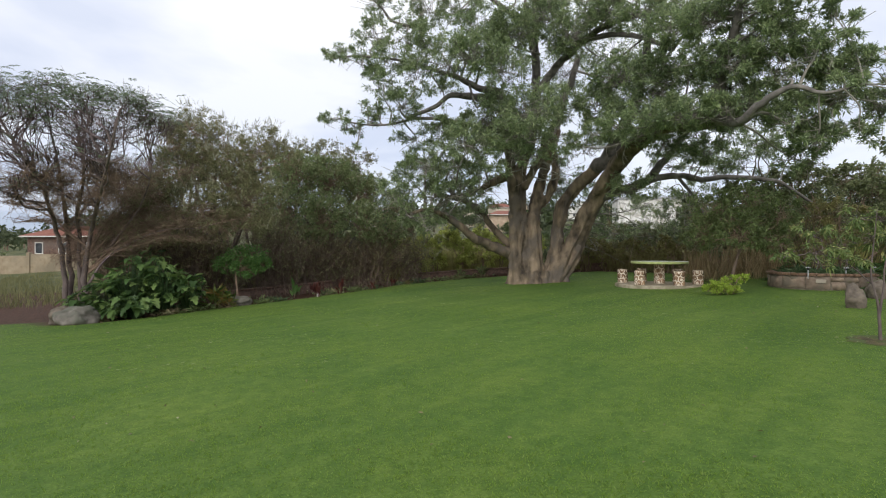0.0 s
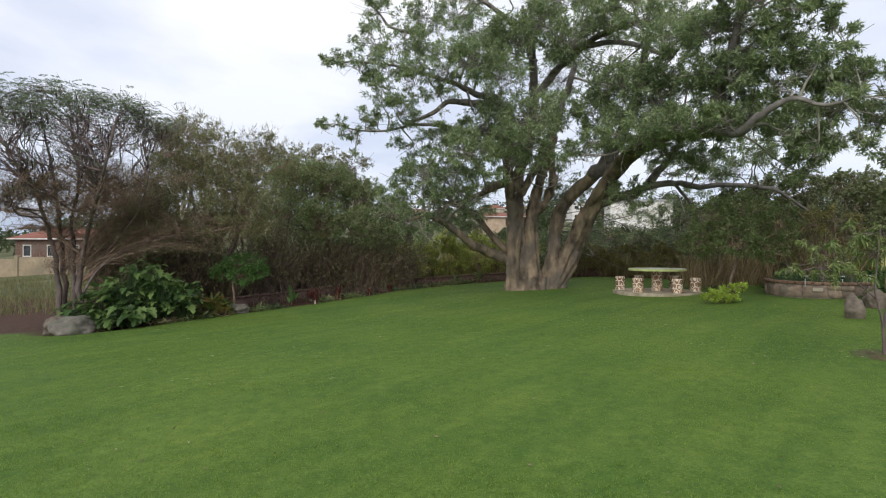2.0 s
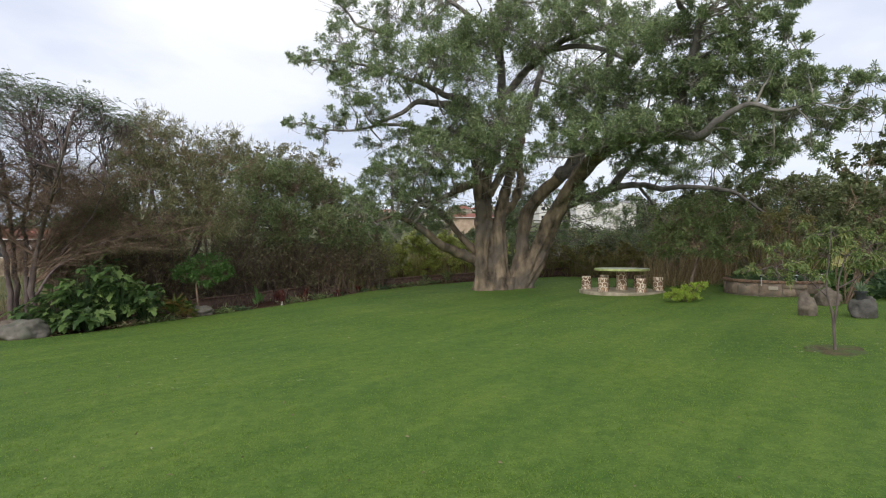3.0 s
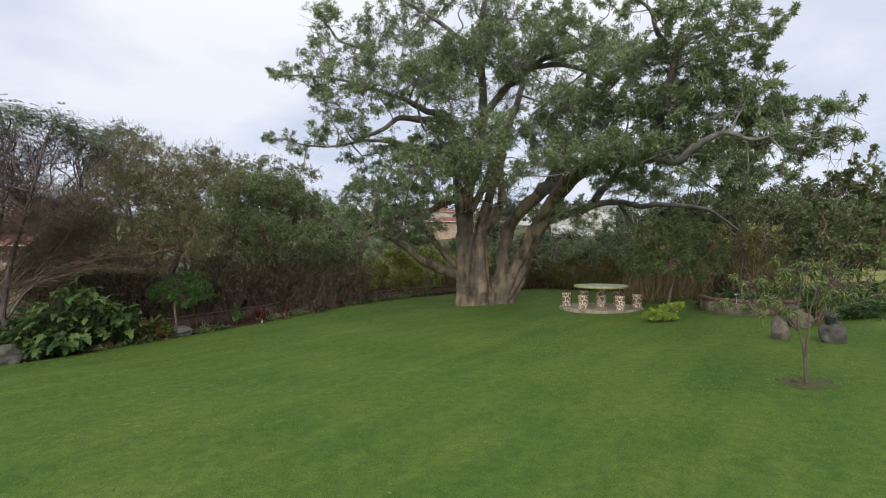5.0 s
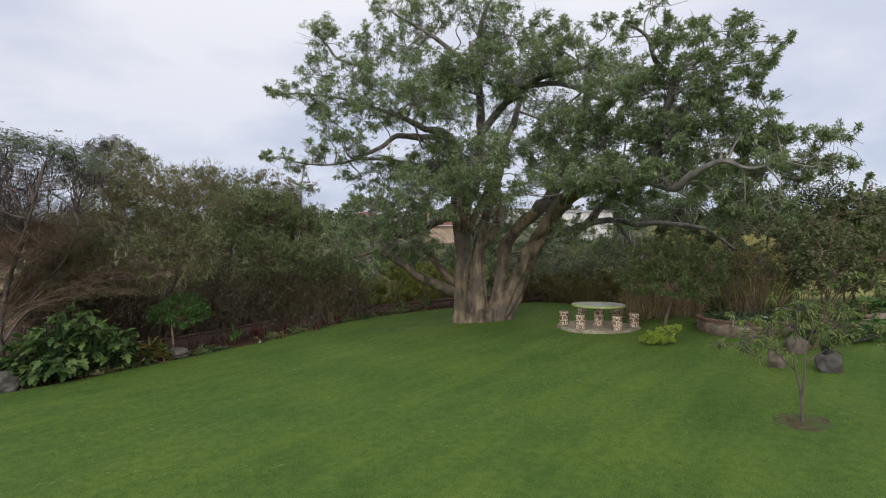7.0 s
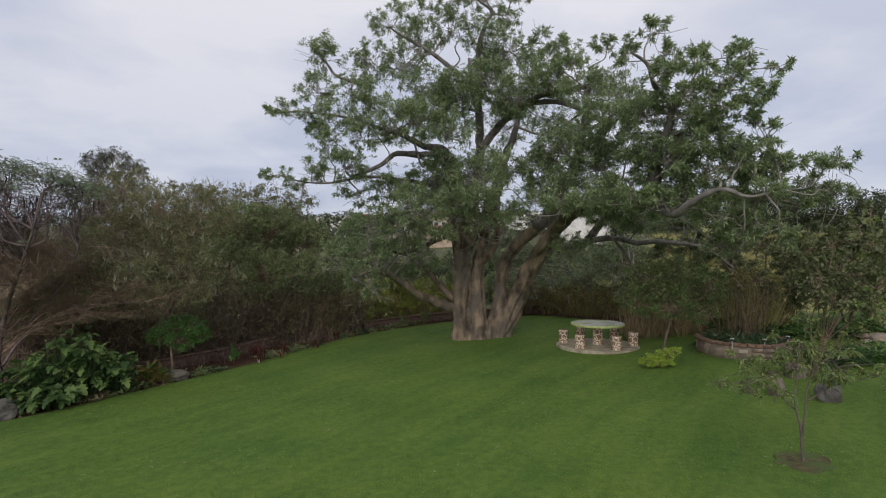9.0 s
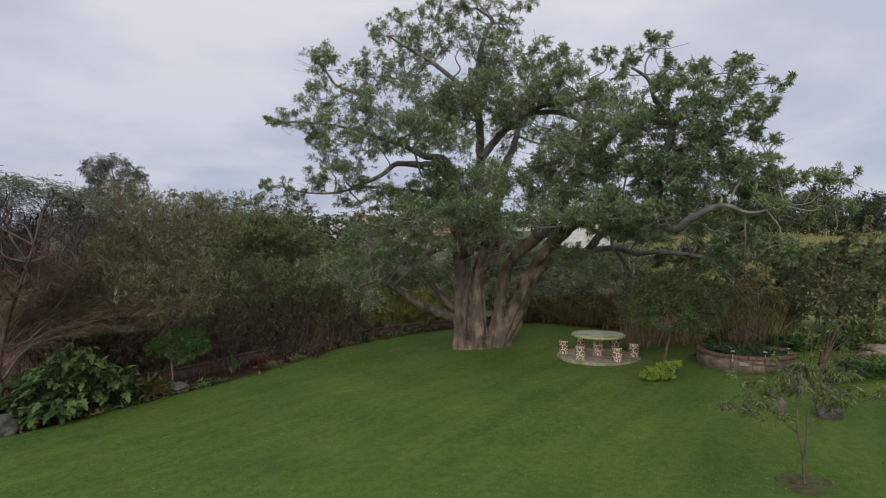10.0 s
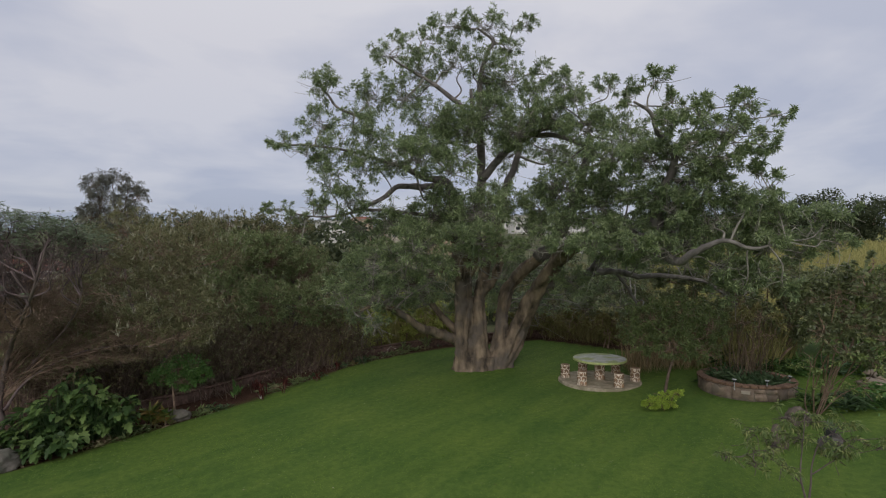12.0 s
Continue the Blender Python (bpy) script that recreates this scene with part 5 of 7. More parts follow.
def thicket():
    """Undergrowth: bushes of brown twigs with a few dry leaves."""
    for i, clump in enumerate(THICKET):
        x, y, z, r, h = clump
        g = ground_at(x, y)
        bush = thing("thicket_bush", (x, y, g), "tangled brown undergrowth of dry twigs and dull leaves", "bush", "undergrowth behind the bed")
        n = 380
        a = np.stack([x + RNG.normal(size=n) * r * 0.4, y + RNG.normal(size=n) * r * 0.35, np.full(n, g - 0.05)], -1)
        end = np.array([x, y, z]) + unit(RNG.normal(size=(n, 3)) + np.array([0, 0, 0.4])) * np.array([r, r * 0.8, h]) * RNG.uniform(0.6, 1.25, (n, 1))
        bend = a * 0.4 + end * 0.6 + RNG.normal(size=(n, 3)) * 0.15
        s = Soup()
        twigs(s, a, bend, end, 0.012, 0.004)
        k = RNG.integers(0, n, 640)
        st = bend[k] + (end[k] - bend[k]) * RNG.uniform(-0.5, 1, (640, 1))
        en = st + RNG.normal(size=(640, 3)) * 0.25
        twigs(s, st, (st + en) / 2, en, 0.006, 0.003)
        part("branchwork", s, M_TWIG_DARK, bush, kind="stuff")
        leaves = Soup()
        rosettes(leaves, en, en - st, 4, 0.11, 0.036)
        tip = end[RNG.integers(0, n, 310)] + RNG.normal(size=(310, 3)) * 0.12
        rosettes(leaves, tip, tip - np.array([x, y, z]), 7, 0.11, 0.034)
        part("foliage", leaves, M_DRY_LEAF if i % 3 else M_OLIVE_LEAF, bush)


thicket()

SKYLINE_CROWN = [
    (-9.8, 24, 5.9, 1.29, 0.57), (-8.8, 25, 6.4, 1.35, 0.59), (-7.4, 26, 6.5, 1.40, 0.62), (-5.7, 26, 6.4, 1.29, 0.62),
    (-4.2, 27, 6.3, 1.05, 0.52), (-11.3, 22, 4.6, 1.09, 0.47),
]


def skyline_trees():
    """Trees behind the thicket whose tops close the view to the west."""
    for x, y, z, r, h in SKYLINE_CROWN:
        g = ground_at(x, y)
        tree = thing("thicket_tree", (x, y, g), "slim olive-brown tree in the thicket", "tree", "trees in the thicket")
        clumps = [(x, y, z, r, h), (x - 0.5, y - 0.3, z - 0.8, r * 0.9, h * 1.2), (x + 0.5, y - 0.2, z - 1.5, r * 0.9, h * 1.3), (x, y - 0.4, z - 2.3, r * 0.9, h * 1.3)]
        nodes = stems_for(tree, (x, y), [(x, y, z - 0.2), (x - 0.4, y, z - 0.8), (x + 0.4, y, z - 1.2)], M_BARK_RED, 0.08, 0.02, 0.15)
        crown(tree, clumps, M_OLIVE_LEAF, M_TWIG_BROWN, per_area=110, count=8, length=0.12, width=0.038, nodes=nodes, bough=0.03, twig=0.008)
        spikes(tree, clumps[:2], 7, 0.34)


skyline_trees()


def back_bushes():
    """Leafy bushes beyond the low wall, between the garden and the field."""
    for i, (x, y, r, tall) in enumerate(((4.2, 29.5, 1.3, 2.0), (6.2, 28.9, 1.4, 2.2), (8.4, 28.6, 1.5, 2.3), (10.4, 27.2, 1.4, 2.2), (12.0, 24.8, 1.5, 3.2), (13.4, 22.8, 1.5, 3.5),
                                         (14.8, 21.4, 1.5, 3.5), (16.6, 20.6, 1.6, 3.5), (18.6, 19.8, 1.6, 3.3), (20.8, 19.0, 1.6, 3.2), (10.6, 20.8, 1.2, 2.2), (12.2, 19.8, 1.2, 2.4), (1.6, 30.4, 1.2, 1.5), (-2.2, 28.3, 1.4, 2.2), (-7.6, 25.6, 1.5, 3.2), (-9.8, 23.4, 1.5, 3.4), (-12.0, 21.0, 1.4, 2.4), (-46.5, 55.0, 2.2, 2.5))):
        g = ground_at(x, y)
        bush = thing("back_bush", (x, y, g), "dense dull-green bush at the garden's far edge", "bush", "bushes beyond the low wall")
        clumps = [(x + RNG.uniform(-0.6, 0.6) * r, y + RNG.uniform(-0.4, 0.4) * r, g + tall * f, r * 0.62, tall * 0.24) for f in (0.25, 0.42, 0.6, 0.62, 0.8, 0.84)]
        nodes = stems_for(bush, (x, y), [(x - 0.3 * r, y, g + tall * 0.7), (x + 0.3 * r, y, g + tall * 0.75), (x, y, g + tall * 0.5)], M_TWIG_BROWN, 0.05, 0.015, 0.2)
        crown(bush, clumps, M_HEDGE_LEAF if x > 9.5 else M_BROAD_LEAF if i % 2 else M_OLIVE_LEAF, M_TWIG_BROWN, per_area=52, count=8, length=0.145, width=0.055, nodes=nodes, bough=0.03, twig=0.008)


back_bushes()


def sunny_bushes():
    """Yellow-green bushes behind the low wall, left of the great tree."""
    for x, y, r, tall in ((-1.3, 25.2, 0.9, 2.1), (-0.2, 25.9, 0.9, 2.4), (0.9, 26.4, 0.9, 2.5), (1.9, 26.7, 0.9, 2.3), (3.0, 27.2, 0.8, 2.1), (4.6, 27.4, 0.8, 2.0), (5.9, 27.6, 0.7, 1.5), (10.3, 24.2, 0.6, 1.3), (6.9, 26.7, 0.9, 1.7), (8.0, 26.4, 0.9, 1.5), (9.1, 25.4, 0.9, 1.7), (9.9, 23.4, 0.8, 1.6)):
        g = ground_at(x, y)
        bush = thing("bush", (x, y, g), "open yellow-green bush among tall grass", "bush", "yellow-green bushes behind the bed")
        clumps = [(x + RNG.uniform(-0.7, 0.7) * r, y + RNG.uniform(-0.4, 0.4) * r, g + tall * f, r * 0.5, tall * 0.17) for f in (0.3, 0.45, 0.6, 0.7, 0.8, 0.9)]
        nodes = stems_for(bush, (x, y), [(x - 0.3 * r, y, g + tall * 0.8), (x + 0.3 * r, y, g + tall * 0.75), (x, y, g + tall * 0.5)], M_TWIG_BROWN, 0.03, 0.01, 0.2)
        crown(bush, clumps, M_YELLOW_LEAF if x < 6.5 else M_REED, M_TWIG_BROWN, per_area=150 if x < 2.5 else 110, count=7, length=0.15, width=0.055, nodes=nodes, bough=0.02, twig=0.006)


sunny_bushes()


def weeping_tree():
    """A slender tree beyond the thicket."""
    x, y = -15.0, 32.0
    tree = thing("weeping_tree", (x, y, ground_at(x, y)), "slender grey-green weeping tree beyond the garden", "tree")
    clumps = [(-16.0, 32, 8.6, 0.75, 0.7), (-15.2, 32.3, 8.9, 0.8, 0.6), (-14.2, 32, 8.3, 0.7, 0.6), (-13.6, 31.8, 7.9, 0.55, 0.6), (-15.6, 31.8, 7.6, 0.9, 0.8),
              (-14.6, 31.9, 7.2, 0.9, 0.9), (-16.2, 32, 6.8, 0.7, 0.9), (-13.8, 32, 6.7, 0.7, 0.8), (-15.0, 32, 6.0, 1.0, 0.9)]
    nodes = stems_for(tree, (x, y), [(-15.8, 32, 8.3), (-14.4, 32, 8.0), (-15.1, 32.2, 8.4)], M_BARK_RED, 0.16, 0.03)
    clumps = [(a, b, c + 0.4, d, e) for a, b, c, d, e in clumps]
    crown(tree, clumps, M_GREY_LEAF, M_TWIG_BROWN, per_area=190, count=7, length=0.15, width=0.013, nodes=nodes, bough=0.04, twig=0.008, droop=0.9)


weeping_tree()

# ---------------------------------------------------------------- the east side
SHADE_CROWN = [
    (8.2, 16.2, 3.1, 0.73, 0.56), (9, 15.8, 3.3, 0.78, 0.55), (9.9, 15.8, 2.9, 0.61, 0.61), (7.9, 16.2, 2.3, 0.63, 0.63),
    (8.5, 15.5, 2.3, 0.77, 0.60), (9.6, 15.7, 2.1, 0.61, 0.51),
]

SHADE_SKIRT = [
    (8.4, 17.6, 2.3, 0.72, 0.65), (9.2, 17.2, 2.8, 0.78, 0.63), (9.9, 16.6, 2.4, 0.75, 0.64),
]


def shade_tree():
    tree = thing("small_leafy_tree", (8.9, 16.3, ground_at(8.9, 16.3)), "low round dark-green tree with a slanting thin trunk", "tree")
    g = ground_at(8.62, 16.2)
    trunk = spline([(8.62, 16.2, g - 0.08), (8.68, 16.2, g + 0.35), (8.80, 16.18, g + 0.85), (8.92, 16.1, g + 1.35)], 6)
    s = Soup()
    tube(s, trunk, np.linspace(0.052, 0.034, len(trunk)), 9, 0.06)
    part("trunk", s, M_TWIG_DARK, tree, smooth=True)
    nodes = [np.column_stack([trunk[-4:], np.full(4, 0.034)])]
    for tip in ((8.3, 16.1, 2.7), (9.1, 15.9, 2.9), (9.7, 15.8, 2.4), (8.4, 15.8, 2.0)):
        tip = np.array(tip)
        line = spline([trunk[-1], trunk[-1] * 0.5 + tip * 0.5 + np.array([0, 0, 0.12]), tip], 5)
        s = Soup()
        tube(s, line, np.linspace(0.032, 0.012, len(line)), 7, 0.06)
        part("limb", s, M_TWIG_DARK, tree, smooth=True)
        nodes.append(np.column_stack([line, np.linspace(0.032, 0.012, len(line))])[3:])
    nodes = np.vstack(nodes)
    crown(tree, SHADE_CROWN + SHADE_SKIRT, M_SHADE_LEAF, M_TWIG_BROWN, per_area=180, count=8, length=0.10, width=0.04, nodes=nodes, bough=0.03, twig=0.007)


shade_tree()
HEDGE_RIGHT = [
    (12.5, 18.5, 4.2, 0.92, 0.72), (13.9, 18.5, 4.3, 0.92, 0.72), (14, 17.5, 3.8, 0.68, 0.68), (13.1, 18, 2.9, 0.89, 0.58),
    (13.9, 17.5, 2.7, 0.68, 0.68), (15, 17.5, 3.6, 0.87, 0.87), (15.6, 17, 3.4, 0.84, 0.84), (14.5, 17, 2.5, 0.84, 0.66),
    (14.2, 19, 2, 1.23, 0.62), (12.2, 19.6, 4.25, 0.90, 0.55), (13.4, 19.3, 4.55, 0.90, 0.50), (14.8, 18.8, 4.25, 0.90, 0.55),
    (15.8, 18.2, 3.95, 0.85, 0.55), (11.2, 20.2, 4.05, 0.90, 0.50), (16.8, 18, 3.6, 0.85, 0.60), (17.8, 17.6, 3.4, 0.85, 0.60),
    (16.4, 17.4, 2.4, 0.90, 0.60), (15.5, 17.6, 2.9, 0.90, 0.60), (17.2, 17.4, 2.8, 0.90, 0.60), (18.6, 17.2, 3, 0.90, 0.60),
    (16.2, 18.6, 3.6, 0.90, 0.60), (18.8, 17.4, 4, 0.85, 0.50), (17, 18.2, 4.2, 0.90, 0.50), (18, 18, 4.1, 0.90, 0.50),
    (19.8, 17.6, 4.1, 0.90, 0.50), (19.8, 17, 3.3, 0.90, 0.60), (19.4, 16.6, 2.2, 0.90, 0.60), (17.9, 16.9, 2, 0.90, 0.50),
]


def east_hedge():
    hedge = thing("hedge", (14.0, 18.0, ground_at(14.0, 18.0)), "tall mixed green hedge along the garden's edge", "hedge")
    nodes = stems_for(hedge, (13.8, 18.2), [(12.6, 18.4, 3.6), (13.9, 18.4, 3.8), (15.0, 17.4, 3.0), (12.4, 19.4, 4.4), (16.6, 17.8, 3.2), (13.2, 18.0, 2.4), (14.4, 17.3, 2.2)], M_TWIG_BROWN, 0.06, 0.02, 0.5)
    crown(hedge, HEDGE_RIGHT, M_HEDGE_LEAF, M_TWIG_BROWN, per_area=84, count=8, length=0.15, width=0.066, nodes=nodes, bough=0.03, twig=0.008)


east_hedge()
YOUNG_CROWN = [
    (10.1, 12.0, 2.4, 0.47, 0.41), (10.6, 11.6, 2.7, 0.50, 0.40), (11.4, 11.6, 2.4, 0.45, 0.40), (10.6, 12.0, 1.8, 0.47, 0.26),
    (11.1, 11.6, 1.9, 0.45, 0.25), (11.3, 11.4, 3.1, 0.44, 0.27), (11.9, 11.4, 2.7, 0.44, 0.37),
    (11.2, 12.0, 3.7, 0.45, 0.35), (11.7, 12.0, 4.1, 0.45, 0.40), (12.1, 12.1, 4.5, 0.40, 0.40), (12.6, 12.0, 4.4, 0.42, 0.42),
    (12.5, 12.1, 3.7, 0.45, 0.40), (13.0, 12.0, 4.0, 0.40, 0.40),
]


def young_tree():
    tree = thing("young_tree", (10.9, 12.9, ground_at(10.9, 12.9)), "thin pale-stemmed young tree with sparse yellow-green leaves", "tree")
    nodes = stems_for(tree, (10.9, 12.9), [(10.1, 12.1, 2.5), (10.7, 11.9, 3.0), (11.4, 11.7, 2.9), (11.8, 11.6, 2.8), (12.1, 12.1, 4.4), (12.7, 12.0, 4.2), (11.5, 12.0, 4.0)], M_TWIG_BROWN, 0.017, 0.006, 0.06)
    crown(tree, YOUNG_CROWN, M_SAPLING_LEAF, M_TWIG_BROWN, per_area=52, count=6, length=0.085, width=0.05, nodes=nodes, bough=0.010, twig=0.004, droop=0.3)


young_tree()
BROAD_SHRUB = [
    (10.26, 12.21, 3.97, 0.55, 0.38), (10.67, 11.86, 4.21, 0.55, 0.38), (11.17, 11.6, 4.28, 0.55, 0.38), (11.79, 11.53, 4.12, 0.60, 0.45),
    (10.56, 12.18, 3.28, 0.55, 0.38), (11.1, 11.81, 3.4, 0.60, 0.40), (11.62, 11.56, 3.18, 0.60, 0.40), (10.92, 11.94, 2.72, 0.50, 0.32),
    (11.46, 11.58, 2.51, 0.50, 0.32), (12.26, 11.48, 3.72, 0.60, 0.50), (12.39, 11.47, 2.78, 0.60, 0.40), (10.87, 11.63, 4.75, 0.16, 0.18),
    (11.35, 11.58, 4.9, 0.15, 0.20), (11.86, 11.52, 4.79, 0.18, 0.20),
]


def broad_shrub():
    x, y = 11.70, 13.60
    shrub = thing("round_leaved_shrub", (x, y, ground_at(x, y)), "tall dark shrub with rounded grey-green leaves and thin pale stems", "shrub")
    nodes = stems_for(shrub, (x, y), [c[:3] for c in BROAD_SHRUB[:6]] + [BROAD_SHRUB[9][:3]], M_CANE, 0.022, 0.009, 0.35)
    crown(shrub, BROAD_SHRUB, M_HEDGE_LEAF, M_TWIG_BROWN, per_area=105, count=7, length=0.115, width=0.072, nodes=nodes, bough=0.02, twig=0.006)


broad_shrub()
SAPLING_CROWN = [
    (5.3, 8.4, 1.7, 0.22, 0.15), (5.8, 8.4, 1.8, 0.29, 0.16), (6.2, 8.4, 1.9, 0.33, 0.18), (6.6, 8.3, 2.0, 0.32, 0.20),
    (6.9, 8.1, 1.95, 0.31, 0.16), (7.2, 8.0, 1.95, 0.29, 0.15), (7.8, 8.0, 1.9, 0.28, 0.17), (6.1, 7.9, 1.7, 0.24, 0.14),
    (7.1, 8.2, 1.7, 0.25, 0.14), (8.3, 8.1, 1.7, 0.24, 0.14), (5.7, 8.2, 1.6, 0.19, 0.12),
    (5.9, 8.6, 2.1, 0.28, 0.16), (6.4, 8.5, 2.3, 0.32, 0.18), (6.8, 8.4, 2.35, 0.28, 0.18), (7.3, 8.3, 2.2, 0.32, 0.18),
]


def sapling():
    x, y = 6.63, 8.17
    g = ground_at(x, y)
    tree = thing("sapling", (x, y, g), "young fruit tree with drooping fresh green leaves", "tree")
    nodes = []
    for rows in ([(x, y, g - 0.05, 0.031), (x - 0.02, y, g + 0.35, 0.027), (x - 0.05, y, g + 0.6, 0.022), (x - 0.16, y - 0.02, g + 1.0, 0.016), (x - 0.1, y, g + 1.5, 0.010), (x - 0.05, y, g + 2.0, 0.005)],
                 [(x - 0.02, y, g + 0.4, 0.024), (x + 0.06, y + 0.02, g + 0.8, 0.018), (x + 0.08, y, g + 1.2, 0.014), (x + 0.3, y, g + 1.6, 0.010), (x + 0.9, y - 0.1, g + 1.75, 0.005)],
                 [(x - 0.12, y, g + 0.85, 0.014), (x - 0.5, y + 0.08, g + 1.2, 0.010), (x - 1.0, y + 0.12, g + 1.35, 0.005)],
                 [(x + 0.07, y, g + 1.0, 0.014), (x + 0.6, y, g + 1.25, 0.010), (x + 1.4, y - 0.05, g + 1.4, 0.005)]):
        line = spline(rows, 5)
        s = Soup()
        tube(s, line[:, :3], line[:, 3] * 0.85, 7, 0.034)
        part("stem", s, M_BARK_RED, tree, smooth=True)
        nodes.append(line)
    crown(tree, SAPLING_CROWN, M_SAPLING_LEAF, M_BARK_RED, per_area=270, count=6, length=0.092, width=0.024, nodes=np.vstack(nodes), bough=0.012, twig=0.005, droop=0.6, rise=0.0)
    bed = disc(0.44, 0.0, 0.026, 48, 0.012, 0.2)
    for v in bed.verts:
        v.co.z += 0.04 * v.co.x + 0.015 * v.co.y
    moved(bed, (x, y, g - 0.012))
    ring = part("soil_ring", bed, M_DRY_SOIL)
    tagged(ring, "round patch of bare soil in the lawn", "soil", kind="structure")


sapling()


def table_set():
    """A round concrete table on a stone-clad pillar, six stone-clad stools, all on a round slab."""
    cx, cy = 7.28, 18.15
    g = ground_at(cx, cy)
    pad = part("paving_slab", moved(disc(1.41, -0.25, 0.055, 56, 0.02, 0.02), (cx, cy, g)), M_CONCRETE)
    tagged(pad, "round worn concrete slab under the garden table", "slab")
    floor = g + 0.055

    def clad(parent, x, y, z0, radius, tall, rows, seed):
        """A mortar drum with flat stones set into it."""
        part("drum", moved(disc(radius, 0, tall, 28, 0.015), (x, y, z0)), M_MORTAR, parent, smooth=False)
        rng = np.random.default_rng(seed)
        s = Soup()
        size = tall / rows
        cols = max(6, int(round(2 * math.pi * radius / size / 1.05)))
        around = 2 * math.pi * radius
        seeds = [((j + 0.5 * (i % 2) + rng.uniform(-0.24, 0.24)) * around / cols, (i + 0.5 + rng.uniform(-0.24, 0.24)) * size) for i in range(rows) for j in range(cols)]
        for su, sz in seeds:
            cell = [(su - size, 0.008), (su + size, 0.008), (su + size, tall - 0.008), (su - size, tall - 0.008)]
            for ou, oz in seeds:
                du, dz = (ou - su + around / 2) % around - around / 2, oz - sz
                span = math.hypot(du, dz)
                if span == 0 or span > 2.6 * size:
                    continue
                # keep the side of the seam that is nearer to this stone, less half a joint
                far = [((u - su) * du + (z - sz) * dz) / span - (span / 2 - 0.0095) for u, z in cell]
                kept = []
                for q in range(len(cell)):
                    r = (q + 1) % len(cell)
                    if far[q] <= 0:
                        kept.append(cell[q])
                    if (far[q] <= 0) != (far[r] <= 0):
                        f = far[q] / (far[q] - far[r])
                        kept.append((cell[q][0] + f * (cell[r][0] - cell[q][0]), cell[q][1] + f * (cell[r][1] - cell[q][1])))
                cell = kept
            if len(cell) < 3:
                continue
            uv = np.array(cell)
            k = len(uv)
            pts = []
            for lift, share in ((-0.01, 1.0), (0.010, 0.88)):
                w = uv.mean(0) + (uv - uv.mean(0)) * share
                a0 = w[:, 0] / radius
                pts.append(np.stack([x + (radius + lift) * np.cos(a0), y + (radius + lift) * np.sin(a0), z0 + w[:, 1]], -1))
            base = np.vstack(pts)
            kk = np.arange(k)
            s.add(base, np.stack([kk, (kk + 1) % k, (kk + 1) % k + k, kk + k], -1))
            s.f.append(np.array([kk + k]) + s.count - 2 * k)
        part("stone_cladding", s, M_CLAD_STONE, parent, "flat brown stones set in pale mortar", kind="stuff")
        part("seat" if tall < 0.6 else "cap", moved(disc(radius - 0.012, tall - 0.02, tall + 0.012, 28, 0.01), (x, y, z0)), M_CLAD_STONE, parent, "rough brown stone top")

    table = thing("garden_table", (cx, cy, floor), "round concrete garden table with a mossy yellow-green rim", "table")
    clad(table, cx, cy, floor, 0.17, 0.66, 4, 3)
    part("tabletop", moved(disc(0.90, 0.678, 0.752, 64, 0.012), (cx, cy, floor)), M_TABLETOP, table, "grey mossy round top")
    part("rim", moved(disc(0.915, 0.67, 0.745, 64, 0.015), (cx, cy, floor)), M_TABLE_RIM, table, "yellow-green painted edge")
    for k in range(6):
        a = radians(-22 + 60 * k)
        x, y = cx + 1.18 * math.cos(a), cy + 1.18 * math.sin(a)
        stool = thing("stone_stool", (x, y, floor), "round stool clad in brown stones and pale mortar", "stool", "stools round the table")
        clad(stool, x, y, floor, 0.16, 0.46, 3, 20 + k)


table_set()


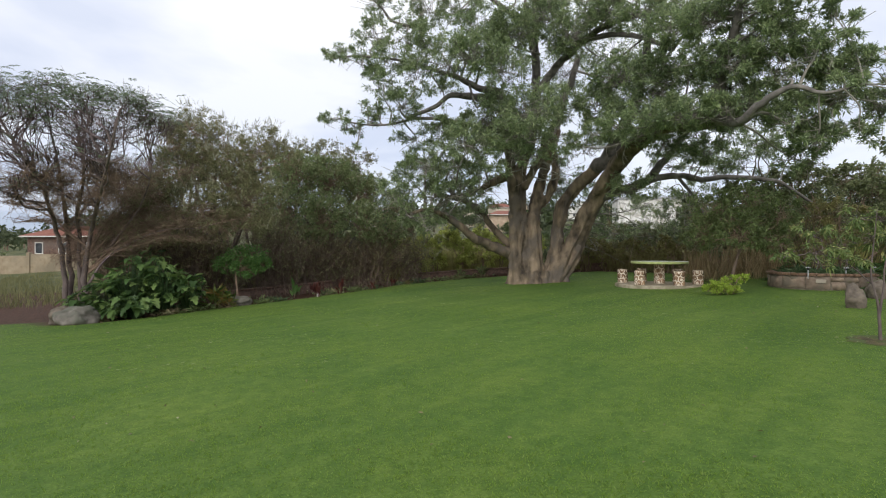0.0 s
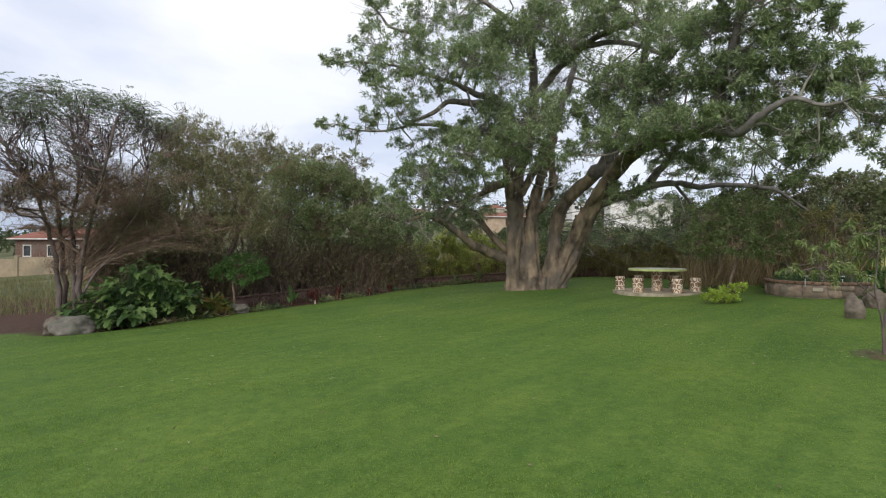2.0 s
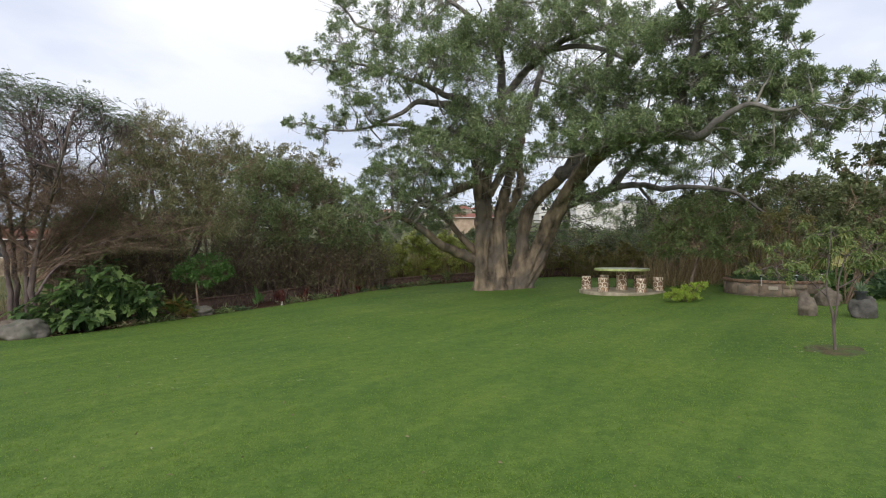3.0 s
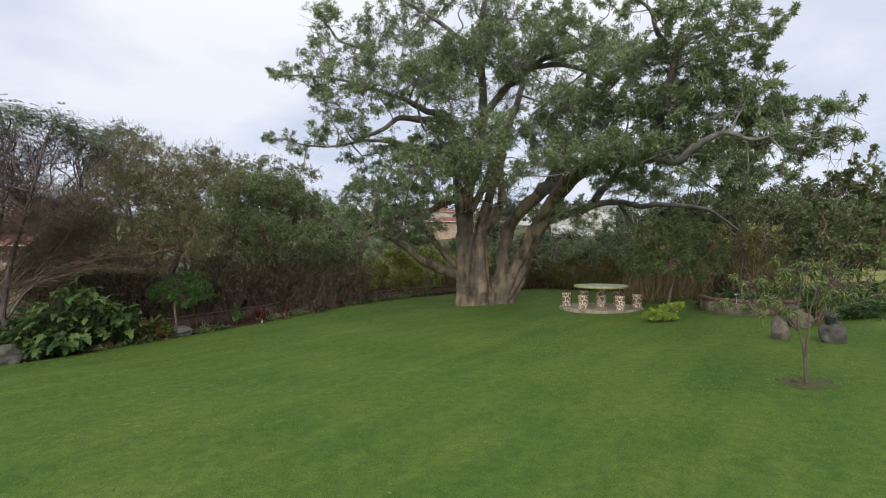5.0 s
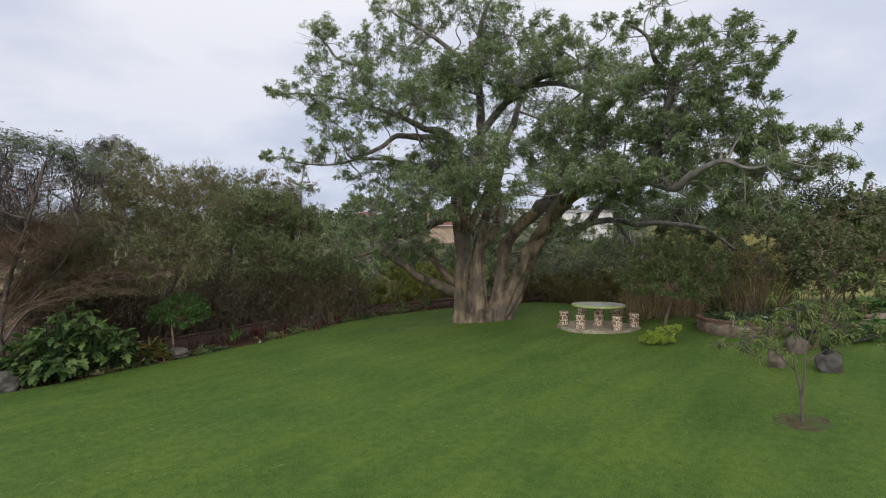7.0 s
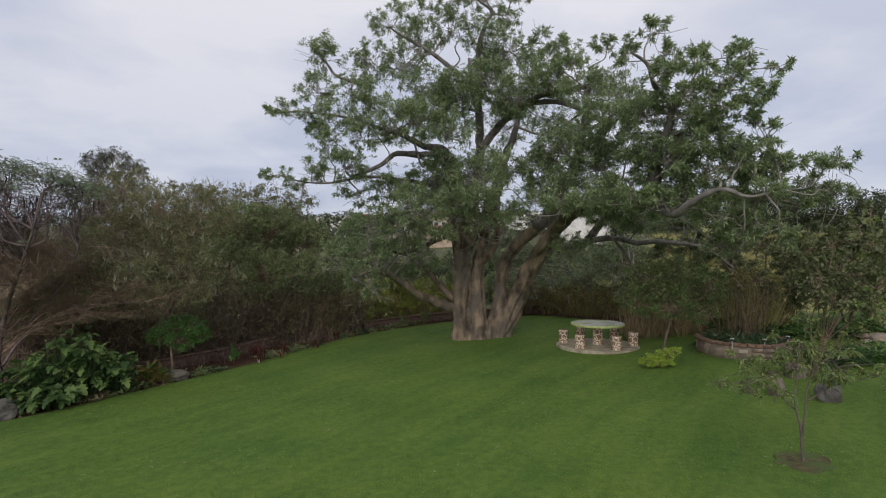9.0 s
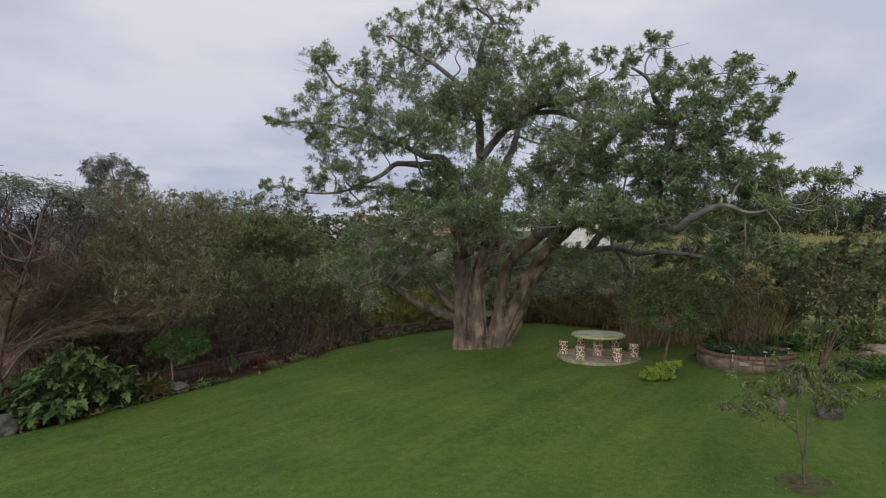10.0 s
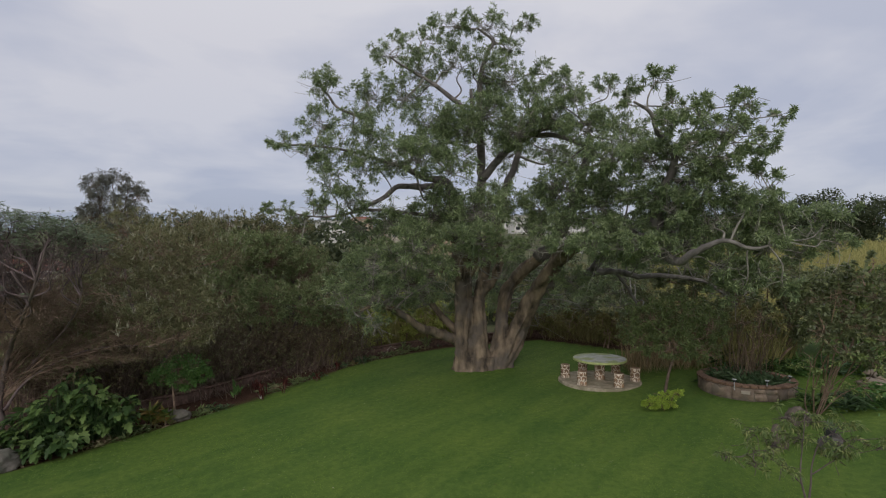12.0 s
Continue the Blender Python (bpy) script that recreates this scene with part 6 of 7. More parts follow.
def planter():
    cx, cy, r = 11.25, 16.0, 1.4
    g = ground_at(cx, cy) - 0.03
    bed = thing("round_planter", (cx, cy, g), "round raised planter of rough stones with a brick rim", "planter")
    wall = bmesh.new()
    sides = 60
    rings = [(r - 0.03, -0.15), (r - 0.03, 0.36), (r - 0.24, 0.36), (r - 0.24, -0.15)]
    vs = [[wall.verts.new((q * math.cos(2 * math.pi * k / sides), q * math.sin(2 * math.pi * k / sides), z)) for k in range(sides)] for q, z in rings]
    for a, b in zip(vs, vs[1:]):
        for k in range(sides):
            wall.faces.new((a[k], a[(k + 1) % sides], b[(k + 1) % sides], b[k]))
    part("wall", moved(wall, (cx, cy, g)), M_WALL_MORTAR, bed, "mortar core of the wall")
    part("soil", moved(disc(r - 0.22, 0.0, 0.30, 40, 0.03), (cx, cy, g)), M_SOIL, bed)
    rng = np.random.default_rng(11)
    # broad flat stones, cut to a crazy joint
    a = 0.0
    while a < 2 * math.pi - 0.05:
        w = min(rng.uniform(0.28, 0.66), (2 * math.pi - a) * r)
        lean, split = rng.uniform(-0.07, 0.07), rng.uniform(0.14, 0.24)
        tall = rng.uniform(0, 1) < 0.45
        for z0, z1 in (((0.0, 0.355),) if tall else ((0.0, split), (split, 0.355))):
            m0, m1 = lean * (z0 / 0.35 - 0.5), lean * (z1 / 0.35 - 0.5)
            corners = [(0.012 + m0, z0 + 0.012), (w * 0.5, z0 + 0.006), (w - 0.012 + m0, z0 + 0.012), (w - 0.012 + m1, z1 - 0.012), (w * 0.5, z1 - 0.006 - rng.uniform(0, 0.02)), (0.012 + m1, z1 - 0.012)]
            s = Soup()
            k = len(corners)
            mid = (w / 2, (z0 + z1) / 2)
            pts = []
            for q, f in ((r - 0.06, 1.0), (r - 0.018, 1.0), (r - 0.006, 0.965)):
                for c0, c1 in corners:
                    t = a + (mid[0] + (c0 - mid[0]) * f) / r
                    pts.append((cx + q * math.cos(t), cy + q * math.sin(t), g + mid[1] + (c1 - mid[1]) * f))
            kk = np.arange(k)
            s.add(pts, np.vstack([np.stack([kk + o, (kk + 1) % k + o, (kk + 1) % k + k + o, kk + k + o], -1) for o in (0, k)]))
            s.f.append(np.array([kk + 2 * k]))
            part("stone", s, M_WALL_STONE, bed)
        a += w / r
    n = 40
    brick = None
    for k in range(n):
        a = 2 * math.pi * k / n
        if brick is None:
            bm = box(-0.145, 0.135, -0.099, 0.099, 0, 0.075, 0.012)
            brick = bpy.data.meshes.new("brick")
            bm.to_mesh(brick)
            bm.free()
            brick.materials.append(M_RIM_BRICK)
        ob = new("brick", brick)
        ob.parent = bed
        ob.matrix_basis = Matrix.Translation(((r - 0.12) * math.cos(a), (r - 0.12) * math.sin(a), 0.362 + rng.uniform(-0.004, 0.006))) @ Euler((rng.uniform(-0.03, 0.03), rng.uniform(-0.03, 0.03), a + rng.uniform(-0.03, 0.03))).to_matrix().to_4x4()
    # a pale plaque on the wall
    a = math.atan2(14.7 - cy, 10.3 - cx)
    plaque = box(-0.02, 0.02, -0.12, 0.12, 0.18, 0.28, 0.01)
    bmesh.ops.transform(plaque, matrix=Matrix.Translation((cx + (r + 0.012) * math.cos(a), cy + (r + 0.012) * math.sin(a), g)) @ Euler((0, 0, a)).to_matrix().to_4x4(), verts=plaque.verts)
    tagged(part("wall_plaque", plaque, M_PLASTER), "small pale plate fixed to the stone planter wall", "plaque")
    # strap-leaved lilies
    for q in range(26):
        rr, a = 1.0 * math.sqrt(rng.uniform(0, 1)), rng.uniform(0, 2 * math.pi)
        x, y = cx + rr * math.cos(a), cy + rr * math.sin(a)
        lily = thing("lily_plant", (x, y, g + 0.29), "clump of dark green strap leaves in the planter", "plant", "lilies in the planter")
        s = Soup()
        k = 22
        way = unit(np.stack([rng.normal(size=k), rng.normal(size=k), rng.uniform(0.5, 1.8, k)], -1))
        p = np.array([x, y, g + 0.29]) + rng.normal(size=(k, 3)) * np.array([0.03, 0.03, 0.0])
        blades(s, p, way, rng.uniform(0.45, 0.92, k), 0.06, 0.5, 0.2)
        part("foliage", s, M_STRAP_LEAF, lily)
    # a bundle of dry canes and a small tree in the planter
    tree = thing("cane_shrub", (11.9, 16.6, g + 0.29), "shrub of upright dry brown canes with thin leaves", "shrub")
    s = Soup()
    k = 90
    a = np.stack([11.7 + rng.normal(size=k) * 0.35, 16.6 + rng.normal(size=k) * 0.3, np.full(k, g + 0.2)], -1)
    e = a + np.stack([rng.normal(size=k) * 0.3, rng.normal(size=k) * 0.3, rng.uniform(0.9, 2.2, k)], -1)
    twigs(s, a, (a + e) / 2 + rng.normal(size=(k, 3)) * 0.05, e, 0.012, 0.005)
    part("cane_growth", s, M_CANE, tree, kind="stuff")
    nodes = stems_for(tree, (11.9, 16.7), [(11.5, 16.4, 2.7), (12.2, 16.6, 2.9), (11.9, 16.9, 2.6)], M_CANE, 0.035, 0.015, 0.05)
    crown(tree, [(11.4, 16.4, 2.9, 0.5, 0.4), (12.2, 16.5, 3.1, 0.55, 0.45), (11.9, 17.0, 2.8, 0.5, 0.4), (12.5, 16.3, 2.5, 0.4, 0.4)], M_REED, M_TWIG_BROWN, per_area=70, count=6, length=0.16, width=0.03, nodes=nodes, bough=0.02, droop=0.4)
    # two small steel garden lights
    for x, y in ((10.14, 14.98), (11.0, 14.72), (12.1, 15.15)):
        light = thing("solar_light", (x, y, g + 0.3), "small steel solar garden light on a spike", "garden light", "solar lights in the planter")
        part("post", moved(disc(0.012, 0.0, 0.24, 8, 0.002), (x, y, g + 0.3)), M_STEEL, light)
        part("lens", moved(disc(0.035, 0.24, 0.29, 14, 0.004), (x, y, g + 0.3)), M_GLASS_DARK, light)
        part("cap", moved(disc(0.06, 0.29, 0.32, 18, 0.008), (x, y, g + 0.3)), M_STEEL, light)


planter()


def rocks():
    spots = (
        ("boulder", (-9.66, 14.25), (0.43, 0.34, 0.29), 1.0, M_BOULDER, "large pale grey boulder at the edge of the bed", 10),
        ("boulder", (-10.2, 14.5), (0.30, 0.25, 0.30), 2.3, M_WARM_ROCK, "small brownish rock beside the boulder", 40),
        ("boulder", (-6.55, 17.35), (0.36, 0.26, 0.2), 3.1, M_BOULDER, "flat grey rock at the foot of a small tree", 0),
        ("standing_stone", (8.86, 11.6), (0.17, 0.17, 0.32), 5.7, M_WARM_ROCK, "upright grey-brown stone on the lawn", 0),
        ("standing_stone", (10.4, 12.85), (0.27, 0.25, 0.28), 6.9, M_WARM_ROCK, "rounded brown stone behind another on the lawn", 20),
        ("boulder", (9.66, 10.98), (0.23, 0.22, 0.29), 7.4, M_DARK_ROCK, "round dark boulder with a potted plant on it", 0),
        ("boulder", (15.2, 15.4), (0.42, 0.36, 0.15), 8.8, M_TAN_ROCK, "flat brown rock among a small rockery", 15),
        ("boulder", (16.1, 15.9), (0.62, 0.45, 0.18), 9.1, M_TAN_ROCK, "broad tan rock in a small rockery", 30),
    )
    for name, (x, y), size, seed, mat, label, turn in spots:
        ob = part(name, rock_shape((x, y, ground_at(x, y) + 0.42 * size[2]), size, seed, turn=turn), mat, smooth=True)
        tagged(ob, label, "rock", "garden rocks")


rocks()


def potted_agave():
    x, y = 9.60, 10.98
    g = ground_at(x, y) + 0.35
    pot = thing("potted_agave", (x, y, g), "spiky pale-green plant in a dark pot on a boulder", "potted plant")
    bm = bmesh.new()
    sides, rings = 26, [(0.085, 0.0), (0.092, 0.03), (0.105, 0.16), (0.118, 0.175), (0.118, 0.21), (0.098, 0.21), (0.095, 0.175)]
    vs = [[bm.verts.new((q * math.cos(2 * math.pi * k / sides), q * math.sin(2 * math.pi * k / sides), z)) for k in range(sides)] for q, z in rings]
    for a, b in zip(vs, vs[1:]):
        for k in range(sides):
            bm.faces.new((a[k], a[(k + 1) % sides], b[(k + 1) % sides], b[k]))
    bm.faces.new(vs[0][::-1])
    part("pot", moved(bm, (x, y, g)), M_POT, pot, "dark glazed pot", smooth=True)
    part("soil", moved(disc(0.096, 0.13, 0.18, 20, 0.01), (x, y, g)), M_SOIL, pot)
    s = Soup()
    k = 26
    way = unit(np.stack([RNG.normal(size=k), RNG.normal(size=k), RNG.uniform(0.4, 2.2, k)], -1))
    blades(s, np.tile([[x, y, g + 0.17]], (k, 1)), way, RNG.uniform(0.2, 0.36, k), 0.04, 0.05, 0.4)
    part("foliage", s, M_AGAVE, pot, "pale green spiky leaves")


potted_agave()


def lime_shrub():
    x, y = 7.72, 14.7
    g = ground_at(x, y)
    bush = thing("lime_shrub", (x, y, g), "low bright lime-green shrub on the lawn", "shrub")
    clumps = [(x - 0.36, y, g + 0.17, 0.24, 0.15), (x - 0.12, y - 0.10, g + 0.19, 0.27, 0.16), (x + 0.14, y - 0.05, g + 0.17, 0.25, 0.14), (x + 0.24, y, g + 0.40, 0.22, 0.13), (x + 0.46, y, g + 0.45, 0.18, 0.10), (x + 0.02, y + 0.1, g + 0.36, 0.16, 0.11), (x - 0.32, y + 0.05, g + 0.29, 0.16, 0.09)]
    nodes = stems_for(bush, (x, y), [(x - 0.25, y, g + 0.3), (x + 0.2, y, g + 0.45), (x + 0.4, y, g + 0.5)], M_TWIG_BROWN, 0.02, 0.008, 0.05)
    crown(bush, clumps, M_LIME_LEAF, M_TWIG_BROWN, per_area=1150, count=8, length=0.060, width=0.026, rise=0.6, nodes=nodes, bough=0.01, twig=0.004)


lime_shrub()


def broad_leaved_band():
    """Lush low plants along the foot of the eastern hedge."""
    rng = np.random.default_rng(29)
    for x, y, r, tall in ((13.2, 17.2, 0.6, 1.0), (14.2, 17.0, 0.6, 1.1), (15.2, 16.9, 0.6, 1.0), (16.2, 16.8, 0.7, 1.1), (17.3, 16.8, 0.7, 1.1), (12.6, 18.4, 0.6, 1.3), (18.4, 16.9, 0.7, 1.2), (13.7, 18.2, 0.7, 1.4), (11.7, 13.7, 0.6, 0.9), (12.5, 13.5, 0.6, 1.0), (13.3, 13.5, 0.6, 0.9), (14.1, 13.8, 0.7, 1.0)):
        g = ground_at(x, y) - 0.04
        plant = thing("broad_leaved_plant", (x, y, g), "lush low plant with long arching green leaves", "plant", "plants at the foot of the hedge")
        s = Soup()
        n = 130
        root = np.stack([x + rng.normal(size=n) * r * 0.4, y + rng.normal(size=n) * r * 0.4, g + rng.uniform(0, 0.5 * tall, n)], -1)
        way = np.stack([rng.normal(size=n), rng.normal(size=n), rng.uniform(0.4, 1.8, n)], -1)
        blades(s, root, way, tall * rng.uniform(0.35, 0.6, n), 0.075, 0.5, 0.25)
        part("foliage", s, (M_BIG_LEAF, M_STRAP_LEAF, M_BRIGHT_LEAF)[int(rng.integers(0, 3))], plant)


broad_leaved_band()

# ---------------------------------------------------------------- the flower bed


def lobed_leaves(soup, pos, way, size):
    """Broad drooping lobed leaves, each a small folded sheet."""
    n = len(pos)
    way = unit(way)
    side = unit(np.cross(way, np.array([0, 0, 1.0]) + RNG.normal(size=(n, 3)) * 0.25))
    up = np.cross(side, way)
    half = [(-0.25, 0.26, 0.04), (-0.02, 0.27, 0.06), (0.10, 0.52, 0.06), (0.25, 0.29, 0.07), (0.50, 0.42, 0.02), (0.55, 0.20, 0.04), (0.82, 0.20, -0.06)]
    outline = [(-0.08, 0.0, 0.0)] + half + [(1.05, 0.0, -0.2)] + [(a, -b, c) for a, b, c in half[::-1]] + [(0.35, 0.0, -0.04)]
    size = size[:, None]
    verts = np.stack([pos + way * size * a + side * size * b + up * size * c for a, b, c in outline], 1).reshape(-1, 3)
    base = np.arange(n)[:, None] * 17
    tris = np.concatenate([base + np.array([[k, (k + 1) % 16, 16]]) for k in range(16)])
    soup.add(verts, tris)


def lobed_plants():
    for x, y, spread, tall, count in ((-8.9, 15.4, 0.6, 1.8, 60), (-8.2, 15.75, 0.6, 1.7, 60), (-9.6, 15.5, 0.55, 1.25, 46), (-7.6, 16.1, 0.5, 1.15, 44), (-8.55, 15.0, 0.5, 0.8, 36), (-9.1, 14.85, 0.4, 0.5, 26), (-10.4, 15.5, 0.45, 0.75, 30), (-8.8, 16.3, 0.65, 2.0, 50)):
        g = ground_at(x, y)
        plant = thing("lobed_leaf_plant", (x, y, g), "lush plant with large lobed green leaves", "plant", "large-leaved plants in the bed")
        count = int(count * 2.3)
        a = RNG.uniform(0, 2 * np.pi, count)
        rr = np.sqrt(RNG.uniform(0.02, 1, count)) * spread
        end = np.stack([x + rr * np.cos(a), y + rr * np.sin(a), g + tall * RNG.uniform(0.35, 1.0, count) * (1 - 0.35 * (rr / spread) ** 2)], -1)
        root = np.stack([x + 0.15 * rr * np.cos(a), y + 0.15 * rr * np.sin(a), np.full(count, g - 0.03)], -1)
        stalks = Soup()
        twigs(stalks, root, root * 0.5 + end * 0.5 + np.array([0, 0, 0.08]), end, 0.014, 0.007)
        part("stalkwork", stalks, M_STRAP_LEAF, plant, kind="stuff")
        s = Soup()
        way = np.stack([np.cos(a), np.sin(a) - 0.35, np.full(count, -0.35)], -1) + RNG.normal(size=(count, 3)) * 0.5
        lobed_leaves(s, end, way, RNG.uniform(0.11, 0.31, count))
        part("foliage", s, M_BIG_LEAF, plant)


lobed_plants()


def bed_plants():
    # a small glossy tree
    x, y = -6.7, 17.55
    g = ground_at(x, y)
    tree = thing("small_glossy_tree", (x, y, g), "small tree with glossy bright green leaves", "tree")
    nodes = stems_for(tree, (x, y), [(x + 0.12, y, g + 1.45)], M_TWIG_BROWN, 0.045, 0.02, 0.02)
    crown(tree, [(x - 0.35, y, g + 1.3, 0.4, 0.32), (x + 0.1, y, g + 1.5, 0.5, 0.38), (x + 0.6, y, g + 1.6, 0.45, 0.36), (x + 0.3, y - 0.2, g + 1.2, 0.45, 0.3), (x + 0.85, y, g + 1.35, 0.3, 0.25)],
          M_BRIGHT_LEAF, M_TWIG_BROWN, per_area=420, count=6, length=0.11, width=0.036, nodes=nodes, bough=0.02, twig=0.005)
    # bright, red and striped leaves along the edge
    for name, x, y, tall, mat, count, label in (
            ("croton", -7.05, 16.70, 1.0, M_CROTON_LEAF, 44, "croton with yellow, orange and green leaves"),
            ("croton", -6.7, 16.85, 0.8, M_CROTON_LEAF, 34, "croton with yellow, orange and green leaves"),
            ("leafy_clump", -7.5, 16.35, 0.35, M_STRAP_LEAF, 60, "low clump of dark green strap leaves"),
            ("leafy_clump", -7.9, 16.05, 0.35, M_STRAP_LEAF, 60, "low clump of dark green strap leaves"),
            ("canna", -5.34, 19.37, 0.85, M_BRIGHT_LEAF, 18, "upright canna with broad light green leaves"),
            ("cordyline", -4.30, 18.75, 0.75, M_RED_LEAF, 30, "dark red spiky-leaved plant in the bed"),
            ("cordyline", -3.72, 19.5, 0.8, M_RED_LEAF, 22, "dark red spiky-leaved plant in the bed"),
            ("cordyline", -4.75, 19.9, 0.6, M_RED_LEAF, 34, "dark red spiky-leaved plant in the bed"),
            ("cordyline", -2.75, 20.9, 0.45, M_RED_LEAF, 24, "low dark red plant in the bed"),
            ("cordyline", -2.1, 22.7, 0.5, M_RED_LEAF, 24, "low dark red plant in the bed"),
            ("leafy_clump", -1.5, 23.2, 0.3, M_REED, 26, "small tuft of pale dry leaves"),
            ("leafy_clump", 0.8, 25.4, 0.7, M_SHADE_LEAF, 40, "dark leafy plant by the low wall"),
            ("leafy_clump", 1.9, 25.9, 0.8, M_SHADE_LEAF, 40, "dark leafy plant by the low wall")):
        g = ground_at(x, y) - 0.03
        plant = thing(name, (x, y, g), label, "plant", "plants in the flower bed")
        s = Soup()
        root = np.stack([x + RNG.normal(size=count) * 0.06, y + RNG.normal(size=count) * 0.06, g + tall * RNG.uniform(0.0, 0.45, count)], -1)
        rise = 3.2 if name in ("cordyline", "canna") else 1.0
        way = np.stack([RNG.normal(size=count), RNG.normal(size=count), rise * RNG.uniform(0.6, 2.4, count)], -1)
        wide = 0.11 if name in ("canna", "croton") else 0.045
        blades(s, root, way, tall * RNG.uniform(0.4, 0.75, count), wide, 0.25, 0.25)
        part("foliage", s, mat, plant)
        st = Soup()
        tube(st, [(x, y, g - 0.03), (x + 0.01, y, g + tall * 0.3), (x, y, g + tall * 0.55)], [0.02, 0.016, 0.008], 6)
        part("stem", st, M_TWIG_BROWN, plant)
    # low growth and dead leaves that cover the bed's soil
    rng = np.random.default_rng(17)
    for q in range(34):
        t = rng.uniform(0, 1)
        x = -9.5 + 12.0 * t
        y = float(edge_y(x)) + rng.uniform(0.25, 1.25)
        g = ground_at(x, y) - 0.05
        kind = q % 4
        plant = thing("ground_cover", (x, y, g), ("low dark green leafy plant in the bed", "low tuft of dry brown leaves in the bed")[kind == 3], "plant", "low plants covering the bed")
        s = Soup()
        n = 60
        root = np.stack([x + rng.normal(size=n) * 0.16, y + rng.normal(size=n) * 0.16, g + rng.uniform(0, 0.14, n)], -1)
        way = np.stack([rng.normal(size=n), rng.normal(size=n), rng.uniform(0.1, 1.2, n)], -1)
        blades(s, root, way, rng.uniform(0.12, 0.32, n), 0.05, 0.35, 0.25)
        part("foliage", s, (M_SHADE_LEAF, M_STRAP_LEAF, M_BROAD_LEAF, M_DRY_LEAF)[kind], plant)
    marker = part("marker_stake", box(-4.44, -4.385, 18.98, 19.02, ground_at(-4.4, 19) - 0.05, ground_at(-4.4, 19) + 0.2, 0.008), M_WHITE)
    tagged(marker, "short pale stake stuck in the bed", "stake")


bed_plants()


def low_wall():
    """A low dark brick kerb that backs the bed."""
    wall = thing("low_wall", (-1.0, 24.5, ground_at(-1.0, 24.5)), "low dark red-brown brick wall behind the bed", "wall", kind="structure")
    line = spline([(-9.0, 17.9), (-6.9, 19.3), (-5.4, 20.9), (-3.9, 22.9), (-2.0, 24.3), (0.6, 25.7), (3.0, 26.5), (6.0, 27.0), (9.0, 27.0)], 8)
    way = unit(np.gradient(line, axis=0))
    side = np.stack([-way[:, 1], way[:, 0]], -1)
    for name, half, z0, z1 in (("courses", 0.11, -0.2, 0.30), ("coping", 0.135, 0.302, 0.36)):
        rings = []
        for p, n in zip(line, side):
            z = ground_at(*p)
            rings += [(*(p - n * half), z + z0), (*(p - n * half), z + z1), (*(p + n * half), z + z1), (*(p + n * half), z + z0)]
        s = Soup()
        k = len(line)
        i, j = np.meshgrid(np.arange(k - 1), np.arange(4), indexing="ij")
        j2 = (j + 1) % 4
        s.add(rings, np.stack([i * 4 + j, (i + 1) * 4 + j, (i + 1) * 4 + j2, i * 4 + j2], -1).reshape(-1, 4))
        s.f.append(np.array([[0, 1, 2, 3], [4 * k - 1, 4 * k - 2, 4 * k - 3, 4 * k - 4]]))
        part(name, s, M_DARK_BRICK, wall)


low_wall()

# ---------------------------------------------------------------- reeds, field and town


def tall_grass(name, label, mat, x0, x1, y_low, y_high, count, tall, wide, category="grass", where=None):
    s = Soup()
    x = RNG.uniform(x0, x1, count)
    t = RNG.uniform(0, 1, count)
    y = y_low(x) + t * (y_high(x) - y_low(x))
    keep = np.array([noise.noise((a * 0.5, b * 0.5, 9)) for a, b in zip(x, y)]) > -0.25
    if where:
        keep &= where(x, y)
    x, y = x[keep], y[keep]
    k = len(x)
    root = np.stack([x, y, height(x, y) - 0.05], -1)
    way = np.stack([RNG.normal(size=k) * 0.22, RNG.normal(size=k) * 0.22, np.ones(k)], -1)
    blades(s, root, way, tall * RNG.uniform(0.5, 1.15, k), wide, 0.12, 0.2, 0.35)
    ob = part(name, s, mat)
    tagged(ob, label, category, kind="stuff")


tall_grass("reeds", "tall dry brownish reeds behind the garden table", M_REED_DARK, 6.8, 17.0, lambda x: edge_y(x) + 0.5, lambda x: edge_y(x) + 4.5, 7000, 1.35, 0.03)
tall_grass("verge_grass", "rough olive-yellow grass before the boundary wall", M_VERGE, -34, -11.5, lambda x: np.maximum(edge_y(x) + 4.5, 17.5), lambda x: 44 + 0 * x, 15000, 0.5, 0.03)
tall_grass("back_grass", "tall yellow-green grass behind the low wall", M_FIELD_GRASS, -3.0, 4.5, lambda x: edge_y(x) + 2.0, lambda x: edge_y(x) + 6.0, 5000, 1.9, 0.04)
tall_grass("bed_reeds", "dry yellow-green grass among the undergrowth", M_FIELD_GRASS, -2.5, 4.5, lambda x: edge_y(x) + 1.4, lambda x: edge_y(x) + 3.5, 3000, 1.0, 0.03)
tall_grass("yellow_reeds", "tall pale yellow-green reeds at the foot of the hedge", M_FIELD_GRASS, 12.1, 14.2, lambda x: 17.5 + 0 * x, lambda x: 18.5 + 0 * x, 420, 2.3, 0.03)
tall_grass("dry_canes", "upright tan dry canes behind the small tree", M_CANE_LEAF, 8.6, 12.0, lambda x: 18.6 + 0 * x, lambda x: 19.8 + 0 * x, 700, 1.6, 0.026)
tall_grass("field_grass", "tall yellow-green grass on the rising field", M_FIELD_GRASS, 14, 62, lambda x: 29 + 0 * x, lambda x: 62 + 0 * x, 30000, 1.2, 0.07, where=lambda x, y: x > 0.53 * y)
tall_grass("scrub_grass", "rough dull grass on the hillside", M_VERGE, -14, 34, lambda x: 31 + 0 * x, lambda x: 62 + 0 * x, 14000, 1.1, 0.07, where=lambda x, y: x <= 0.56 * y)
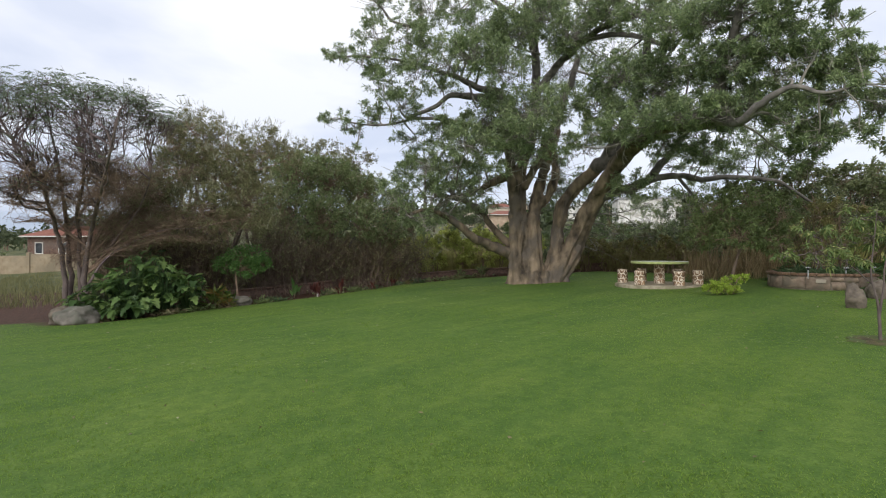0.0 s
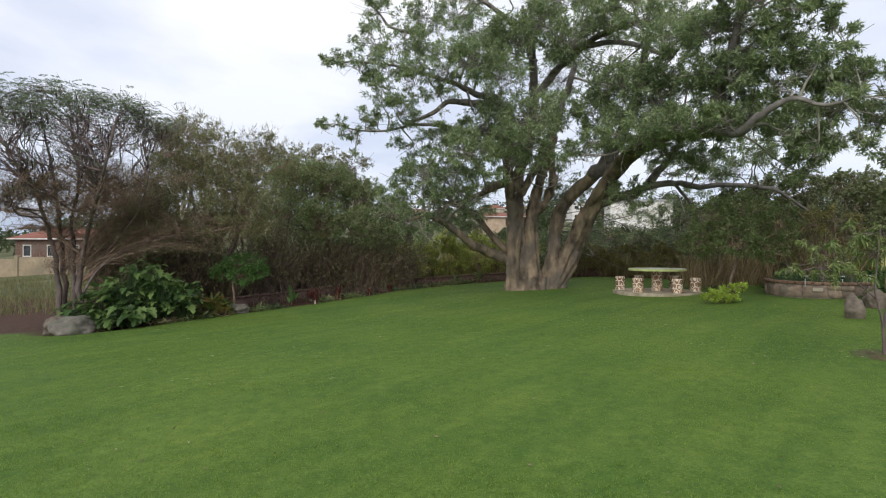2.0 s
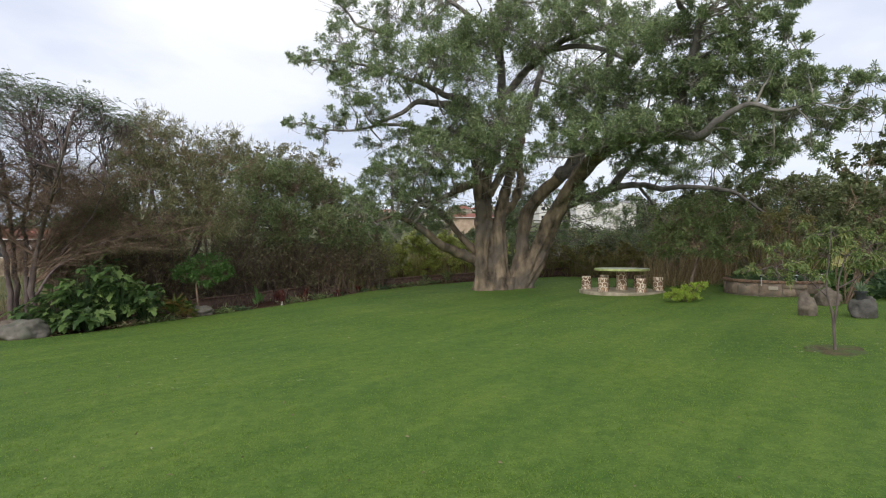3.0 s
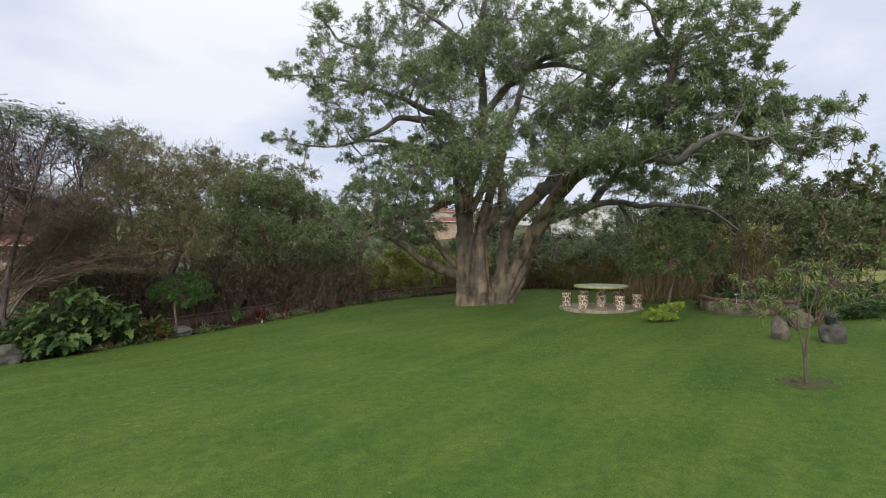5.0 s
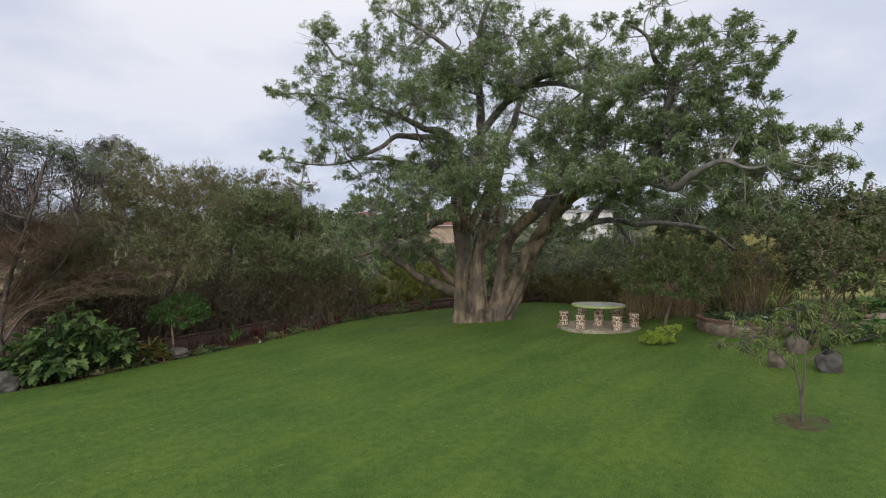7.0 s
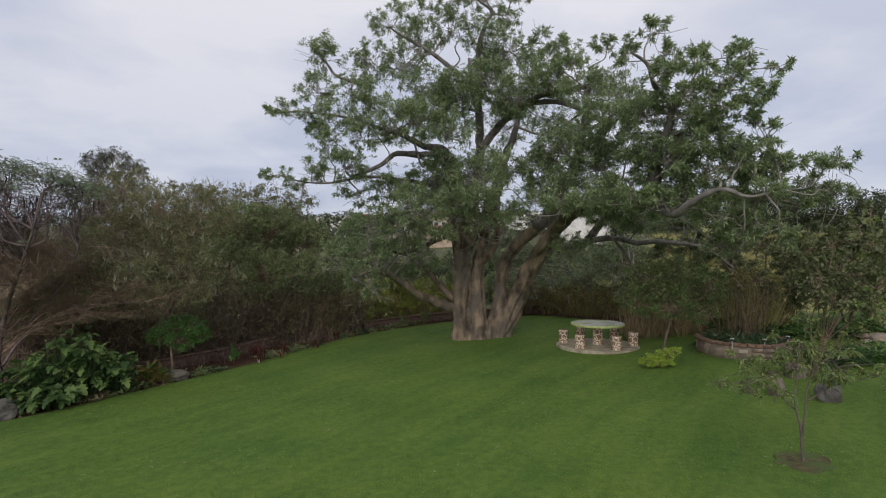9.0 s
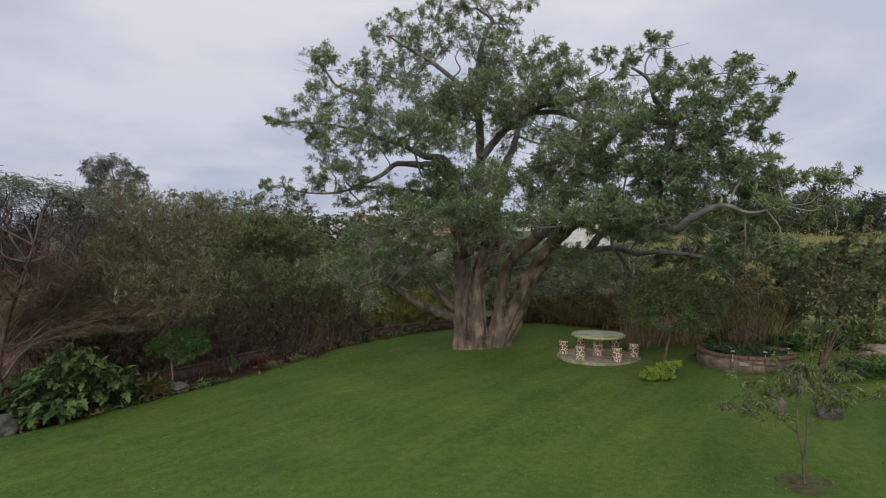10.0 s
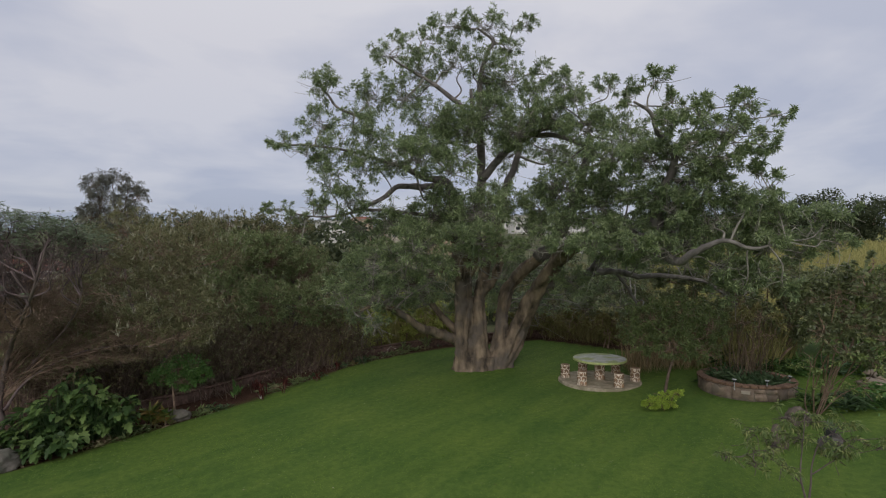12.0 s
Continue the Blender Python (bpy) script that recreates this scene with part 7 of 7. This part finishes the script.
tall_grass("far_grass", "yellow grass far up the field", M_FIELD_GRASS, 32, 110, lambda x: 62 + 0 * x, lambda x: 110 + 0 * x, 14000, 1.3, 0.16, where=lambda x, y: x > 0.53 * y)


def house(x, y, w, d, h, wall_mat, roof_mat, label, pitched=True, turn=0.0, windows=3, storeys=1, slope=0.22, half=0.75):
    g = ground_at(x, y)
    ob = thing("house", (x, y, g), label, "house", "houses on the hillside")

    def put(bm):
        bmesh.ops.transform(bm, matrix=pose(x, y, g, 0, 0, turn), verts=bm.verts)
        return bm

    part("wall", put(box(-w / 2, w / 2, -d / 2, d / 2, -1.5, h)), wall_mat, ob)
    if pitched:
        bm = bmesh.new()
        e, rise = 0.5, slope * d
        pts = [(-w / 2 - e, -d / 2 - e, h), (w / 2 + e, -d / 2 - e, h), (w / 2 + e, d / 2 + e, h), (-w / 2 - e, d / 2 + e, h), (-w / 2 + d * 0.3, 0, h + rise), (w / 2 - d * 0.3, 0, h + rise)]
        low = [bm.verts.new((a, b, c + 0.01)) for a, b, c in pts[:4]]
        v = [bm.verts.new((a, b, c + (0.16 if i < 4 else 0.1))) for i, (a, b, c) in enumerate(pts)]
        bm.faces.new(low[::-1])
        for a in range(4):
            bm.faces.new((low[a], low[(a + 1) % 4], v[(a + 1) % 4], v[a]))
        for f in ((0, 1, 5, 4), (1, 2, 5), (2, 3, 4, 5), (3, 0, 4)):
            bm.faces.new([v[i] for i in f])
        part("roof", put(bm), roof_mat, ob)
        part("fascia", put(box(-w / 2 - e - 0.02, w / 2 + e + 0.02, -d / 2 - e - 0.05, -d / 2 - e - 0.003, h + 0.02, h + 0.14)), M_WHITE, ob)
    else:
        part("roof", put(box(-w / 2 - 0.2, w / 2 + 0.2, -d / 2 - 0.2, d / 2 + 0.2, h, h + 0.3)), roof_mat, ob)
    for s in range(storeys):
        for k in range(windows):
            cx = -w / 2 + w * (k + 0.5) / windows
            z = h * (s + 0.35) / storeys
            win = part("window", put(box(cx - half, cx + half, -d / 2 - 0.06, -d / 2 + 0.02, z, z + 1.25)), M_WHITE, ob)
            part("pane", put(box(cx - half + 0.09, cx + half - 0.09, -d / 2 - 0.075, -d / 2 - 0.03, z + 0.09, z + 1.16)), M_GLASS_DARK, win)


house(-38.6, 61, 12, 6, 2.75, M_BRICK_WALL, M_ROOF_RED, "brick bungalow with a low red tiled roof and white eaves", turn=4, slope=0.20, windows=5, half=0.42)
house(31.5, 84, 9, 7, 4.2, M_WHITE, M_ROOF_GREY, "white plastered house on the hillside", pitched=False, turn=-10, windows=0)
house(13.9, 94, 12.4, 6, 2.5, M_PINK_WALL, M_ROOF_RED, "tan house with a low red roof", turn=5, slope=0.15, windows=0)
TOWN = np.random.default_rng(5)
for spot, (x, y, w, h, kind) in enumerate(((-13.5, 160, 8.5, 6, 0), (4.7, 142, 5, 4, 0), (50, 182, 9, 6, 0), (56, 165, 7, 5, 1), (70, 200, 9, 6, 0), (20, 190, 8, 5, 1), (-30, 210, 9, 5, 0), (38, 230, 10, 6, 0),
                                           (85, 240, 10, 6, 1), (8, 240, 9, 5, 0), (62, 260, 11, 6, 0), (-8, 280, 10, 6, 1), (100, 280, 12, 6, 0), (45, 310, 12, 6, 1), (-60, 250, 11, 5, 1), (75, 330, 12, 7, 0), (24, 340, 12, 6, 0), (46, 128, 7, 4, 1))):
    house(x, y, w, 7, h, (M_WHITE, M_PLASTER, M_WHITE, M_PINK_WALL)[spot % 4], (M_ROOF_GREY, M_ROOF_RED)[kind], ("white flat-roofed house in the town", "pale house with a red roof in the town")[kind], pitched=bool(kind),
          turn=float(TOWN.uniform(-25, 25)), windows=3, storeys=2 if h > 5 else 1)


def boundary_wall():
    wall = thing("boundary_wall", (-39, 50, ground_at(-39, 50)), "tan block boundary wall before a house", "wall", kind="structure")
    for k in range(6):
        x = -52 + 4.6 * k
        g = ground_at(x, 50)
        part("panel", box(x, x + 4.3, 49.9, 50.1, g - 0.4, g + 1.7, 0.02), M_TAN_WALL, wall)
        part("pier", box(x - 0.32, x - 0.003, 49.8, 50.2, g - 0.4, g + 1.85, 0.02), M_TAN_WALL, wall)


boundary_wall()


def far_trees():
    """Woods on the hillside: uneven crowns of many leaves."""
    rng = np.random.default_rng(23)
    s, wood = Soup(), Soup()
    for k in range(330):
        y = rng.uniform(62, 420)
        x = rng.uniform(-1.05, 1.0) * y
        if y < 62 and x < -8:
            continue
        if x > 0.5 * y and y < 112:
            continue
        r = rng.uniform(1.6, 3.4) * (1 + y / 500)
        g = ground_at(x, y)
        for q in range(4):
            c = np.array([x + rng.normal() * r * 0.6, y + rng.normal() * r * 0.5, g + r * rng.uniform(0.6, 1.5)])
            n = 40
            p = c + unit(rng.normal(size=(n, 3))) * np.array([r, r, r * 0.75]) * rng.uniform(0.35, 1.0, (n, 1)) * 0.7
            blades(s, p, rng.normal(size=(n, 3)), 0.72 * (1 + y / 400), 0.46 * (1 + y / 400), 0.1, 0.3)
        tube(wood, [(x, y, g - 0.3), (x, y, g + r)], [0.2, 0.12], 5)
    for k in range(95):
        y = rng.uniform(32, 64)
        x = rng.uniform(-0.2, 0.5) * y
        r = rng.uniform(0.7, 1.5)
        g = ground_at(x, y)
        for q in range(3):
            c = np.array([x + rng.normal() * r * 0.6, y + rng.normal() * r * 0.5, g + r * rng.uniform(0.35, 1.0)])
            n = 130
            p = c + unit(rng.normal(size=(n, 3))) * np.array([r, r, r * 0.7]) * rng.uniform(0.35, 1.0, (n, 1)) * 0.75
            blades(s, p, rng.normal(size=(n, 3)), 0.26, 0.13, 0.1, 0.3)
    tagged(part("far_woods", s, M_FAR_LEAF), "dark trees scattered over the hillside", "trees", kind="stuff")
    tagged(part("far_trunks", wood, M_TWIG_BROWN), "trunks of the distant trees", "trunks", kind="stuff")


far_trees()


def east_far_trees():
    """A line of large dark trees beyond the yellow field."""
    rng = np.random.default_rng(31)
    for x, y, r, tall in ((96, 128, 8, 12), (112, 122, 8, 13), (121, 119, 9, 12), (80, 134, 7, 10), (140, 112, 8, 12), (64, 138, 6, 8)):
        g = ground_at(x, y)
        tree = thing("field_tree", (x, y, g), "large dark tree at the far side of the field", "tree", "trees beyond the field")
        t = Soup()
        tube(t, [(x, y, g - 0.4), (x + 0.3, y, g + tall * 0.5)], [0.36, 0.2], 7, 0.1)
        part("trunk", t, M_TWIG_BROWN, tree)
        s = Soup()
        for q in range(14):
            c = np.array([x + rng.normal() * r * 0.55, y + rng.normal() * r * 0.4, g + tall * (0.12 + 0.7 * q / 13)])
            n = 380
            p = c + unit(rng.normal(size=(n, 3))) * r * 0.42 * np.array([1, 1, 0.7]) * rng.uniform(0.4, 1.0, (n, 1))
            blades(s, p, rng.normal(size=(n, 3)), 0.62, 0.36, 0.1, 0.3)
        part("crown", s, M_FAR_LEAF, tree)


east_far_trees()


def lawn_details():
    rng = np.random.default_rng(41)
    s = Soup()
    n = 150000
    near = rng.uniform(0, 1, n) < 0.72
    y = np.where(near, 3.0 + 13.0 * rng.uniform(0, 1, n) ** 1.4 + rng.normal(size=n) * 0.3, rng.uniform(-9, 25, n))
    x = np.where(near, rng.uniform(-0.95, 1.05, n) * (y + 0.5) + rng.normal(size=n) * 0.5, rng.uniform(-16, 19, n))
    keep = y < edge_y(x) - 0.1
    x, y = x[keep], y[keep]
    k = len(x)
    way = np.stack([rng.normal(size=k) * 0.7, rng.normal(size=k) * 0.7, np.ones(k)], -1)
    blades(s, np.stack([x, y, height(x, y) - 0.005], -1), way, rng.uniform(0.022, 0.046, k), 0.007, 0.25, 0.2)
    # longer pale tufts that the mower has missed
    n = 9000
    y = rng.uniform(0, 24, n)
    x = rng.uniform(-0.85, 0.95, n) * (y + 3)
    keep = (y < edge_y(x) - 0.15) & (np.array([noise.noise((a * 0.6, b * 0.6, 3)) for a, b in zip(x, y)]) > -0.05)
    x, y = np.repeat(x[keep], 4), np.repeat(y[keep], 4)
    k = len(x)
    x, y = x + rng.normal(size=k) * 0.02, y + rng.normal(size=k) * 0.02
    blades(s, np.stack([x, y, height(x, y) - 0.005], -1), np.stack([rng.normal(size=k) * 0.5, rng.normal(size=k) * 0.5, np.ones(k)], -1), rng.uniform(0.04, 0.068, k), 0.008, 0.3, 0.2)
    tagged(part("grass_blades", s, M_LAWN_BLADE), "short green grass blades of the lawn", "grass", kind="stuff")
    # wisps of pale clippings left along the mower's path
    c = Soup()
    n = 9000
    y = rng.uniform(8, 23, n)
    x = rng.uniform(-0.8, 0.75, n) * (y + 2)
    keep = (y < edge_y(x) - 0.3) & (np.array([noise.noise((0.35 * a - 0.75 * b, 0.5 * b + 0.2 * a, 8)) for a, b in zip(x, y)]) > 0.18)
    x, y = x[keep], y[keep]
    k = len(x)
    way = np.stack([0.9 + rng.normal(size=k) * 0.25, 0.42 + rng.normal(size=k) * 0.25, rng.uniform(0.0, 0.12, k)], -1)
    blades(c, np.stack([x, y, height(x, y) + 0.028], -1), way, rng.uniform(0.04, 0.10, k), 0.010, 0.05, 0.2)
    tagged(part("grass_clippings", c, M_CLIPPING), "wisps of pale cut grass lying on the lawn", "clippings", kind="stuff")
    f = Soup()
    n = 190
    y = rng.uniform(4, 22, n)
    x = rng.uniform(-0.7, 0.75, n) * y
    keep = y < edge_y(x) - 0.3
    x, y = x[keep], y[keep]
    k = len(x)
    way = np.stack([rng.normal(size=k), rng.normal(size=k), rng.uniform(0, 0.3, k)], -1)
    blades(f, np.stack([x, y, height(x, y) + 0.03], -1), way, rng.uniform(0.03, 0.075, k), 0.025, 0.05, 0.3)
    tagged(part("fallen_leaves", f, M_FALLEN), "pale and brown leaves fallen on the lawn", "leaves", kind="stuff")


lawn_details()
